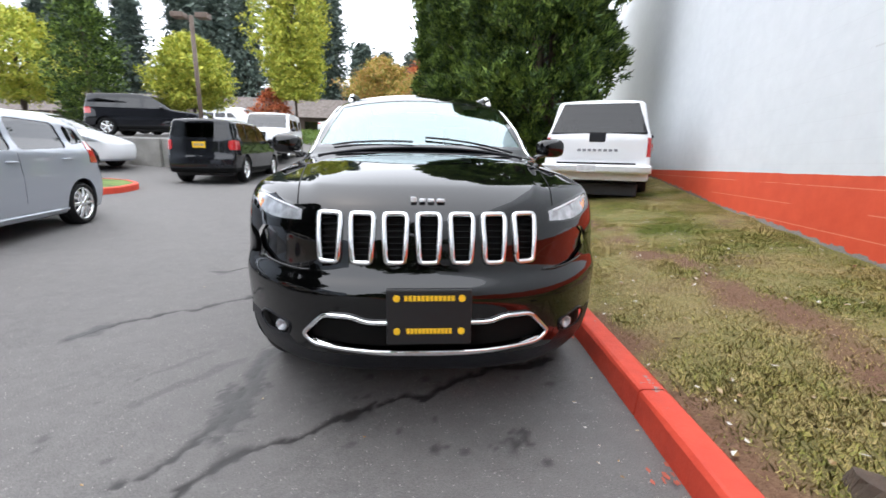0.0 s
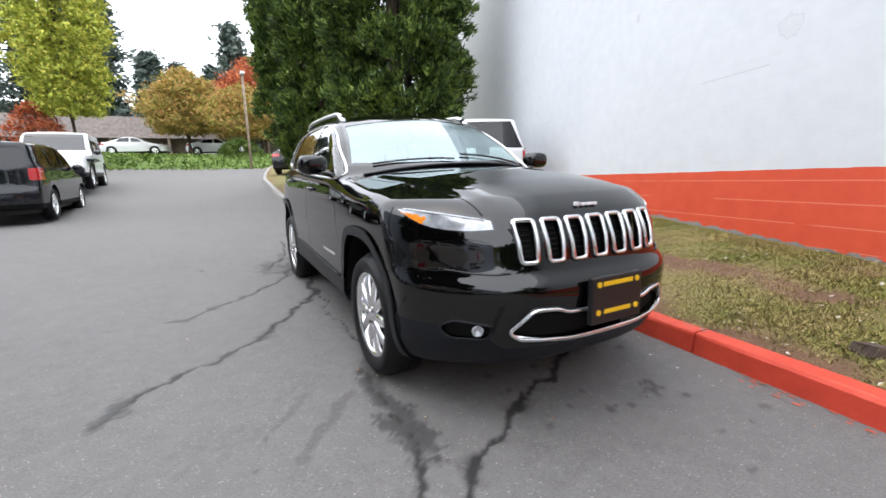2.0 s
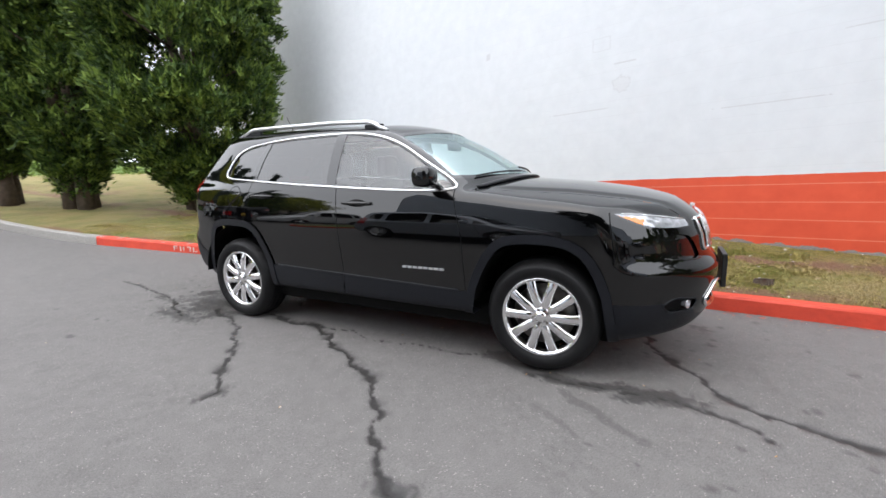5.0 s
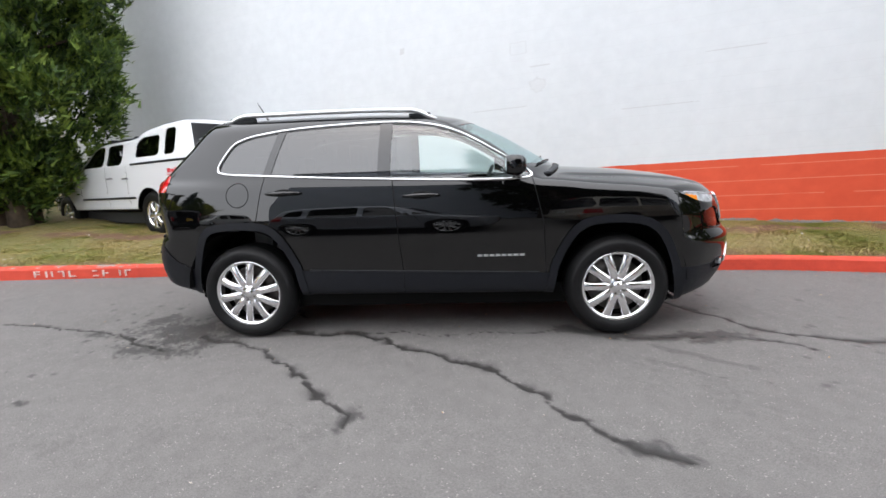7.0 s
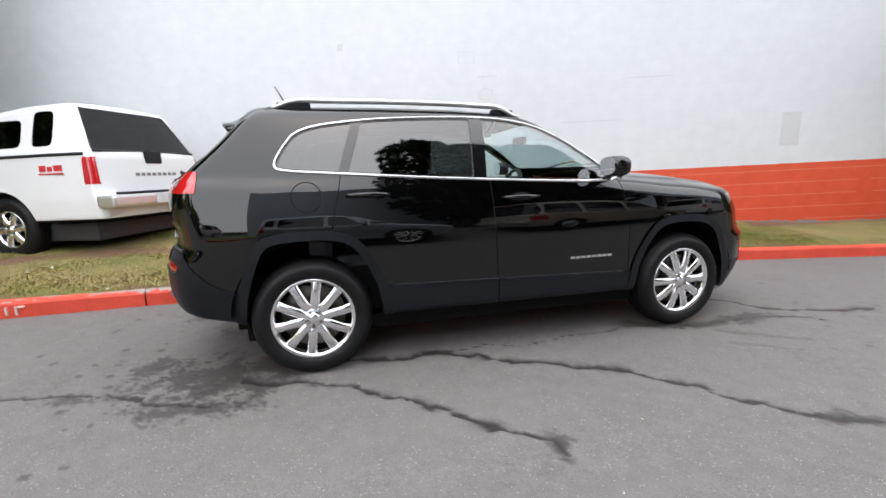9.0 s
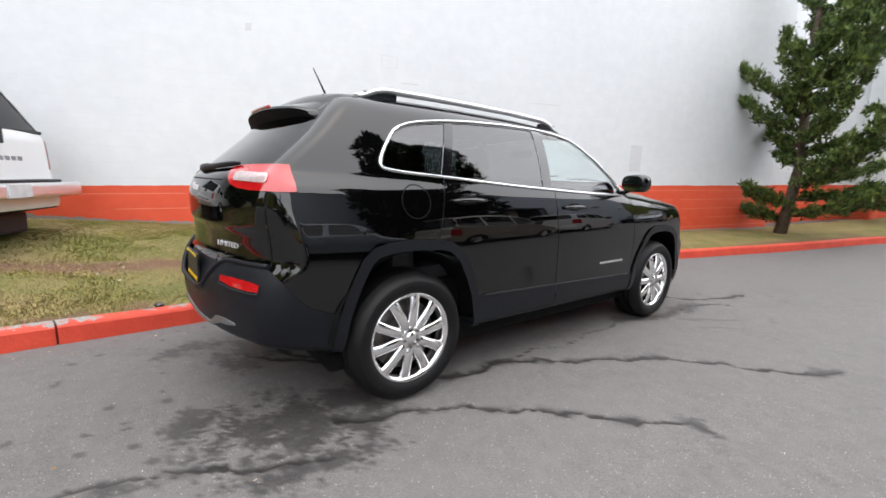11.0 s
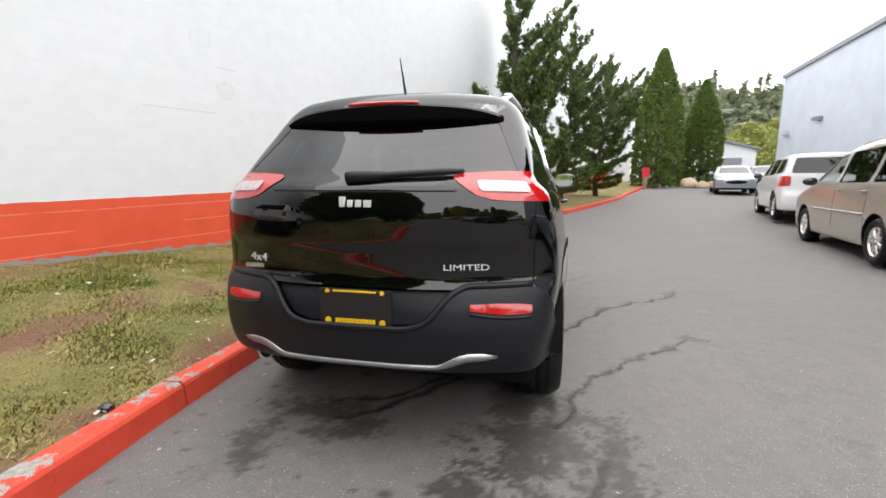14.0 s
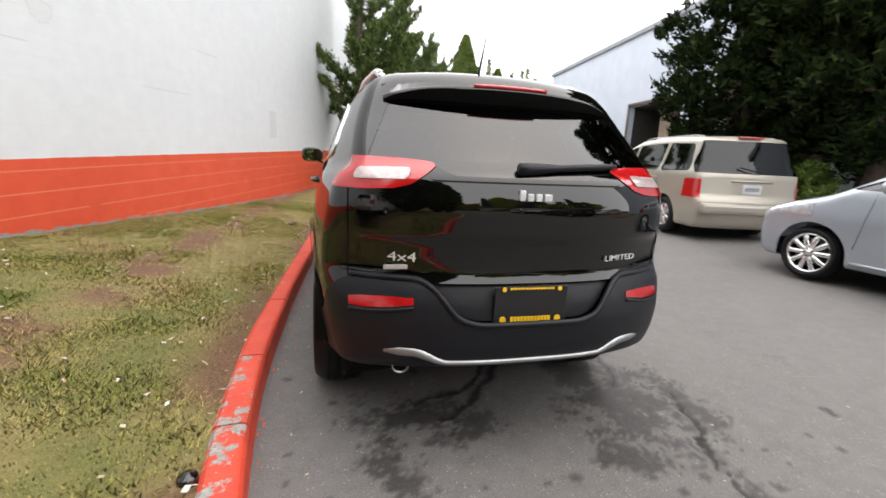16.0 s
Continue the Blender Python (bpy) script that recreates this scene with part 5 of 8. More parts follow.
            pts.append((xx, yy, suv_top(abs(xx), yy) + .014))
        tube("wiper", pts, .007, CLADDING, car, 6)
    tube("cowl_panel", [(xx, -1.03 + .13 * (xx / .62) ** 2, suv_top(abs(xx), -1.03 + .13 * (xx / .62) ** 2) + .002) for xx in np.linspace(-.68, .68, 25)], .03, CLADDING, car, 6, False, .35)
    box_part("inspection_sticker", (.33, -.27, 1.515), (.45, -.262, 1.545), PLATE_WHITE, car, 0, "", None)
    # underside and wheel wells
    box_part("underbody", (-.70, -1.75, .20), (.70, 1.75, .36), DARK, car, .02)
    box_part("engine_block", (-.44, -1.8, .28), (.44, -.9, .95), DARK, car, .02)
    # unseen box added behind the front bumper to darken the ground below
    box_part("front_underbody_fill", (-.46, -2.02, .235), (.46, -1.7, .33), DARK, car, .02)
    box_part("rear_floor", (-.70, .9, .28), (.70, 1.8, .62), DARK, car, .02)
    for s in (-1, 1):
        for yc in (-1.345, 1.345):
            vs, fs = [], []
            for i, xx in enumerate((.42, .845)):
                for k in range(25):
                    a = math.pi * k / 24
                    vs.append((s * xx, yc + .455 * math.cos(a), .40 + .43 * math.sin(a)))
            fs = [(k, k + 1, 25 + k + 1, 25 + k) for k in range(24)] + [tuple(range(25))]
            mesh_object("wheel_well", vs, fs, DARK, car)
    # interior
    bm = bmesh.new()
    add_box(bm, (-.74, -.95, .92), (.74, -.52, 1.12), .05)
    add_box(bm, (-.12, -.75, .45), (.12, .3, .78), .04)
    part("dashboard", bm, INT_DARK, car)
    vs, fs = tube_geo([(.36 + .185 * math.cos(a), -.46 - .07 * math.sin(a), 1.04 + .17 * math.sin(a)) for a in np.linspace(0, 2 * math.pi, 28, endpoint=False)], .015, 8, True)
    sw = mesh_object("steering_wheel", vs, fs, INT_DARK, car)
    box_part("steering_hub", (.27, -.49, 1.0), (.45, -.43, 1.08), INT_DARK, sw, .02)
    for sx in (-.37, .37):
        bm = bmesh.new()
        add_box(bm, (sx - .24, -.25, .45), (sx + .24, .27, .68), .06)
        add_box(bm, (sx - .22, .22, .60), (sx + .22, .38, 1.20), .06, Matrix.Translation((0, .13, 0)) @ Matrix.Translation((0, .3, .6)) @ Matrix.Rotation(radians(-14), 4, 'X') @ Matrix.Translation((0, -.3, -.6)))
        add_box(bm, (sx - .13, .50, 1.22), (sx + .13, .60, 1.42), .04)
        part("front_seat", bm, INT_DARK, car)
    bm = bmesh.new()
    add_box(bm, (-.65, .75, .45), (.65, 1.2, .70), .05)
    add_box(bm, (-.65, 1.2, .55), (.65, 1.36, 1.20), .05)
    for sx in (-.4, .4):
        add_box(bm, (sx - .13, 1.25, 1.2), (sx + .13, 1.34, 1.36), .03)
    part("rear_bench", bm, INT_DARK, car)
    box_part("cabin_mirror", (-.11, -.40, 1.42), (.11, -.37, 1.48), INT_DARK, car, .012)
    vs, fs = [], []
    gx, gy = np.linspace(-.47, .47, 9), np.linspace(-.12, 1.5, 14)
    for yy in gy:
        for xx in gx:
            vs.append((xx, yy, suv_top(abs(xx), yy) - .035))
    fs = [(j * 9 + i, j * 9 + i + 1, (j + 1) * 9 + i + 1, (j + 1) * 9 + i) for j in range(13) for i in range(8)]
    mesh_object("headliner", vs, fs, INT_GREY, car)
    for s in (-1, 1):
        box_part("door_card", (min(s * .72, s * .76), -.70, .40), (max(s * .72, s * .76), .80, 1.10), INT_DARK, car, .01)
    return car


def alloy_wheel(parent, x, y, z, out, rt, rr, spokes, width, mat_rim, name="wheel", turn=0.0, seg=64):
    """A rim with its tyre; out is 1 for a wheel that faces +x."""
    m = Matrix.Translation((x, y, z)) @ Matrix.Rotation(0 if out > 0 else math.pi, 4, 'Z') @ Matrix.Rotation(turn, 4, 'X')
    vs, fs = lathe_geo([(-width * .55, rr * .93), (-.012, rr * .90), (.0, rr * .935), (.012, rr * .985), (.008, rr * 1.01), (-.01, rr * 1.02)], 48)
    sv, sf = [], []
    sec = ((.17, .022, .002), (.27, .026, .012), (.45, .0275, .014), (.70, .0275, .011), (.86, .030, .005), (.955, .036, -.002))
    for q, hw, xo in sec:
        for u, dx in ((-hw * .8, -.036), (-hw, xo - .016), (-hw * .8, xo - .006), (-hw * .3, xo), (hw * .3, xo), (hw * .8, xo - .006), (hw, xo - .016), (hw * .8, -.036)):
            sv.append((dx - .004, q * rr, u * rr / .235 * 10 / max(spokes, 6) ** .95 * .9))
    for i in range(len(sec) - 1):
        for j in range(8):
            l = (j + 1) % 8
            sf.append((i * 8 + j, i * 8 + l, (i + 1) * 8 + l, (i + 1) * 8 + j))
    b = len(vs)
    hv, hf = lathe_geo([(-.04, rr * .27), (.0, rr * .265), (.008, rr * .22), (.004, rr * .15), (.012, rr * .14), (.016, rr * .05), (.016, .0001)], 30)
    vs += hv
    fs += [tuple(b + i for i in f) for f in hf]
    rim = mesh_object(name, [m @ Vector(v) for v in vs], fs, mat_rim, parent, "", True)
    first = None
    for k in range(spokes):
        if first is None:
            first = mesh_object("spoke", sv, sf, mat_rim, rim, "", True)
            ob = first
        else:
            ob = new("spoke", first.data)
            ob.parent = rim
        ob.matrix_basis = m @ Matrix.Rotation(2 * math.pi * k / spokes, 4, 'X')
    w = width
    prof = [(-w, rr * .98), (-w * 1.02, rr * 1.06), (-w * 1.04, (rr + rt) / 2), (-w * .98, rt * .965), (-w * .86, rt * .993)]
    for c in (-.62, -.38, -.14):
        prof += [(w * (c - .08) - w * .12, rt), (w * (c - .02) - w * .12, rt - .007), (w * (c + .02) - w * .12, rt - .007), (w * (c + .08) - w * .12, rt)]
    prof += [(-.16 * w, rt * .993), (-.05 * w, rt * .965), (.02, rt * .90), (.026, (rr + rt) / 2 + .01), (.022, rr * 1.10), (.010, rr * 1.03), (.0, rr * .99)]
    tv, tf = lathe_geo(prof, seg)
    mesh_object("tyre", [m @ Vector(v) for v in tv], tf, RUBBER, rim, "black rubber tyre")
    dv, df = lathe_geo([(-.09, .001), (-.085, rr * .30), (-.075, rr * .32), (-.075, rr * .78), (-.10, rr * .78)], 32)
    bv, bf = lathe_geo([(-.115, .001), (-.115, rr * .93)], 24)
    mesh_object("dust_shield", [m @ Vector(v) for v in bv], bf, DARK, rim)
    mesh_object("brake_disc", [m @ Vector(v) for v in dv], df, DISC, rim)
    for k in range(5):
        bm = bmesh.new()
        a = 2 * math.pi * (k + .5) / 5
        bmesh.ops.create_cone(bm, cap_ends=True, segments=6, radius1=.009, radius2=.008, depth=.02, matrix=m @ Matrix.Translation((.004, rr * .2 * math.cos(a), rr * .2 * math.sin(a))) @ pose(0, 0, 0, 0, 90))
        part("lug_nut", bm, DISC, rim)
    return rim


suv = build_suv()
for sx in (-1, 1):
    for yy in (-1.345, 1.345):
        alloy_wheel(suv, sx * .835, yy, .355, sx, .357, .246, 10, .215, CHROME_ALLOY, "wheel", .1 + yy)


# ---- the other vehicles ----
def auto_shape(sp):
    """A car body from its side profile; front at -y."""
    tp = soft_table([a for a, b in sp["top"]], [b for a, b in sp["top"]], sp.get("soft", .05))
    w, belt, tum = sp["w"], sp["belt"], sp["tumble"]
    f, r = sp["front"], sp["rear"]
    wz = soft_table([.1, .25, .45, .7, belt, belt + .15, 2.4], [w - .10, w - .035, w - .012, w, w - .02, w - .035 - tum * .15, w - .035 - tum * (2.25 - belt)], .03)
    fz = soft_table([.1, .3, .5, .7, .95, 1.3], [f + .16, f + .03, f, f + .02, f + .12, f + .32], .04)
    rz = soft_table([.1, .3, .45, .65, .75, sp.get("rear_z", 1.0), sp.get("rear_top", 1.7)], [r - .16, r - .04, r, r, r - .05, r - .07, r - sp.get("rear_lean", .25)], .03)
    bow = sp.get("bow", .10)

    def fn(x, y, z):
        x = np.abs(x)
        end = .07 * sstep(f + .8, f, y) + .06 * sstep(r - .7, r, y)
        side = x - wz(z) + end
        top = z - tp(y - bow * (x / w) ** 2 * np.sign(-y + sp.get("mid", 0))) + sp.get("crown", .06) * (x / w) ** 2.2
        fr = fz(z) + sp.get("fplan", .26) * (x / w) ** 3 - y
        re = y - rz(z) + sp.get("rplan", .16) * (x / w) ** 3
        k = sp.get("edge", .09)
        return smax(smax(smax(smax(side, top, k), fr, .08), re, .07), sp.get("clear", .2) - z, .05)
    return fn


def auto(name, label, category, sp, paint, m, rim=ALLOY):
    car = thing(name, label, category, m)
    fn = auto_shape(sp)
    P, T = surface(fn, (-.06, sp["front"] - .12, .08), (sp["w"] + .12, sp["rear"] + .12, max(b for a, b in sp["top"]) + .14), sp.get("cell", .04))
    wins = [round_corners(p, sp.get("corner", .07)) for p in sp["windows"]]
    r_w = sp["tyre"]
    axles = sp["axles"]

    def reg(x, y, z):
        x = np.abs(x)
        o = Regions()
        for i, p in enumerate(wins):
            o.add("w%d" % i, lambda p=p: np.maximum(inside_dist(p, y, z), sp["w"] * .55 - x))
        for i, a in enumerate(axles):
            o.add("a%d" % i, lambda a=a: np.maximum(np.where(z > r_w, np.hypot(y - a, z - r_w), np.abs(y - a)) - r_w * 1.17, sp["w"] * .6 - x))
        wa, wb, wx0, wx1, sz0, sz1 = sp["screen"]
        o.add("screen", lambda: np.maximum(np.maximum(wa - y, y - wb), np.maximum(x - (wx0 + (wx1 - wx0) * (z - sz0) / (sz1 - sz0)), np.maximum(sz0 - z, z - sz1))))
        if "back" in sp:
            ya, bx0, bx1, b0, b1 = sp["back"]
            o.add("back", lambda: np.maximum(np.maximum(ya - y, x - (bx0 + (bx1 - bx0) * (z - b0) / (b1 - b0))), np.maximum(b0 - z, z - b1)))
        for i, (end, x0, x1, z0, z1, mat) in enumerate(sp["lamps"]):
            lim = (sp["front"] + .75 - y) if end < 0 else (y - sp["rear"] + sp.get("wrap", .45))
            o.add("l%d" % i, lambda x0=x0, x1=x1, z0=z0, z1=z1, lim=lim: np.maximum(np.maximum(x0 - x, x - x1), np.maximum(np.maximum(z0 - z, z - z1), -lim)))
        o.add("low", lambda: z - sp.get("low", .36))
        return o
    keys = list(reg(*P.T).made)
    for k in keys:
        P, T = cut(P, T, reg(*P.T)[k])
    P, T = mirrored(P, T)
    c = P[T].mean(1)
    R = reg(*c.T)
    lab = np.full(len(T), "paint", dtype="U10")
    lab[R["low"] < 0] = "low"
    for k in keys:
        if k != "low":
            lab[R[k] < 0] = k
    body = submesh("body", P, T, lab == "paint", fn, paint, car)
    submesh("lower_trim", P, T, lab == "low", fn, sp.get("low_mat", paint), car)
    left, right = c[:, 0] > 0, c[:, 0] < 0
    for k in keys:
        if k[0] == "w":
            for mk in (left, right):
                submesh("window", P, T, (lab == k) & mk, fn, sp.get("glass", GLASS_TINT), car, "", -.012)
        elif k == "screen":
            submesh("windscreen", P, T, lab == k, fn, sp.get("screen_glass", GLASS_TINT), car, "", -.006)
        elif k == "back":
            submesh("rear_window", P, T, lab == k, fn, GLASS_BACK, car, "", -.01)
        elif k[0] == "l" and k != "low":
            mat = sp["lamps"][int(k[1:])][5]
            nm = "head_lamp" if sp["lamps"][int(k[1:])][0] < 0 else "tail_lamp"
            for mk in (left, right):
                submesh(nm, P, T, (lab == k) & mk, fn, mat, car, "", .006)
    top_z = max(b for a, b in sp["top"])
    bm = bmesh.new()
    add_box(bm, (-sp["w"] * .78, sp["front"] + .35, .2), (sp["w"] * .78, sp["rear"] - .3, .42), .03)
    add_box(bm, (-sp["w"] * .62, sp["screen"][0] + .25, .40), (sp["w"] * .62, sp["rear"] - .45, sp["belt"] - .03), .05)
    part("cabin_floor", bm, INT_DARK, car)
    for a in axles:
        for s in (-1, 1):
            alloy_wheel(car, s * (sp["w"] - .045), a, r_w, s, r_w, r_w * sp.get("rimr", .64), sp.get("spokes", 7), .19, rim, "wheel", a, 56 if sp.get("cell", .04) < .042 else 24)
    for s in (-1, 1):
        if "mirror" in sp:
            my, mz = sp["mirror"]
            bm = bmesh.new()
            bmesh.ops.create_uvsphere(bm, u_segments=14, v_segments=9, radius=1, matrix=Matrix.Translation((s * (sp["w"] + .09), my, mz)) @ Matrix.Diagonal((.11, .06, .075, 1)))
            part("wing_mirror", bm, paint if sp.get("mirror_paint") else BLACK_GLOSS, car, "", True)
        for y0, z0 in sp.get("handles", ()):
            xs = float(find(fn, [.2, y0, z0], [1.4, y0, z0])[0])
            tube("door_handle", [(s * (xs + .004), y0 - .09, z0), (s * (xs + .026), y0 - .05, z0), (s * (xs + .026), y0 + .05, z0), (s * (xs + .004), y0 + .09, z0)], .011, sp.get("handle_mat", paint), car, 6)
        for za, ya, yb in sp.get("strips", ()):
            pts = [(s * (float(find(fn, [.2, q, za], [1.4, q, za])[0]) + .004), q, za) for q in np.linspace(ya, yb, 10)]
            tube("side_moulding", pts, .018, sp.get("strip_mat", CLADDING), car, 6, False, 1.0, (1, 0, 0))
        for ya, yb in sp.get("seams", ()):
            zs = np.linspace(.42, sp["belt"], 8)
            pts = [(s * (float(find(fn, [.2, ya + (yb - ya) * i / 7, q], [1.4, ya + (yb - ya) * i / 7, q])[0]) - .002), ya + (yb - ya) * i / 7, q) for i, q in enumerate(zs)]
            tube("door_seam", pts, .005, SEAM, car, 4)
    if "plate" in sp:
        end, z0, mat = sp["plate"]
        yy = float(find(fn, [0, 0, z0], [0, end * 4, z0])[1])
        pl = box_part("number_plate", (-.155, min(yy, yy + end * .02), z0 - .075), (.155, max(yy, yy + end * .02), z0 + .075), mat, car, .004)
        bm = bmesh.new()
        for i in range(6):
            add_box(bm, (-.115 + .04 * i, min(yy + end * .018, yy + end * .024), z0 - .03), (-.088 + .04 * i, max(yy + end * .018, yy + end * .024), z0 + .03))
        part("plate_bars", bm, GREY_PRINT, pl)
    return car, fn


def at(x, y, turn, z=None, lift=0.0, pitch=0.0):
    z = float(road_z(np.float64(x), np.float64(y))) if z is None else z
    return Matrix.Translation((x, y, z + lift)) @ Matrix.Rotation(radians(turn), 4, 'Z') @ Matrix.Rotation(radians(pitch), 4, 'X')


PICKUP = dict(wrap=.2, w=.90, front=-2.72, rear=2.50, belt=1.17, tumble=.30, cell=.038, edge=.07, low=.47, low_mat=DARK, crown=.05, mid=-9, bow=.0, clear=.45, fplan=.2, rplan=.04, rear_z=1.15, rear_top=1.95, rear_lean=.42, soft=.04,
              top=[(-3, .9), (-2.62, 1.0), (-2.2, 1.07), (-1.5, 1.13), (-1.22, 1.16), (-.62, 1.66), (-.3, 1.72), (.55, 1.73), (.80, 1.76), (1.0, 1.86), (1.5, 1.93), (2.1, 1.95), (2.6, 1.95)],
              windows=[[(-1.0, 1.19), (-.22, 1.19), (-.22, 1.62), (-.55, 1.62)], [(-.10, 1.19), (.40, 1.19), (.40, 1.62), (-.10, 1.62)], [(.82, 1.30), (1.50, 1.30), (1.50, 1.70), (1.0, 1.70), (.82, 1.58)], [(1.66, 1.30), (1.93, 1.30), (1.93, 1.80), (1.66, 1.80)]],
              axles=(-1.95, 1.165), tyre=.375, spokes=6, rimr=.58, screen=(-1.25, -.5, .70, .60, 1.19, 1.64), back=(1.7, .76, .60, 1.24, 1.86),
              lamps=[(1, .77, .95, .86, 1.16, LENS_RED), (-1, .5, .9, .74, .95, LENS_CLEAR)], mirror=(-.95, 1.27), mirror_paint=False, handles=((-.02, 1.0), (.5, .98)), handle_mat=CLADDING,
              strips=((.66, -1.1, .75), (1.20, .72, 2.32)), seams=((-.16, -.16), (.55, .55), (-1.12, -1.2)), glass=GLASS_DARK)


def canopy_z(z):
    """Heights of the body below the bed rail and of the canopy above it."""
    return z * 1.0167 if z <= 1.2 else 1.22 + (z - 1.2) * .79


for key in ("belt", "rear_z", "rear_top"):
    PICKUP[key] = canopy_z(PICKUP[key])
PICKUP["top"] = [(q, canopy_z(z)) for q, z in PICKUP["top"]]
PICKUP["windows"] = [[(q, canopy_z(z)) for q, z in w] for w in PICKUP["windows"]]
PICKUP["screen"] = (*PICKUP["screen"][:4], canopy_z(PICKUP["screen"][4]), canopy_z(PICKUP["screen"][5]))
PICKUP["back"] = (*PICKUP["back"][:3], canopy_z(PICKUP["back"][3]), canopy_z(PICKUP["back"][4]))
pickup, pickup_fn = auto("pickup_truck", "white pickup truck with a canopy, parked on the lawn", "pickup truck", PICKUP, PAINT_WHITE,
                         at(4.017, 5.527, 155.2, .245, 0, 1.2), ALLOY)
bm = bmesh.new()
add_box(bm, (-.86, 2.42, .59), (.86, 2.66, .73), .03)
part("rear_bumper", bm, SATIN, pickup, "silver step bumper")
bm = bmesh.new()
add_box(bm, (-.62, 2.40, .73), (.62, 2.60, .76), .01)
part("bumper_step", bm, CLADDING, pickup)
box_part("number_plate", (-.02, 2.655, .60), (.28, 2.672, .72), PLATE_WHITE, pickup, .003)
bm = bmesh.new()
for k in range(8):
    yy = float(find(pickup_fn, [.3, 0, .96], [.3, 4, .96])[1])
    add_box(bm, (-.33 + .083 * k, yy - .004, .94), (-.275 + .083 * k, yy + .005, .98))
part("tailgate_lettering_bar", bm, GREY_PRINT, pickup, "row of grey letter bars")
yy = float(find(pickup_fn, [.0, 0, 1.17], [.0, 4, 1.17])[1])
box_part("canopy_latch", (-.13, yy - .01, 1.09), (.13, yy + .02, 1.25), CLADDING, pickup, .02, "black canopy latch")
tube("canopy_rim", [(-.76, float(find(pickup_fn, [.7, 0, 1.238], [.7, 4, 1.238])[1]) + .008, 1.238), (.76, float(find(pickup_fn, [.7, 0, 1.238], [.7, 4, 1.238])[1]) + .008, 1.238)], .016, CLADDING, pickup, 6)
bm = bmesh.new()
for s in (-1, 1):
    add_box(bm, (s * .55 - .025, -.45, 1.60), (s * .55 + .025, .5, 1.665), .02)
add_box(bm, (-.58, -.42, 1.655), (.58, -.36, 1.685), .01)
add_box(bm, (-.58, .38, 1.655), (.58, .44, 1.685), .01)
part("roof_rack", bm, CLADDING, pickup, "black roof rack")
for s in (-1, 1):
    bm = bmesh.new()
    for y0, y1, z0, z1 in ((1.78, 1.86, 1.02, 1.085), (1.88, 1.94, 1.02, 1.07), (1.96, 2.06, 1.02, 1.085), (1.76, 2.08, .985, 1.0)):
        xs = float(find(pickup_fn, [.2, (y0 + y1) / 2, z0], [1.4, (y0 + y1) / 2, z0])[0])
        add_box(bm, (min(s * (xs - .006), s * (xs + .006)), y0, z0), (max(s * (xs - .006), s * (xs + .006)), y1, z1))
    part("side_decal_bar", bm, RED_PRINT, pickup, "small red decal")

MINIVAN = dict(w=.92, front=-2.38, rear=2.40, belt=1.08, tumble=.32, cell=.04, edge=.09, low=.33, low_mat=PAINT_BEIGE, bow=.08, mid=.4, rear_z=1.05, rear_top=1.75, rear_lean=.32, rplan=.12,
               top=[(-2.6, .75), (-2.3, .88), (-1.9, .98), (-1.45, 1.08), (-1.2, 1.18), (-.55, 1.58), (-.1, 1.70), (.6, 1.745), (1.6, 1.735), (2.1, 1.70), (2.5, 1.64)],
               windows=[[(-.98, 1.12), (-.12, 1.10), (-.12, 1.56), (-.42, 1.52)], [(-.02, 1.10), (1.02, 1.10), (1.02, 1.60), (-.02, 1.57)], [(1.12, 1.10), (2.0, 1.12), (1.88, 1.57), (1.12, 1.60)]],
               axles=(-1.42, 1.42), tyre=.32, spokes=7, rimr=.62, screen=(-1.35, -.3, .72, .62, 1.15, 1.62), back=(1.8, .85, .70, 1.10, 1.62),
               lamps=[(1, .79, 1.0, .70, 1.0, LENS_RED), (-1, .45, .9, .66, .84, LENS_CLEAR)], mirror=(-.9, 1.12), handles=((.08, .98), (1.0, .98)), strips=((.66, -1.0, 1.05),), strip_mat=PAINT_BEIGE, seams=((-.07, -.07), (1.07, 1.07)), plate=(1, .86, PLATE_WHITE), glass=GLASS_DARK)
minivan, minivan_fn = auto("minivan", "pale beige metallic minivan with dark rear glass, parked beside the hedge", "minivan", MINIVAN, PAINT_BEIGE, at(-6.26, -4.15, -12.5), ALLOY)
tube("rear_wiper", [(-.12, 2.36, 1.13), (.05, 2.34, 1.16), (.22, 2.31, 1.20)], .012, CLADDING, minivan, 6)
yy = float(find(minivan_fn, [.3, 0, .99], [.3, 4, .99])[1])
tube("tailgate_grip", [(-.34, yy + .006, .98), (0, yy + .02, .985), (.34, yy + .006, .98)], .014, PAINT_BEIGE, minivan, 8)
bm = bmesh.new()
add_box(bm, (-.20, 2.09, 1.665), (.20, 2.15, 1.69), .01)
part("high_brake_lamp", bm, LENS_RED, minivan)
for s in (-1, 1):
    tube("roof_rail", [(s * .60, -.1, 1.70), (s * .61, .2, 1.725), (s * .61, 1.6, 1.725), (s * .60, 1.85, 1.70)], .010, PAINT_BEIGE, minivan, 8)
bm = bmesh.new()
add_box(bm, (-.80, 2.30, .45), (.80, 2.44, .62), .05)
part("rear_bumper", bm, PAINT_BEIGE, minivan)

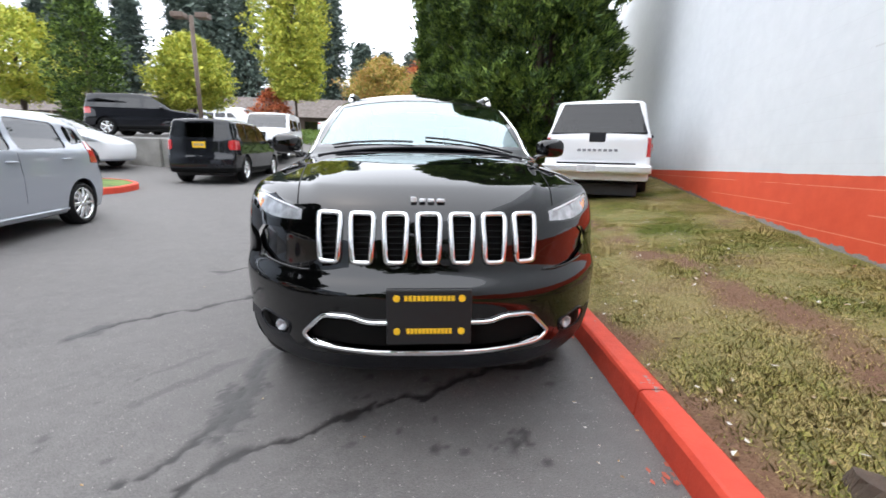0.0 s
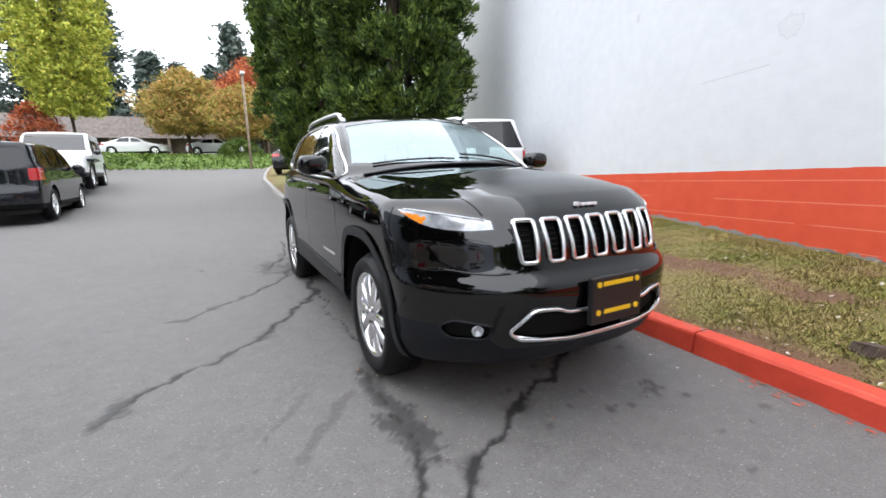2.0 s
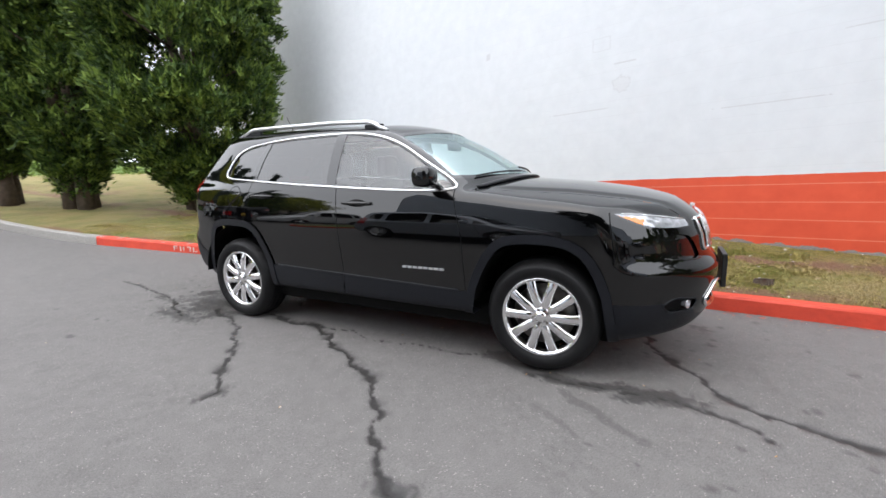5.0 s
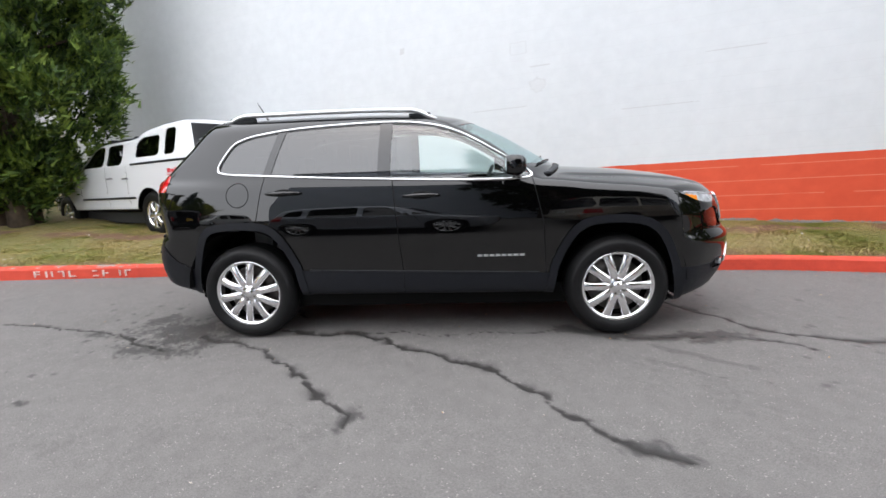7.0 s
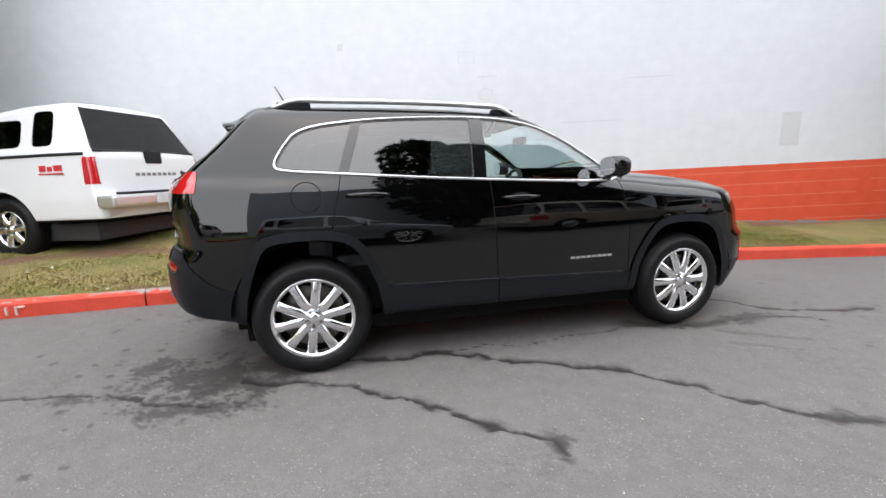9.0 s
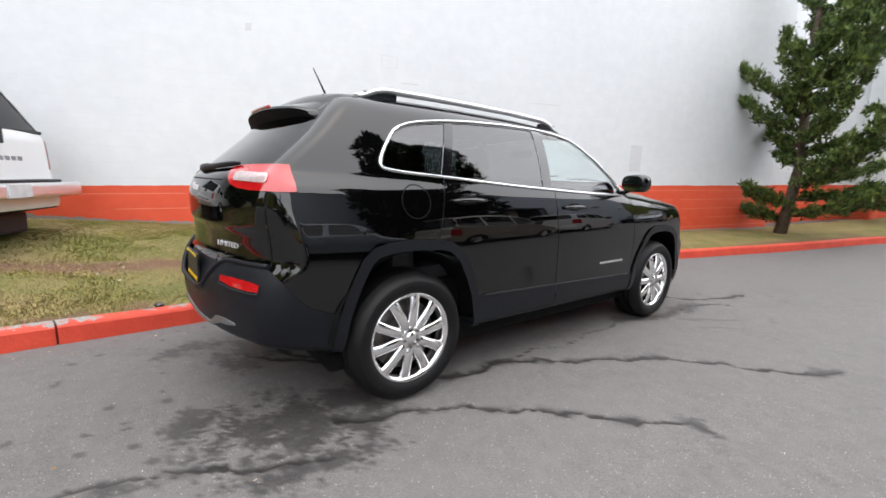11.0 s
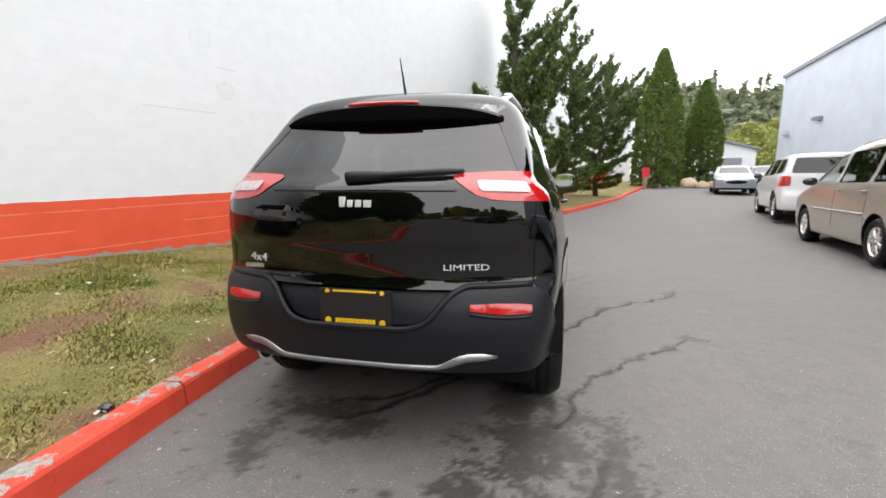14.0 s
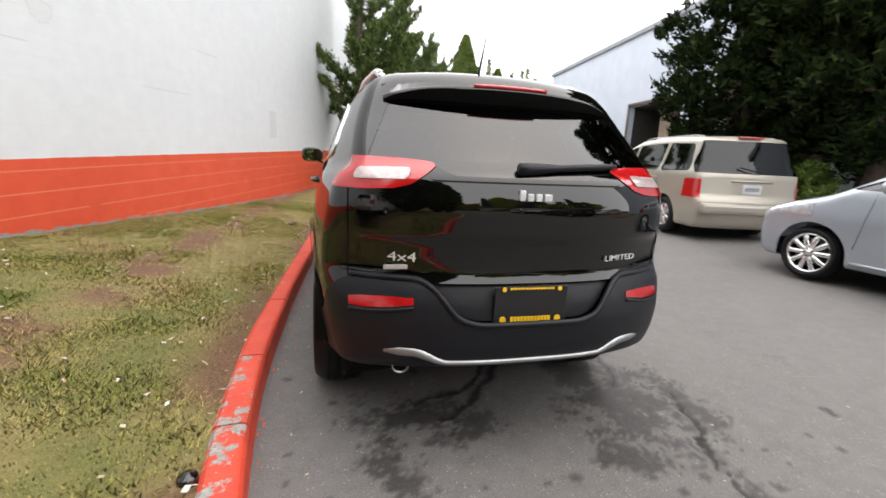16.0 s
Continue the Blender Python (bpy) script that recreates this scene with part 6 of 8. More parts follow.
HATCH = dict(w=.845, front=-2.02, rear=1.98, belt=1.0, tumble=.34, cell=.038, low=.26, low_mat=PAINT_SILVER, bow=.10, mid=.3, rear_z=.95, rear_top=1.5, rear_lean=.38,
             top=[(-2.3, .62), (-1.95, .76), (-1.6, .90), (-1.25, 1.0), (-.55, 1.38), (-.1, 1.49), (.5, 1.53), (1.3, 1.49), (1.75, 1.42), (2.1, 1.35)],
             windows=[[(-1.0, 1.03), (-.70, 1.03), (-.70, 1.17)], [(-.62, 1.03), (.12, 1.03), (.12, 1.40), (-.28, 1.36)], [(.22, 1.03), (1.10, 1.06), (1.05, 1.38), (.22, 1.41)], [(1.2, 1.10), (1.55, 1.14), (1.45, 1.32), (1.18, 1.36)]],
             axles=(-1.25, 1.25), tyre=.30, spokes=10, rimr=.73, screen=(-1.3, -.2, .66, .55, 1.03, 1.42), back=(1.3, .62, .5, 1.05, 1.38),
             lamps=[(-1, .40, .9, .72, .86, LENS_CLEAR), (1, .55, .9, .85, 1.15, LENS_RED)], mirror=(-.62, 1.08), mirror_paint=True, handles=((.05, .90), (1.0, .92)), seams=((.17, .17), (-.85, -.75)), glass=GLASS_TINT, strips=((.27, -.85, .9),), strip_mat=PAINT_SILVER)
hatch, _ = auto("hatchback", "silver blue compact hatchback with alloy wheels, parked across the lane", "car", HATCH, PAINT_SILVER, at(-5.38, 1.25, 6.5), ALLOY)

BOXY = dict(w=.88, front=-2.2, rear=2.2, belt=1.10, tumble=.24, cell=.06, low=.40, low_mat=DARK, bow=.04, mid=.3, rear_z=1.1, rear_top=1.65, rear_lean=.22, edge=.07, clear=.28,
            top=[(-2.5, .8), (-2.1, .97), (-1.1, 1.06), (-.95, 1.12), (-.45, 1.55), (-.1, 1.64), (.6, 1.66), (1.8, 1.64), (2.3, 1.60)],
            windows=[[(-.72, 1.14), (.02, 1.14), (.02, 1.54), (-.40, 1.52)], [(.12, 1.14), (.95, 1.14), (.95, 1.54), (.12, 1.54)], [(1.05, 1.16), (1.85, 1.18), (1.72, 1.50), (1.05, 1.53)]],
            axles=(-1.32, 1.32), tyre=.35, spokes=5, screen=(-1.05, -.3, .70, .60, 1.14, 1.56), back=(1.6, .70, .60, 1.16, 1.52),
            lamps=[(1, .68, .92, .86, 1.10, LENS_RED), (-1, .5, .8, .72, .9, LENS_CLEAR)], mirror=(-.7, 1.14), plate=(1, .98, YELLOW), glass=GLASS_DARK)
auto("compact_suv", "small boxy black sport utility vehicle with a yellow plate", "car", BOXY, PAINT_DARK, at(-5.5, 9.8, 182))

TRAIL = dict(BOXY, w=.90, front=-2.05, rear=2.1, belt=1.12, tumble=.15, edge=.05, low=.52, clear=.38, fplan=.1,
             top=[(-2.4, .9), (-1.95, 1.06), (-1.0, 1.12), (-.85, 1.16), (-.55, 1.70), (-.3, 1.80), (.6, 1.82), (1.9, 1.80), (2.3, 1.78)], tyre=.40, axles=(-1.2, 1.25),
             lamps=[(-1, .50, .72, .80, .99, LENS_CLEAR), (1, .75, .92, .85, 1.1, LENS_RED)], screen=(-1.0, -.35, .74, .70, 1.2, 1.72), low_mat=CLADDING)
TRAIL.pop("plate")
trail, trail_fn = auto("off_road_vehicle", "white boxy off-road vehicle with black arches, facing down the lane", "car", TRAIL, PAINT_WHITE, at(-5.75, 14.6, 3))
for k in range(7):
    box_part("grille_slot", (-.27 + .085 * k - .022, -2.06, .74), (-.27 + .085 * k + .022, -1.9, 1.0), DARK, trail, .01)
bm = bmesh.new()
add_box(bm, (-.82, -2.25, .48), (.82, -1.95, .66), .04)
part("front_bumper", bm, CLADDING, trail)
for s in (-1, 1):
    box_part("arch_flare", (s * .93 - .10, -1.72, .84), (s * .93 + .10, -.66, .92), CLADDING, trail, .03)
auto("large_suv", "dark grey large sport utility vehicle on the raised lot", "car", dict(BOXY, w=.93, front=-2.4, rear=2.4, top=[(-2.7, .8), (-2.3, 1.0), (-1.2, 1.12), (-1.0, 1.16), (-.3, 1.62), (.1, 1.72), (.8, 1.74), (1.9, 1.70), (2.5, 1.6)], axles=(-1.45, 1.45)), PAINT_DARK, at(-11.3, 16.5, 97, 1.63))
SEDAN = dict(w=.88, front=-2.35, rear=2.35, belt=.98, tumble=.42, cell=.07, low=.28, low_mat=DARK, bow=.10, mid=.2, rear_z=.9, rear_top=1.3, rear_lean=.3,
             top=[(-2.7, .62), (-2.2, .78), (-1.5, .90), (-1.05, .98), (-.35, 1.33), (.1, 1.42), (.7, 1.41), (1.35, 1.20), (1.7, 1.06), (2.2, 1.02), (2.6, .95)],
             windows=[[(-.70, 1.0), (.12, 1.0), (.12, 1.33), (-.22, 1.30)], [(.22, 1.0), (1.15, 1.02), (.85, 1.30), (.22, 1.34)]],
             axles=(-1.45, 1.45), tyre=.33, spokes=7, rimr=.68, screen=(-1.1, -.1, .68, .56, 1.0, 1.36), back=(.9, .62, .52, 1.06, 1.36),
             lamps=[(-1, .48, .85, .66, .78, LENS_CLEAR), (1, .45, .9, .78, .92, LENS_RED)], mirror=(-.65, 1.02), mirror_paint=True, glass=GLASS_DARK)
sedan, sedan_fn = auto("sedan", "silver low sedan with an oval dark grille, facing up the lane", "car", SEDAN, PAINT_SILVER, at(-10.5, -21.6, 164))
bm = bmesh.new()
bmesh.ops.create_uvsphere(bm, u_segments=20, v_segments=10, radius=1, matrix=Matrix.Translation((0, -2.30, .55)) @ Matrix.Diagonal((.45, .06, .12, 1)))
part("grille", bm, DARK, sedan, "", True)
auto("crossover", "white crossover parked ahead of the minivan", "car", dict(BOXY, low_mat=PAINT_WHITE, low=.3, edge=.1, tumble=.34, plate=(1, .7, PLATE_WHITE), glass=GLASS_DARK), PAINT_WHITE, at(-7.73, -9.78, -16))
auto("sedan", "dark sedan parked at the far end of the lane", "car", SEDAN, PAINT_DARK, at(-14.6, -27.5, 164))
auto("electric_hatchback", "white rounded hatchback nosing out of a bay", "car", dict(HATCH, w=.88), PAINT_WHITE, at(-10.3, 9.35, 98))
auto("sedan", "white sedan parked behind the grass bank", "car", SEDAN, PAINT_WHITE, at(-6.6, 39, 80, 2.75))
auto("sedan", "white sedan parked behind the grass bank", "car", SEDAN, PAINT_WHITE, at(-.9, 40, 85, 2.75))
auto("sedan", "dark sedan with a yellow plate under the conifers", "car", dict(SEDAN, plate=(1, .72, YELLOW)), PAINT_DARK, at(2.5, 19.3, 158, float(lawn_z(np.array([2.5]), np.array([18.6]))[0]) - .02))
auto("delivery_van", "white van parked by the low building", "van", dict(BOXY, top=[(-2.5, .9), (-2.2, 1.1), (-1.9, 1.3), (-1.5, 1.9), (-1.2, 2.05), (2.4, 2.05)], screen=(-2.2, -1.4, .75, .7, 1.3, 1.85)), PAINT_WHITE, at(-16.0, 36.5, 95, 2.6))
auto("pickup_truck", "white pickup parked on the raised lot", "pickup truck", dict(SEDAN, low=.3), PAINT_WHITE, at(-12.5, 21.0, 97, 1.83))


# ---- plants ----
def leaf_mat(name, stops, rough=0.6, patch=0.4, scale=1.1, spec=0.25):
    m, t, p = node_mat(name)
    isl = t.nodes.new("ShaderNodeNewGeometry").outputs["Random Per Island"]
    big = noise_tex(t, scale, 4)
    mixv = maths(t, 'ADD', maths(t, 'MULTIPLY', isl, 1 - patch), maths(t, 'MULTIPLY', big, patch))
    t.links.new(tint(t, stops, mixv), p.inputs["Base Color"])
    p.inputs["Roughness"].default_value = rough
    p.inputs["Specular IOR Level"].default_value = spec
    p.inputs["Subsurface Weight"].default_value = 0.0
    return m


FOL_DARK = leaf_mat("dark conifer foliage", [(0.3, (0.013, 0.028, 0.007)), (0.48, (0.045, 0.085, 0.015)), (0.64, (0.165, 0.235, 0.040))], .6, .68, 2.4)
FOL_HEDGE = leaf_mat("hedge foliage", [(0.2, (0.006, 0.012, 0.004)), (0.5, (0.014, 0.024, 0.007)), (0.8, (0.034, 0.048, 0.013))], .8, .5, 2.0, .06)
FOL_PINE = leaf_mat("pine foliage", [(0.3, (0.026, 0.045, 0.013)), (0.5, (0.066, 0.105, 0.025)), (0.7, (0.15, 0.21, 0.047))], .6, .55, 2.6)
FOL_YEL = leaf_mat("yellow green leaves", [(0.2, (0.20, 0.25, 0.030)), (0.5, (0.37, 0.41, 0.055)), (0.8, (0.55, 0.50, 0.08))])
FOL_ORA = leaf_mat("orange autumn leaves", [(0.25, (0.20, 0.21, 0.045)), (0.5, (0.40, 0.31, 0.07)), (0.78, (0.50, 0.25, 0.10))])
FOL_RED = leaf_mat("red autumn leaves", [(0.2, (0.25, 0.05, 0.02)), (0.5, (0.48, 0.12, 0.05)), (0.8, (0.55, 0.22, 0.08))])
# paler and bluer than near conifers: aerial haze painted into the colour
FOL_FAR = leaf_mat("evergreen foliage paled for haze", [(0.2, (0.045, 0.070, 0.060)), (0.5, (0.085, 0.115, 0.095)), (0.8, (0.14, 0.175, 0.14))])
# distance haze is mixed into these leaf colours
FOL_HILL = leaf_mat("hillside woods paled for haze", [(0.25, (0.13, 0.155, 0.110)), (0.5, (0.175, 0.20, 0.125)), (0.75, (0.23, 0.25, 0.12))], .8, .7, .03)
FOL_BANK = leaf_mat("yellow green bank foliage", [(0.2, (0.17, 0.20, 0.055)), (0.5, (0.26, 0.28, 0.075)), (0.8, (0.34, 0.35, 0.11))])
FOL_COL = leaf_mat("clipped conifer foliage", [(0.2, (0.046, 0.080, 0.014)), (0.5, (0.095, 0.145, 0.026)), (0.8, (0.16, 0.22, 0.042))])
BARK = plain("bark", (0.085, 0.062, 0.045), 0.9, vary=0.35, scale=12, bumpy=0.8)
rng = np.random.default_rng(5)


def tri_soup(name, V, mat, parent, label=""):
    """Loose triangles from an (n, 3, 3) array."""
    n = len(V)
    me = bpy.data.meshes.new(name)
    me.vertices.add(3 * n)
    me.vertices.foreach_set("co", V.astype(np.float32).ravel())
    me.loops.add(3 * n)
    me.loops.foreach_set("vertex_index", np.arange(3 * n, dtype=np.int32))
    me.polygons.add(n)
    me.polygons.foreach_set("loop_start", np.arange(0, 3 * n, 3, dtype=np.int32))
    me.update(calc_edges=True)
    me.materials.append(mat)
    ob = new(name, me)
    ob.parent = parent
    return tagged(ob, label)


def sprays(C, size, aim=None, spread=1.0, slim=.55):
    """One slim triangle at each centre, pointing roughly along aim."""
    n = len(C)
    d = rng.normal(size=(n, 3)) * spread
    if aim is not None:
        d = d + aim
    d /= np.linalg.norm(d, axis=1, keepdims=True)
    s = np.cross(d, rng.normal(size=(n, 3)))
    s /= np.linalg.norm(s, axis=1, keepdims=True)
    L = (size * rng.uniform(.6, 1.35, n))[:, None]
    return np.stack([C - s * L * slim * .5 - d * L * .3, C + s * L * slim * .5 - d * L * .3, C + d * L * .75], 1)


def clumped_crown(height, z0, prof, clumps, per, csize, leaf, droop=0.0, lumps=.16, solid=.5, spread=.8):
    """Leaf clumps over a crown whose radius follows prof(0..1)."""
    q = rng.beta(1.0, 1.12, clumps)
    a = rng.uniform(0, 2 * math.pi, clumps)
    base = np.array([prof(v) for v in q])
    lum = 1 + lumps * np.sin(a * 3 + q * 9) + lumps * rng.normal(size=clumps) * .7
    r = base * lum * (1 - (1 - solid) * rng.uniform(0, 1, clumps) ** 2.2)
    C = np.stack([r * np.cos(a), r * np.sin(a), z0 + q * (height - z0)], 1)
    out = np.stack([np.cos(a), np.sin(a), np.full(clumps, .45 - droop)], 1)
    K = np.repeat(C, per, 0) + rng.normal(size=(clumps * per, 3)) * np.array([csize, csize, csize * .62])
    return sprays(K, leaf, np.repeat(out, per, 0) * 1.2, spread)


def tufted_crown(height, z0, prof, tufts, per, size, leaf, rise=.55, lumps=.12, inner=.38, spread=.55, slim=.46, bunch=.34, share=15):
    """Tufts of short sprays that stand out and up from a lumpy crown."""
    bunches = max(8, tufts // share)
    qb, ab = rng.uniform(0, 1, bunches), rng.uniform(0, 2 * math.pi, bunches)
    rb = np.array([prof(v) for v in qb]) * (1 - lumps * rng.uniform(0, 1, bunches) ** 1.5)
    B = np.stack([rb * np.cos(ab), rb * np.sin(ab), z0 + qb * (height - z0)], 1)
    own = rng.integers(0, bunches, tufts)
    a = ab[own]
    deep = rng.uniform(0, 1, tufts) < inner
    # tufts stand on the outer and upper half of their bunch; the rest fill the inside
    U = rng.normal(size=(tufts, 3)) + np.stack([np.cos(a), np.sin(a), np.full(tufts, .75)], 1) * 1.1
    U /= np.linalg.norm(U, axis=1, keepdims=True)
    C = B[own] + U * (bunch * rng.uniform(.75, 1.1, tufts))[:, None] - np.stack([np.cos(a), np.sin(a), a * 0], 1) * bunch * .9
    C[deep, :2] *= rng.uniform(.45, .85, (int(deep.sum()), 1))
    D = U * .8 + np.stack([np.cos(a) * .5, np.sin(a) * .5, np.full(tufts, rise)], 1) + rng.normal(size=(tufts, 3)) * .25
    D /= np.linalg.norm(D, axis=1, keepdims=True)
    n = tufts * per
    K = np.repeat(C, per, 0) + np.repeat(D, per, 0) * (rng.uniform(-.3, 1.0, n) * size)[:, None] + rng.normal(size=(n, 3)) * size * .33
    return sprays(K, leaf, np.repeat(D, per, 0), spread, slim)


def trunk_geo(pts, rads, sides=9):
    return tube_geo(pts, rads, sides)


def conifer(name, label, x, y, z, height, prof, z0, clumps, per, csize, leaf, mat, trunk_r=.16, stems=1, turn=0.0, **kw):
    tree = thing(name, label, "tree", Matrix.Translation((x, y, z)) @ Matrix.Rotation(turn, 4, 'Z'), kw.pop("group", ""))
    for k in range(stems):
        a = 2.1 * k + .4
        o = 0 if stems == 1 else .22
        pts = [(o * math.cos(a) * (1 + .4 * q), o * math.sin(a) * (1 + .4 * q), -.15 + height * .9 * q) for q in np.linspace(0, 1, 9)]
        mesh_object("trunk", *trunk_geo(pts, [trunk_r * (1.25 if i == 0 else 1) * (1 - .085 * i) for i in range(9)]), BARK, tree)
    for k in range(16 if clumps > 3000 else 0):
        a, q = k * 2.4, .12 + .05 * k
        zz = z0 + (height - z0) * q * .9
        r = prof(q) * .75
        tube("limb", [(0, 0, zz - .3), (r * .5 * math.cos(a), r * .5 * math.sin(a), zz), (r * math.cos(a), r * math.sin(a), zz + .25)], [.05, .03, .012], BARK, tree, 5)
    make = tufted_crown if kw.pop("tufted", False) else clumped_crown
    tri_soup("crown", make(height, z0, prof, clumps, per, csize, leaf, **kw), mat, tree)
    return tree


def lawn_at(x, y):
    return float(lawn_z(np.array([x]), np.array([y]))[0])


def column(w):
    return lambda q: w * (min(1, .22 + q * 4.6) if q < .17 else (1 - .12 * (q - .17)) if q < .72 else max(.05, (1 - .0704) * (1 - ((q - .72) / .28) ** 1.6)))


for (tx, ty, h, w, z0) in ((3.29, 7.9, 9.0, 2.12, .45), (1.95, 10.4, 9.4, 1.55, .5), (1.3, 12.6, 9.2, 1.35, .7)):
    conifer("conifer", "tall dense dark green conifer on the lawn by the wall", tx, ty, lawn_at(tx, ty), h, column(w), z0, 7200, 22, .15, .135, FOL_DARK, .15, 3, ty, group="conifers by the wall", lumps=.30, slim=.34, bunch=.42, share=30, inner=.36, rise=.8, spread=.42, tufted=True)

# windswept small pines in front of the far wall
def small_pine(x, y, h, seed, lean, wide):
    """Long boughs that sweep out and up, thick with tufts, the trunk half hidden."""
    tree = thing("pine", "windswept small pine with upswept tufted boughs beside the wall", "tree", Matrix.Translation((x, y, lawn_at(x, y))), "pines by the wall")
    r0 = random.Random(seed)
    stem = [(lean[0] * q * q + .12 * math.sin(q * 7 + seed), lean[1] * q * q, -.1 + h * q) for q in np.linspace(0, 1, 10)]
    mesh_object("trunk", *tube_geo(stem, [.13 * (1 - .09 * i) for i in range(10)], 8), BARK, tree)
    cen, aim = [], []
    n = 52
    for k in range(n):
        if k % 3 == 2 and k < 42:
            continue
        q = .06 + .92 * min(1, k / 45) ** 1.05
        a = k * 2.399 + r0.uniform(-.5, .5)
        ln = wide * ((1 - q) ** .62 + .16) * r0.uniform(.4, 1.4) * (.8 if q < .12 else 1)
        i = q * 9
        j = min(8, int(i))
        b = Vector(stem[j]).lerp(Vector(stem[j + 1]), i - j)
        up = .10 + .75 * q + r0.uniform(-.05, .25)
        if k >= 46:
            # leaders that sweep far out on the lee side
            q = .32 + .09 * (k - 46)
            a = math.atan2(lean[1], lean[0]) + r0.uniform(-.8, .8)
            ln, up = wide * r0.uniform(1.15, 1.45) * (1.1 - .5 * q), .75
            i = q * 9
            j = int(i)
            b = Vector(stem[j]).lerp(Vector(stem[j + 1]), i - j)
        pts = [b + Vector((math.cos(a) * ln * u + lean[0] * .2 * u, math.sin(a) * ln * u + lean[1] * .2 * u, ln * (up * u * u + .05 * u))) for u in (0, .3, .6, .8, 1.0)]
        tube("bough", pts, [.034, .026, .018, .012, .006], BARK, tree, 5)
        d = (pts[4] - pts[2]).normalized()
        m = max(6, int(ln / .065))
        for u in np.linspace(.18, 1.04, m):
            f = u / .25
            w = min(3, int(u * 4 / 1.0))
            p = pts[w].lerp(pts[w + 1], min(1.1, (u - (0, .3, .6, .8)[w]) / (.3, .3, .2, .2)[w]))
            side = .044 + .078 * math.sin(math.pi * min(1, u)) * min(1.2, ln)
            for _ in range(4):
                o = Vector((r0.gauss(0, 1), r0.gauss(0, 1), r0.gauss(0, .28))) * side
                cen.append(tuple(p + o + Vector((0, 0, .03))))
                aim.append(tuple(d * .6 + Vector((0, 0, .8)) + o * 2.5))
    C, A = np.array(cen), np.array(aim)
    m = 20
    D = np.repeat(A / np.linalg.norm(A, axis=1, keepdims=True), m, 0)
    K = np.repeat(C, m, 0) + D * rng.uniform(-.3, 1, len(C) * m)[:, None] * .10 + rng.normal(size=(len(C) * m, 3)) * .035
    tri_soup("needles", sprays(K, .095, D, .45, .40), FOL_PINE, tree)


small_pine(.15, -9.2, 6.3, 3, (-.35, .1), 1.38)
small_pine(-1.63, -14.1, 6.2, 8, (-.35, -.1), 1.4)
small_pine(-3.4, -17.9, 6.0, 13, (-.45, -.1), 1.42)

# pair of clipped columnar conifers at the end of the lane
for (tx, ty, h, w) in ((-8.5, -28.6, 8.9, 1.66), (-12.15, -31.5, 7.3, 1.42)):
    zz = float(road_z(np.float64(tx), np.float64(ty)))
    conifer("columnar_conifer", "clipped columnar conifer at the end of the lane", tx, ty, zz, h, lambda q, w=w: w * (.92 if q < .42 else .86 * (1 - ((q - .42) / .58) ** 1.35) + .08), .05, 5200, 11, .09, .14, FOL_COL, .14, 1, ty, lumps=.03, inner=.2, rise=1.0, bunch=.12, share=2, tufted=True, group="columnar conifers")

# tall conifer hedge across the lane
for k, (tx, ty, h, w) in enumerate(((-9.95, -6.3, 11.6, 2.25), (-9.9, -4.2, 12, 1.9), (-9.4, -2.2, 12.2, 2.2), (-12.6, -7.0, 11, 1.8), (-11.4, -3.6, 11.6, 2.0))):
    zz = float(road_z(np.float64(tx), np.float64(ty)))
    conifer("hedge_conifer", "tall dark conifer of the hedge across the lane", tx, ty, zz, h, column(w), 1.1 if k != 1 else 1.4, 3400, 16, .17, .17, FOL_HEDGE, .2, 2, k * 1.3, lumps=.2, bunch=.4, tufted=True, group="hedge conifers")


# low shrub under the hedge
conifer("shrub", "low bright green shrub under the hedge", -8.9, -3.3, float(road_z(np.float64(-8.9), np.float64(-3.3))), 1.15, lambda q: .75 * max(.1, math.sin(math.pi * min(1, .25 + q * .75)) ** .6), .05, 700, 14, .1, .09, FOL_COL, .03, 1, 0, tufted=True, bunch=.15, share=6)


conifer("shrub", "clipped round green shrub on the grass bank", .5, 31.3, 2.35, 1.1, lambda q: 1.5 * max(.1, math.cos(q * math.pi / 2) ** .6), .02, 500, 12, .12, .13, FOL_COL, .04, 1, 0, tufted=True, bunch=.14, share=4)


def broadleaf(name, label, x, y, z, h, w, mat, z0, shape=1.0, n=420, per=24, leaf=.16, group=""):
    tree = thing(name, label, "tree", Matrix.Translation((x, y, z)), group)
    pts = [(.05 * math.sin(i), .05 * math.cos(i * 1.7), -.1 + h * .75 * i / 7) for i in range(8)]
    mesh_object("trunk", *tube_geo(pts, [w * .07 * (1 - .1 * i) for i in range(8)], 8), BARK, tree)
    for k in range(14):
        a, q = k * 2.4, .05 + k / 16
        zz = z0 + (h - z0) * q * .8
        r = w * (math.sin(math.pi * min(1, .18 + q * .8)) ** .7) * .7
        tube("limb", [(0, 0, zz * .85), (r * .5 * math.cos(a), r * .5 * math.sin(a), zz + .3), (r * math.cos(a), r * math.sin(a), zz + .9)], [.06, .035, .012], BARK, tree, 5)
    prof = lambda q: w * max(.08, (math.sin(math.pi * min(1, (.16 + q * .84) ** shape)) ** .75))
    tri_soup("crown", clumped_crown(h, z0, prof, int(n * 2.6), per, w * .09, leaf * .95, lumps=.2, solid=.4, spread=1.6), mat, tree)
    return tree


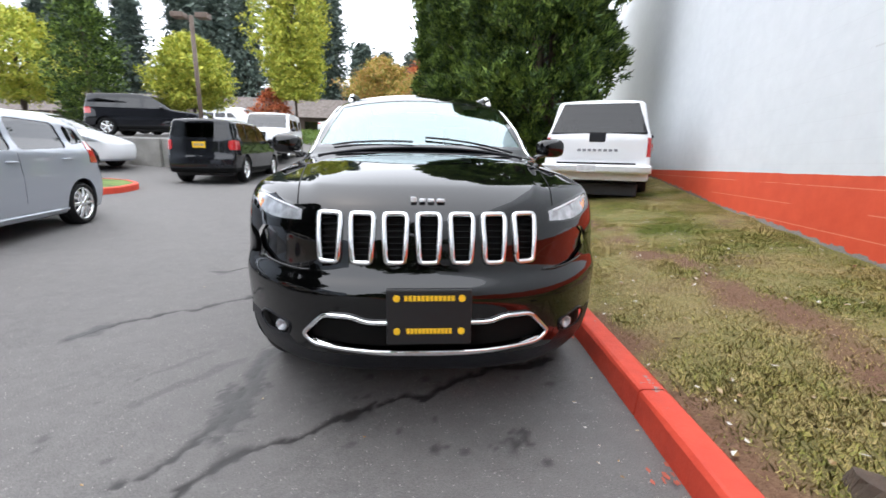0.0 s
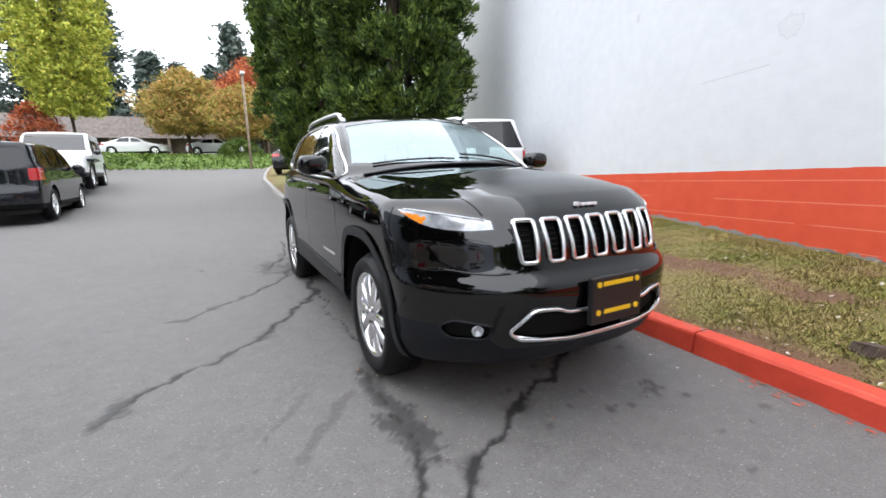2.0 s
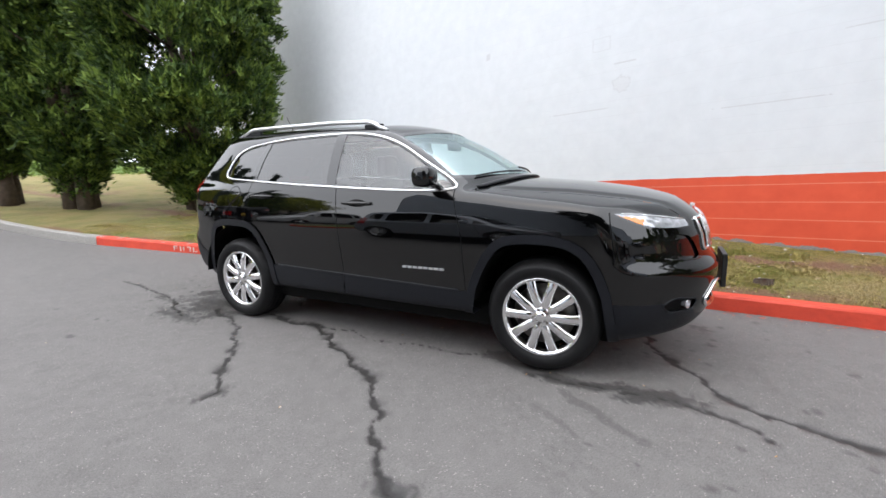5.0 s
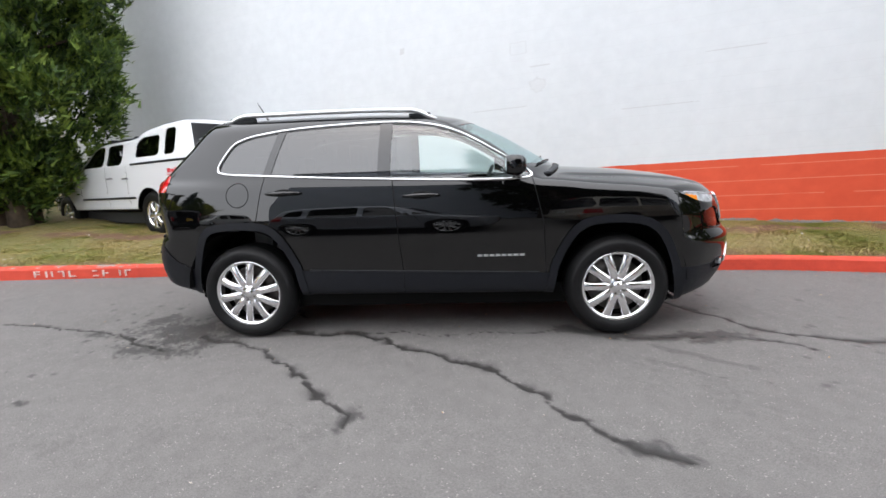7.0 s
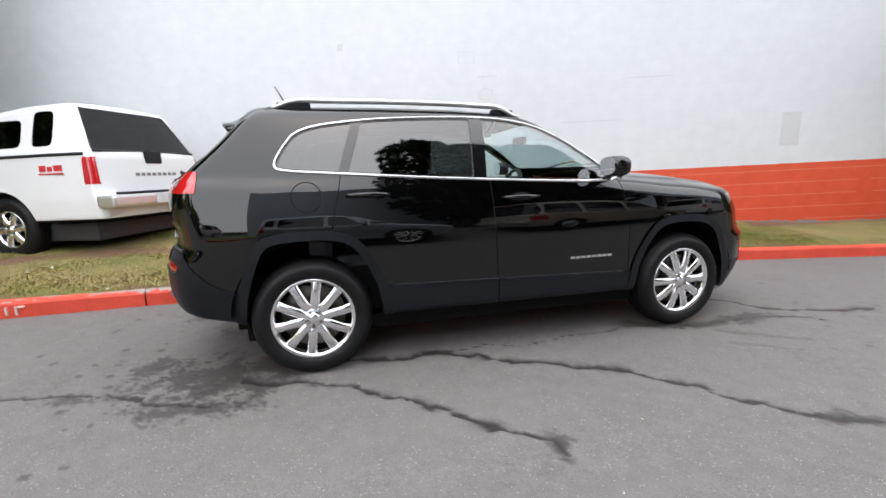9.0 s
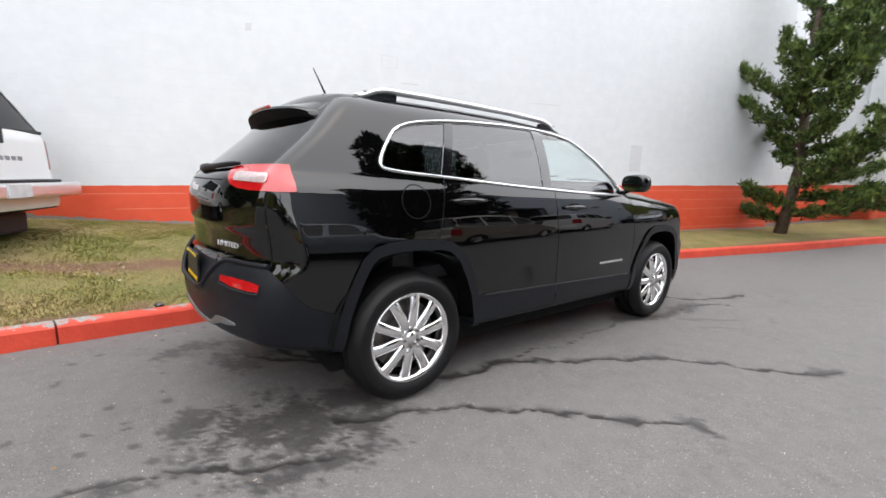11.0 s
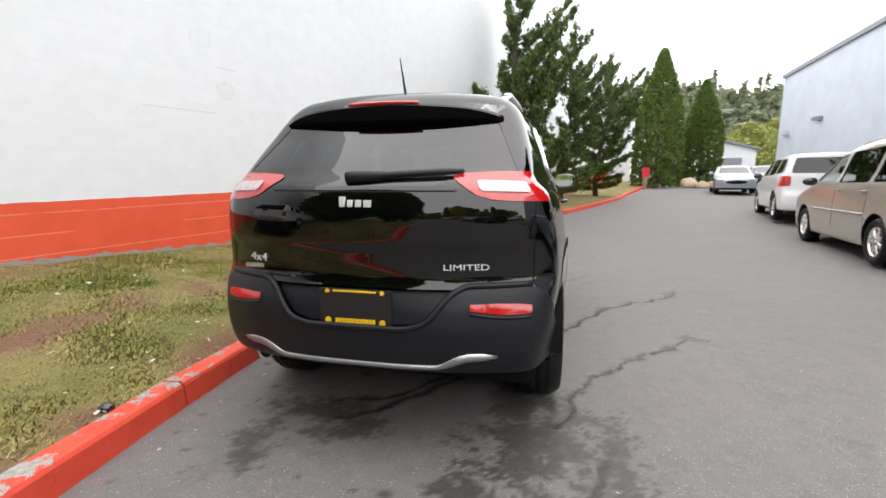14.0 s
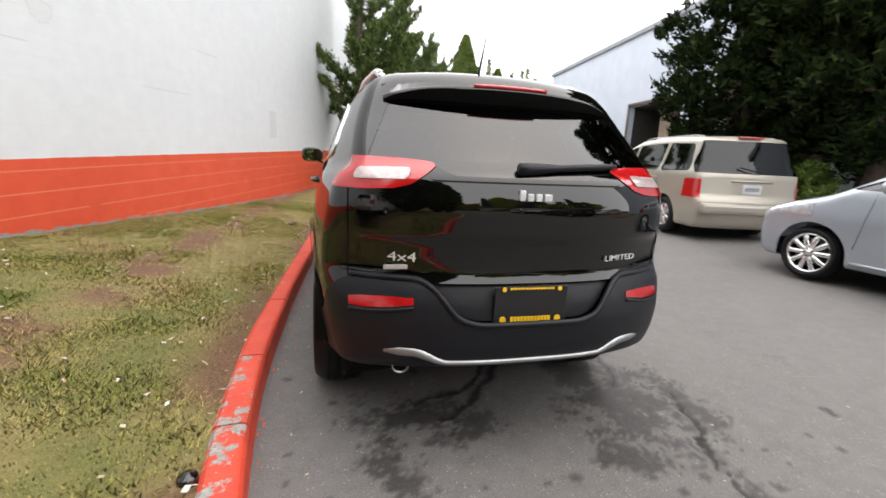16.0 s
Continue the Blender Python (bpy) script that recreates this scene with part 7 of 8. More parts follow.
broadleaf("yellow_tree", "tall yellow-green autumn tree behind the lane", -7.9, 27.0, 1.9, 12.5, 2.05, FOL_YEL, 2.6, 1.15, 520, 26, .20)
broadleaf("yellow_tree", "round yellow-green tree by the raised lot", -11.2, 20.0, 1.6, 5.0, 1.6, FOL_YEL, 1.6, 1.0, 420, 24, .17)
broadleaf("yellow_tree", "yellow tree at the edge of the raised lot", -21, 22.0, 2.0, 6.0, 2.6, FOL_YEL, 1.6, 1.0, 300, 22, .2)
broadleaf("orange_tree", "orange autumn maple behind the grass bank", -2.9, 38, 2.6, 6.6, 2.8, FOL_ORA, 1.9, .95, 420, 24, .20)
broadleaf("orange_tree", "red and orange autumn tree beyond the conifers", 3.0, 41, 2.6, 8.6, 3.3, FOL_RED, 2.2, 1.0, 420, 22, .22)
broadleaf("orange_tree", "yellow-orange autumn tree beyond the conifers", 1.2, 34, 2.4, 5.2, 2.5, FOL_ORA, 1.5, 1.0, 320, 22, .2)
broadleaf("orange_shrub", "small rust-coloured shrub on the bank", -9.6, 27.5, 1.9, 3.2, 1.2, FOL_RED, .4, 1.0, 120, 18, .15)
conifer("dark_conifer", "dark upright conifer on the raised lot", -14.9, 18.2, 1.6, 6.2, lambda q: 1.25 * max(.1, math.sin(math.pi * min(1, .2 + q * .8)) ** .6), .7, 420, 24, .2, .16, FOL_DARK, .14)

for tx, ty, h, w in ((-18.6, -45.0, 4.6, 2.2), (-21.2, -46.5, 6.2, 2.6), (-24.6, -48.5, 6.8, 2.8)):
    broadleaf("bank_shrub", "yellow-green bushy growth on the slope behind the garage", tx, ty, .9, h, w, FOL_BANK, .3, 1.0, 260, 18, .26, "bank shrubs")

# tall far evergreens
for k in range(17):
    tx = -46 + 3.3 * k + rng.uniform(-1, 1)
    ty = 52 + rng.uniform(-4, 8) + (6 if k > 12 else 0)
    h = (rng.uniform(19, 25) if k < 12 else rng.uniform(10, 13))
    w = rng.uniform(2.0, 2.8) if k < 12 else 1.6
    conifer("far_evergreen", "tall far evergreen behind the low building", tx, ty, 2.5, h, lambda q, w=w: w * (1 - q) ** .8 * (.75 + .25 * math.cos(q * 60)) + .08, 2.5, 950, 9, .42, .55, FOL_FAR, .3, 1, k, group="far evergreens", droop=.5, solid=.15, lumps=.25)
for k, (tx, ty, h) in enumerate(((1.6, 47, 13), (5.4, 50, 12), (9, 46, 14), (14, 44, 16), (-2.5, 60, 10), (19, 48, 15))):
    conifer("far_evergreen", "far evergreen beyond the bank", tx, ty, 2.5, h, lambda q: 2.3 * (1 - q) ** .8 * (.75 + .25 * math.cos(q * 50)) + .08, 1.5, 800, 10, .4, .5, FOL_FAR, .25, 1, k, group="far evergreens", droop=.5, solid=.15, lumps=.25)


def hillside():
    """Wooded hill far down the lane: a slope with many uneven crowns."""
    vs, fs = [], []
    xs, ys = np.linspace(-150, 70, 45), np.linspace(-190, -78, 18)
    for yy in ys:
        for xx in xs:
            f = (-78 - yy) / 112
            vs.append((xx, yy, 1.5 + 28 * float(sstep(0, 1, f)) * (.65 + .35 * math.sin(xx * .03 + 3.0)) + 1.5 * noise.noise((xx * .05, yy * .05, 0))))
    n = 45
    fs = [(j * n + i, j * n + i + 1, (j + 1) * n + i + 1, (j + 1) * n + i) for j in range(17) for i in range(n - 1)]
    hill = mesh_object("hillside", vs, fs, FOL_HILL, None, "wooded hillside in the distance, coloured pale for haze")
    tagged(hill, "", "hillside", "", "structure")
    C = []
    for k in range(1500):
        xx, f = rng.uniform(-145, 60), rng.uniform(0, 1) ** 1.3
        yy = -80 - 105 * f
        z = 1.5 + 28 * float(sstep(0, 1, f)) * (.65 + .35 * math.sin(xx * .03 + 3.0))
        h = rng.uniform(4, 9)
        tall = rng.uniform() < .35
        m = 64
        q = rng.uniform(0, 1, m)
        r = (1.1 * (1 - q) + .1) if tall else 2.0 * np.sin(math.pi * (.15 + .85 * q)) ** .7
        a = rng.uniform(0, 6.28, m)
        C.append(np.stack([xx + r * np.cos(a), yy + r * np.sin(a), z + q * h * (1.5 if tall else .9)], 1))
    woods = tri_soup("hillside_woods", sprays(np.concatenate(C), 1.7, np.array([0, 0, .4]), 1.0, .8), FOL_HILL, None, "distant mixed woods on the hillside, coloured pale for haze")
    tagged(woods, "", "woods", "", "stuff")


hillside()


# ---- grass blades, fallen leaves and litter ----
def blades():
    """Clumps of short blades, thick where the turf holds and thin over bare soil."""
    n = 62000
    y = rng.uniform(-5.5, 7.5, n)
    s = (y - WALL_O[1]) / WALL_D[1]
    kx, wx = KERB_X(y) + KERB_W, WALL_O[0] + WALL_D[0] * s
    x = kx + (wx - kx) * rng.uniform(0, 1, n)
    dens = clouds(x, y, 2.2, 91, 4)
    keep = rng.uniform(0, 1, n) < np.clip((.30 + 1.0 * (dens - .25)) * (1 - .95 * lawn_bare(x, y)), 0, 1)
    x, y, dens = x[keep], y[keep], dens[keep]
    per = 9
    lush = np.repeat(sstep(.42, .62, dens), per)
    m = len(x) * per
    cx, cy = np.repeat(x, per) + rng.normal(size=m) * .034, np.repeat(y, per) + rng.normal(size=m) * .034
    hgt = .006 + .012 * lush * rng.uniform(.4, 1.2, m) + .005 * rng.uniform(0, 1, m)
    a = rng.uniform(0, 2 * math.pi, m)
    wid = rng.uniform(.0022, .0042, m)
    lean = rng.normal(size=(m, 2)) * (1.1 * hgt)[:, None]
    z = lawn_z(cx, cy)
    A = np.stack([cx - wid * np.cos(a), cy - wid * np.sin(a), z - .004], 1)
    B = np.stack([cx + wid * np.cos(a), cy + wid * np.sin(a), z - .004], 1)
    T = np.stack([cx + lean[:, 0], cy + lean[:, 1], z + hgt], 1)
    V = np.stack([A, B, T], 1)
    ob = tri_soup("grass_blades", V, GRASS, None, "short patchy green and straw-coloured grass")
    nrm = np.repeat(np.stack([lean[:, 0] * 4, lean[:, 1] * 4, np.ones(m)], 1), 3, 0)
    nrm /= np.linalg.norm(nrm, axis=1, keepdims=True)
    ob.data.normals_split_custom_set_from_vertices(nrm.tolist())
    tagged(ob, "", "grass", "", "stuff")


GRASS = leaf_mat("grass blades", [(0.34, (0.190, 0.245, 0.042)), (0.44, (0.320, 0.305, 0.072)), (0.54, (0.450, 0.355, 0.125)), (0.66, (0.54, 0.40, 0.19))], .8, .80, 1.6)
blades()
LEAF_DRY = leaf_mat("fallen leaves", [(0.2, (0.16, 0.08, 0.03)), (0.42, (0.33, 0.20, 0.08)), (0.58, (0.50, 0.42, 0.30)), (0.75, (0.66, 0.64, 0.60))], .7)


def litter():
    n = 560
    y = rng.uniform(-4.5, 6, n)
    s = (y - WALL_O[1]) / WALL_D[1]
    kx, wx = KERB_X(y) + KERB_W, WALL_O[0] + WALL_D[0] * s
    x = kx + (wx - kx) * rng.uniform(0, 1, n) ** 1.3
    C = np.stack([x, y, lawn_z(x, y) + .018], 1)
    a = rng.uniform(0, 6.28, n)
    u = np.stack([np.cos(a), np.sin(a), rng.normal(size=n) * .25], 1) * rng.uniform(.009, .026, n)[:, None]
    v = np.stack([-np.sin(a), np.cos(a), rng.normal(size=n) * .25], 1) * rng.uniform(.006, .016, n)[:, None]
    T = np.concatenate([np.stack([C - u, C - v, C + u], 1), np.stack([C - u, C + u, C + v], 1)])
    tagged(tri_soup("fallen_leaves", T, LEAF_DRY, None, "scattered dry leaves and pale chips on the lawn"), "", "leaves", "", "stuff")
    m = 160
    y = rng.uniform(-5, 6, m)
    x = np.where(rng.uniform(0, 1, m) < .55, KERB_X(y) - rng.uniform(.02, .3, m) ** 1.0, rng.uniform(-4.3, .8, m))
    C = np.stack([x, y, road_height(x, y) + .004], 1)
    a = rng.uniform(0, 6.28, m)
    u = np.stack([np.cos(a), np.sin(a), a * 0], 1) * rng.uniform(.004, .014, m)[:, None]
    v = np.stack([-np.sin(a), np.cos(a), a * 0 + .15], 1) * rng.uniform(.003, .009, m)[:, None]
    T = np.concatenate([np.stack([C - u, C - v, C + u], 1), np.stack([C - u, C + u, C + v], 1)])
    tagged(tri_soup("road_litter", T, LEAF_DRY, None, "small leaf scraps and grit on the asphalt"), "", "litter", "", "stuff")


litter()


# ---- buildings and fixtures round the lot ----
SIDING = plain("pale blue-grey siding", (0.50, 0.55, 0.62), 0.6, vary=0.06, scale=1.2)
WHITEWALL = plain("white wall paint", (0.70, 0.72, 0.74), 0.6, vary=0.06, scale=0.8)
ROOF_GREY = plain("grey roof edge", (0.24, 0.25, 0.27), 0.6, vary=0.1)
SHINGLE = plain("brown shingle roof", (0.17, 0.145, 0.13), 0.9, vary=0.3, scale=4, bumpy=0.5)
BRICKY = plain("brown cladding boards", (0.10, 0.07, 0.055), 0.8, vary=0.3, scale=5)
# near-black colour carries the shade inside the service bay
DARKROOM = plain("unlit bay gloom", (0.03, 0.028, 0.025), 0.9)
WOODPOST = plain("weathered post", (0.26, 0.20, 0.15), 0.9, vary=0.3, scale=8)


def bay_building():
    """Long pale building with an open service bay."""
    b = thing("service_building", "long pale blue-grey building with an open service bay", "building")
    p0, d = Vector((-15.1, -27.4, 0)), Vector((1.4, 11.5, 0)).normalized()
    nrm = Vector((-d.y, d.x, 0))
    H, door0, door1, dz = 7.5, 11.3, 15.4, 4.2

    def slab(name, a0, a1, z0, z1, mat, off=0.0, th=.3):
        vs = []
        for al in (a0, a1):
            for o in (off, off + th):
                for zz in (z0, z1):
                    q = p0 + d * al + nrm * o
                    vs.append((q.x, q.y, zz))
        fs = [(0, 1, 5, 4), (2, 6, 7, 3), (0, 4, 6, 2), (1, 3, 7, 5), (0, 2, 3, 1), (4, 5, 7, 6)]
        return mesh_object(name, vs, fs, mat, b, "", False)
    slab("wall", 0, door0, 0, H, SIDING)
    slab("wall", door1, 34, 0, H, SIDING)
    slab("wall_over_bay", door0, door1, dz, H, SIDING)
    slab("roof_edge", -.15, 34.1, H, H + .22, ROOF_GREY, -.12, .6)
    slab("bay_back", door0, door1, 0, dz, DARKROOM, 4.0)
    slab("bay_side", door0 - .1, door0, 0, dz, DARKROOM, .3, 3.7)
    slab("bay_side", door1, door1 + .1, 0, dz, DARKROOM, .3, 3.7)
    slab("bay_ceiling", door0, door1, dz - .1, dz - .004, DARKROOM, .3, 3.7)
    slab("roof", 0, 34, H - .06, H - .01, ROOF_GREY, .48, 13.5)
    slab("bay_frame", door0 - .12, door0, 0, dz + .12, BRICKY, -.03, .1)
    slab("bay_frame", door0, door1, dz, dz + .12, BRICKY, -.03, .1)
    slab("bay_post", door0 + 1.5, door0 + 2.3, 0, dz, WOODPOST, .8, .3)
    slab("bay_shelf", door0 + .2, door0 + 1.2, 0, 2.1, RED_PRINT, 2.0, .6)
    slab("end_wall", -.1, 0.0, 0, H, SIDING, 0, 14)
    q = p0 + d * 5.2 - nrm * .14
    bm = bmesh.new()
    add_box(bm, (q.x - .2, q.y - .26, 4.36), (q.x + .15, q.y + .26, 4.54), .04)
    part("wall_lamp", bm, ROOF_GREY, b, "grey wall lamp")
    q = p0 + d * 1.4 - nrm * .2
    bm = bmesh.new()
    add_box(bm, (q.x - .15, q.y - .2, 4.0), (q.x + .15, q.y + .2, 4.25), .04)
    part("wall_lamp", bm, PLATE_WHITE, b, "small pale wall lamp")


bay_building()


def gabled(name, label, x, y, turn, w, l, h, rise, wall, roof, z):
    b = thing(name, label, "building", Matrix.Translation((x, y, z)) @ Matrix.Rotation(radians(turn), 4, 'Z'))
    vs = [(-w, -l, 0), (w, -l, 0), (w, l, 0), (-w, l, 0), (-w, -l, h), (w, -l, h), (w, l, h), (-w, l, h), (0, -l, h + rise), (0, l, h + rise)]
    mesh_object("wall", vs, [(0, 1, 5, 8, 4), (2, 3, 7, 9, 6), (1, 2, 6, 5), (3, 0, 4, 7)], wall, b, "", False)
    e = .25
    rv = []
    for s in (-1, 1):
        for yy in (-l - e, l + e):
            rv += [(0, yy, h + rise + .06), (s * (w + e), yy, h - rise * e / w + .06), (0, yy, h + rise - .06), (s * (w + e), yy, h - rise * e / w - .06)]
    fs = []
    for o in (0, 8):
        fs += [(o, o + 1, o + 5, o + 4), (o + 2, o + 6, o + 7, o + 3), (o + 1, o + 3, o + 7, o + 5), (o, o + 2, o + 3, o + 1), (o + 4, o + 5, o + 7, o + 6)]
    mesh_object("roof", rv, fs, roof, b, "", False)
    return b


shed = gabled("garage_building", "small white gabled garage with a roller door", -15.6, -38.5, -14, 2.4, 3.0, 2.9, .75, WHITEWALL, ROOF_GREY, 1.0)
box_part("roller_door", (-1.5, 3.0, 0), (1.2, 3.06, 2.2), ROOF_GREY, shed, .02, "grey roller door")
annex = gabled("annex_building", "white gabled annex beyond the pines", -6.0, -47, -16, 5.0, 8.0, 6.2, 1.6, WHITEWALL, ROOF_GREY, .8)

low = thing("low_building", "long low building with a brown shingle mansard roof", "building", Matrix.Translation((-16, 47, 2.6)) @ Matrix.Rotation(radians(4), 4, 'Z'))
mesh_object("roof", [(-34, -3.0, 1.9), (30, -3.0, 1.9), (30, -1.4, 3.9), (-34, -1.4, 3.9), (-34, 6, 3.9), (30, 6, 3.9)], [(0, 1, 2, 3), (3, 2, 5, 4)], SHINGLE, low, "", False)
box_part("wall", (-33, -2.2, -.6), (29, 5, 2.0), BRICKY, low)
for k in range(14):
    box_part("window", (-31 + 4.4 * k, -2.26, .5), (-29 + 4.4 * k, -2.2, 1.5), BLACK_GLOSS, low)
    box_part("post", (-33 + 4.4 * k, -2.9, -.6), (-32.8 + 4.4 * k, -2.7, 1.95), WOODPOST, low)
box_part("signboard", (13.5, -3.1, .3), (15.6, -3.0, 1.3), PAINT_WHITE, low)

# raised lot behind a low concrete retaining wall
rw = thing("retaining_wall", "low grey concrete retaining wall of the raised lot", "wall", kind="structure")
for k in range(7):
    a0 = Vector((-19.5 + 1.9 * k, 10.2 + .12 * k, 0))
    box_part("wall_panel", (a0.x, a0.y, .2), (a0.x + 1.88, a0.y + .28, 1.45), CONCRETE, rw, .02)
vs = [(-60, 10.3, 1.42), (-6.4, 11.2, 1.42), (-9.0, 20, 1.78), (-9.5, 40, 2.7), (-60, 40, 2.7), (-60, 20, 1.78)]
up = mesh_object("raised_lot", vs, [(0, 1, 2, 5), (5, 2, 3, 4)], ASPHALT, None, "raised asphalt lot above the retaining wall", False)
tagged(up, "", "pavement", "", "structure")


def bank():
    xs, ys = np.linspace(-9.5, 16, 60), np.linspace(26.5, 46, 34)
    V = []
    for yy in ys:
        for xx in xs:
            f = (yy - 26.5 - .02 * xx * xx * .1) / 5
            zz = float(road_z(np.float64(xx), np.float64(26.0))) - .05 + 1.05 * float(sstep(0, 1, f)) + .12 * noise.noise((xx * .5, yy * .5, 0))
            V.append((xx, yy, zz))
    n = 60
    F = [(j * n + i, j * n + i + 1, (j + 1) * n + i + 1, (j + 1) * n + i) for j in range(33) for i in range(n - 1)]
    ob = mesh_object("grass_bank", V, F, BANK, None, "bright green ivy bank at the end of the lane")
    tagged(ob, "", "bank", "", "structure")
    V = np.array(V)
    k = rng.integers(0, len(V), 26000)
    k = k[V[k][:, 1] < 36]
    C = V[k] + rng.normal(size=(len(k), 3)) * np.array([.25, .3, .03]) + np.array([0, 0, .05])
    tagged(tri_soup("bank_leaves", sprays(C, .2, np.array([0, -.3, .6]), .9, .8), BANKLEAF, None, "ground-cover leaves on the bank"), "", "ground cover", "", "stuff")


BANK = plain("ground cover", (0.11, 0.17, 0.035), 0.9, vary=0.4, scale=3)
BANKLEAF = leaf_mat("ground-cover leaves", [(0.2, (0.07, 0.12, 0.02)), (0.5, (0.14, 0.21, 0.04)), (0.8, (0.22, 0.30, 0.07))])
bank()

# small planted island with a red kerb across the lane
def island():
    isl = thing("kerb_island", "small grass island with a worn red kerb", "kerb", kind="structure")
    ring = round_corners([(-11.5, 4.9), (-6.35, 4.75), (-5.95, 5.3), (-6.0, 6.1), (-6.6, 6.7), (-11.5, 7.0)], .5)
    ctr = ring.mean(0)
    vs, fs, n = [], [], len(ring)
    for px, py in ring:
        g = float(road_z(np.float64(px), np.float64(py)))
        for f, z in ((1.0, -.05), (1.0, .11), (.99, .13), (.95, .13), (.95, .05)):
            q = ctr + (np.array((px, py)) - ctr) * f
            vs.append((q[0], q[1], g + z))
    for i in range(n):
        j = (i + 1) % n
        fs += [(i * 5 + k, j * 5 + k, j * 5 + k + 1, i * 5 + k + 1) for k in range(4)]
    ob = mesh_object("island_kerb", vs, fs, KERB_RED, isl, "", False)
    attribute(ob.data, "chip", [0.06] * len(vs))
    inner = [(vs[i * 5 + 3][0], vs[i * 5 + 3][1], vs[i * 5 + 3][2] - .012) for i in range(n)]
    cz = float(road_z(np.float64(ctr[0]), np.float64(ctr[1]))) + .17
    mesh_object("island_grass", inner + [(ctr[0], ctr[1], cz)], [(i, (i + 1) % n, n) for i in range(n)], BANK, isl)


island()

# street furniture
lamp = thing("lot_lamp", "brown lot lamp with two box heads", "street lamp", Matrix.Translation((-8.0, 13.6, 1.5)))
LAMPBROWN = plain("brown painted steel", (0.12, 0.085, 0.065), 0.6)
tube("pole", [(0, 0, -.1), (0, 0, 4.3)], .075, LAMPBROWN, lamp, 10)
box_part("base", (-.2, -.2, -.1), (.2, .2, .7), CONCRETE, lamp, .03)
for s in (-1, 1):
    box_part("head", (s * .42 - .22, -.2, 4.2), (s * .42 + .22, .2, 4.38), LAMPBROWN, lamp, .03)
pole = thing("utility_pole", "slim grey lamp pole by the bank", "street lamp", Matrix.Translation((.7, 26.0, 1.35)))
tube("pole", [(0, 0, -.1), (0, 0, 5.6)], .07, WOODPOST, pole, 8)
box_part("head", (-.12, -.55, 5.55), (.12, .1, 5.7), SATIN, pole, .03)
sign = thing("sign_post", "wooden post with a small red and white sign", "sign", Matrix.Translation((-7.55, -27.3, .85)))
box_part("post", (-.12, -.12, -.1), (.12, .12, 1.3), WOODPOST, sign, .02)
box_part("panel", (-.22, .12, .75), (.22, .15, 1.35), RED_PRINT, sign, .01)
for k, (sx, sy, sr) in enumerate(((-10.3, -27.6, .55), (-11.0, -27.2, .4), (-11.5, -27.4, .35))):
    bm = bmesh.new()
    bmesh.ops.create_icosphere(bm, subdivisions=3, radius=1, matrix=Matrix.Translation((0, 0, sr * .5)) @ Matrix.Diagonal((sr, sr * .8, sr * .8, 1)))
    for v in bm.verts:
        v.co += v.co.normalized() * noise.noise(v.co * 2.1 + Vector((k, 0, 0))) * .12
    me = bpy.data.meshes.new("boulder")
    bm.to_mesh(me)
    bm.free()
    me.materials.append(plain("tan boulder", (0.45, 0.34, 0.24), .9, vary=.2, scale=4, bumpy=.5))
    ob = new("boulder", me)
    ob.location = (sx, sy, float(road_z(np.float64(sx), np.float64(sy))) - .05)
    tagged(ob, "tan boulder under the columnar conifers", "boulder", "boulders")

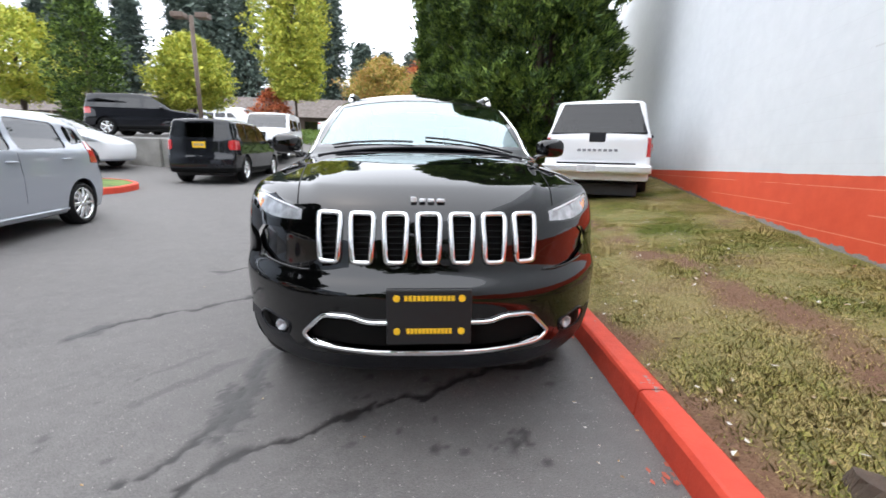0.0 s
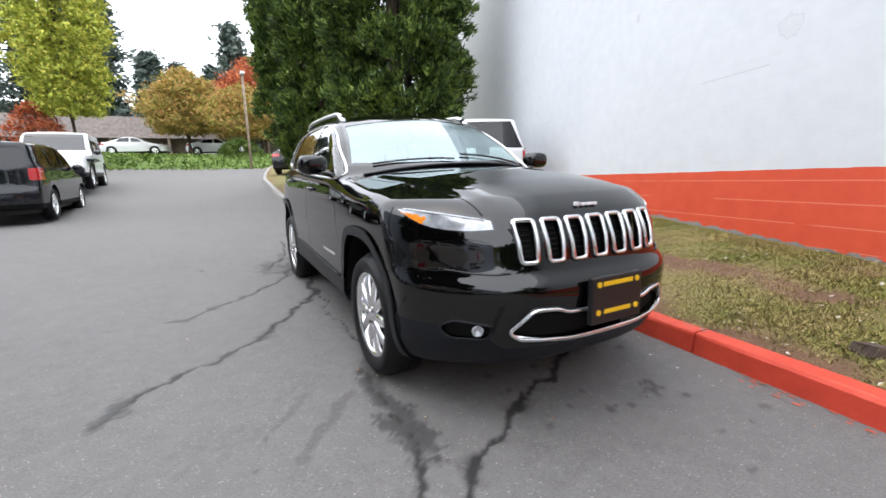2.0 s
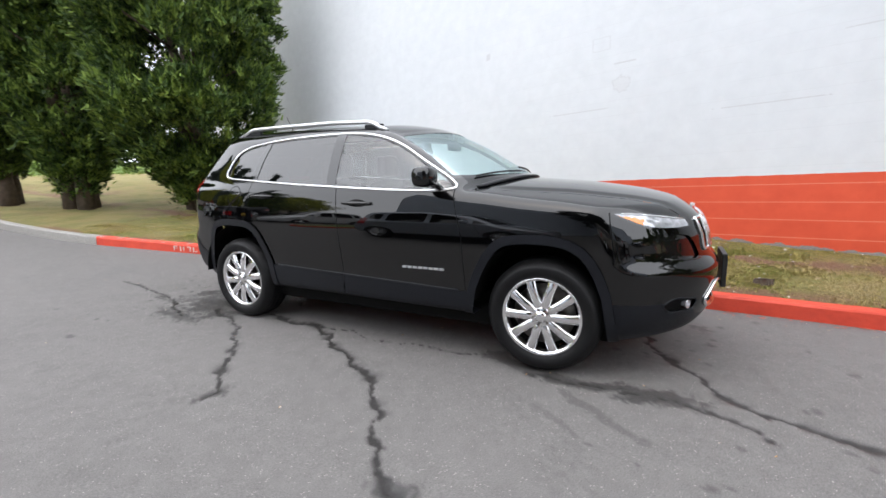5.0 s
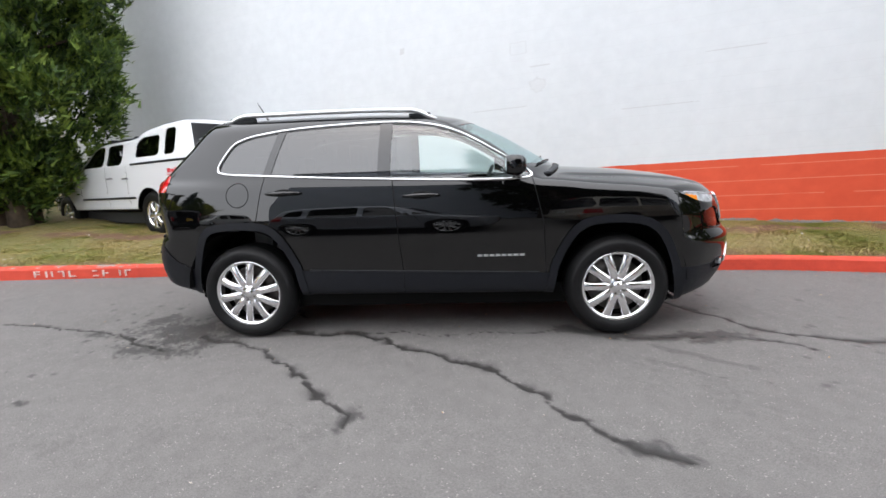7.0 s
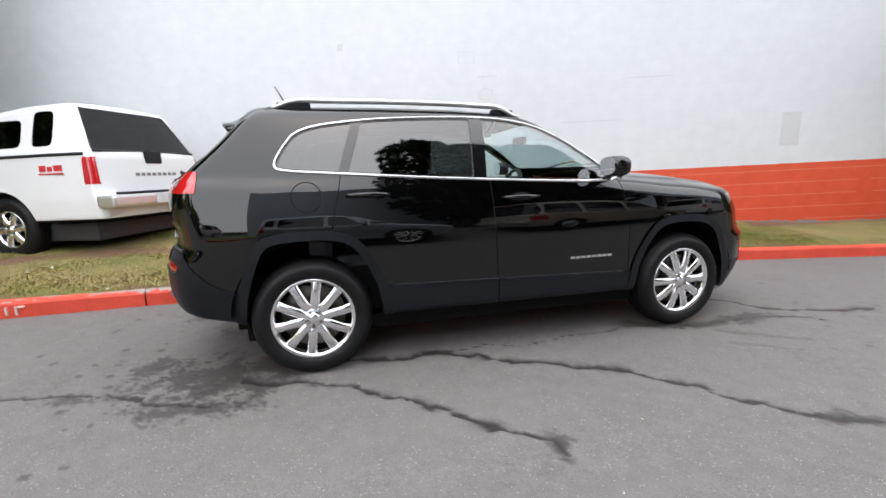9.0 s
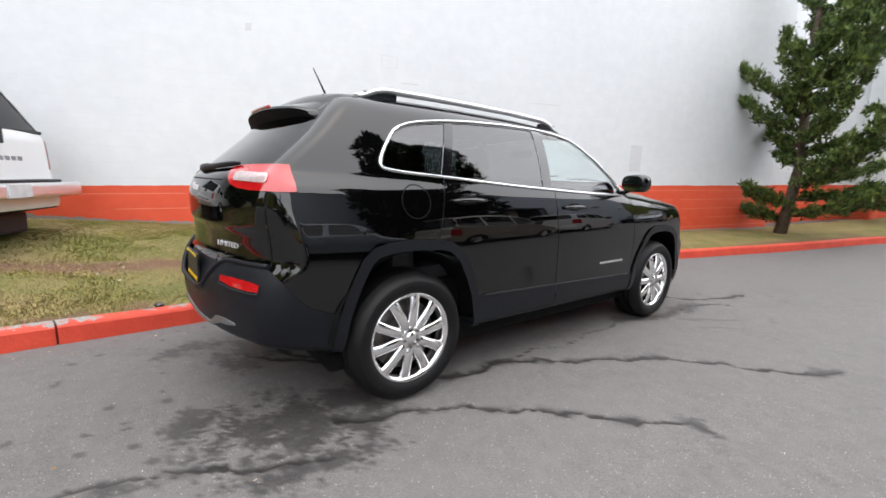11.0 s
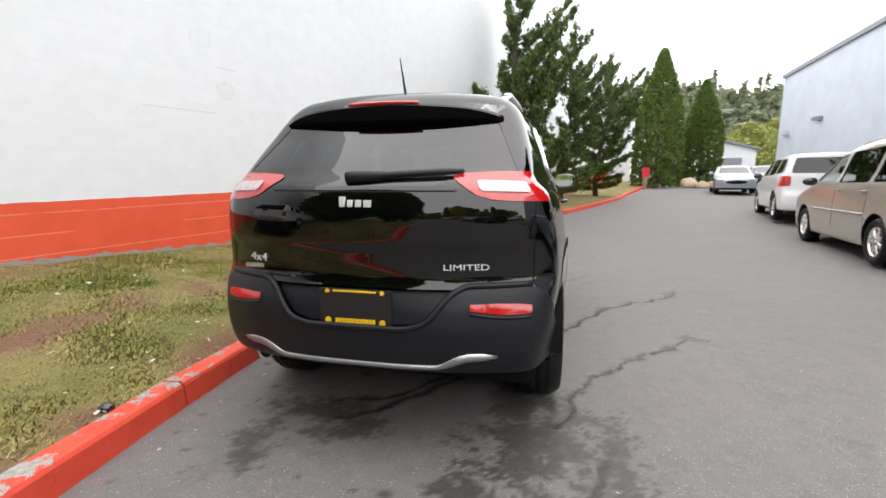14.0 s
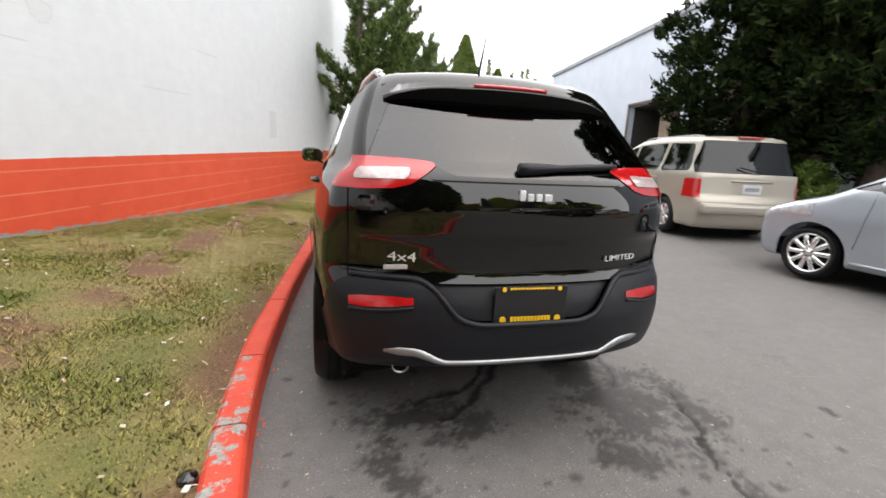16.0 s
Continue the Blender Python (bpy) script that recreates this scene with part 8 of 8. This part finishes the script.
# stumps and a sprinkler on the lawn, flaked paint beside the kerb
for k, (sx, sy, sr) in enumerate(((1.37, -2.83, .07),)):
    bm = bmesh.new()
    bmesh.ops.create_cone(bm, cap_ends=True, segments=18, radius1=sr * 1.25, radius2=sr, depth=.06)
    bmesh.ops.subdivide_edges(bm, edges=bm.edges[:], cuts=2)
    for v in bm.verts:
        v.co += Vector((noise.noise(v.co * 14 + Vector((k, 0, 0))), noise.noise(v.co * 14 + Vector((0, 5, 0))), noise.noise(v.co * 10 + Vector((0, 0, 9))) * .8)) * .03
    me = bpy.data.meshes.new("tree_stump")
    bm.to_mesh(me)
    bm.free()
    me.materials.append(BARK)
    ob = new("tree_stump", me)
    ob.location = (sx, sy, lawn_at(sx, sy) + .01)
    tagged(ob, "weathered low tree stump in the lawn", "stump", "stumps")
spr = thing("sprinkler_head", "black round sprinkler head set in the lawn", "sprinkler", Matrix.Translation((1.24, 2.31, lawn_at(1.24, 2.31) - .005)) @ Matrix.Scale(.75, 4))
vs, fs = lathe_geo([(-.02, .045), (.03, .045), (.04, .040), (.042, .022), (.05, .020), (.05, .0005)], 20)
mm = Matrix.Rotation(radians(-90), 4, 'Y')
mesh_object("cap", [mm @ Vector(v) for v in vs], fs, BLACK_GLOSS, spr)


def paint_flakes():
    F = []
    for k in range(420):
        yy = rng.uniform(-6.5, 4.5)
        if yy > -1 and k % 4:
            continue
        if lattice(np.array([yy * 1.7]), np.array([.3]), 4)[0] < .38:
            continue
        o = abs(rng.normal(0, .05)) + .005
        xx = float(KERB_X(yy)) - o
        n = rng.integers(4, 7)
        rr = rng.uniform(.004, .018)
        a0 = rng.uniform(0, 6.28)
        P = [Vector((xx + rr * .7 * math.cos(a0 + i * 6.283 / n) * rng.uniform(.6, 1.2), yy + rr * 1.5 * math.sin(a0 + i * 6.283 / n) * rng.uniform(.6, 1.2), 0)) for i in range(n)]
        for p in P:
            p.z = float(road_height(np.array([p.x]), np.array([p.y]))[0]) + .0045
        for i in range(1, n - 1):
            F.append((P[0], P[i], P[i + 1]))
    T = np.array([[tuple(v) for v in f] for f in F])
    nz = np.cross(T[:, 1] - T[:, 0], T[:, 2] - T[:, 0])[:, 2] < 0
    T[nz] = T[nz][:, ::-1]
    tagged(tri_soup("paint_flakes", T, plain("old red paint", (0.42, 0.10, 0.06), .8, vary=.3, scale=20), None, "worn flecks of red kerb paint on the asphalt"), "", "paint marks", "", "stuff")


paint_flakes()
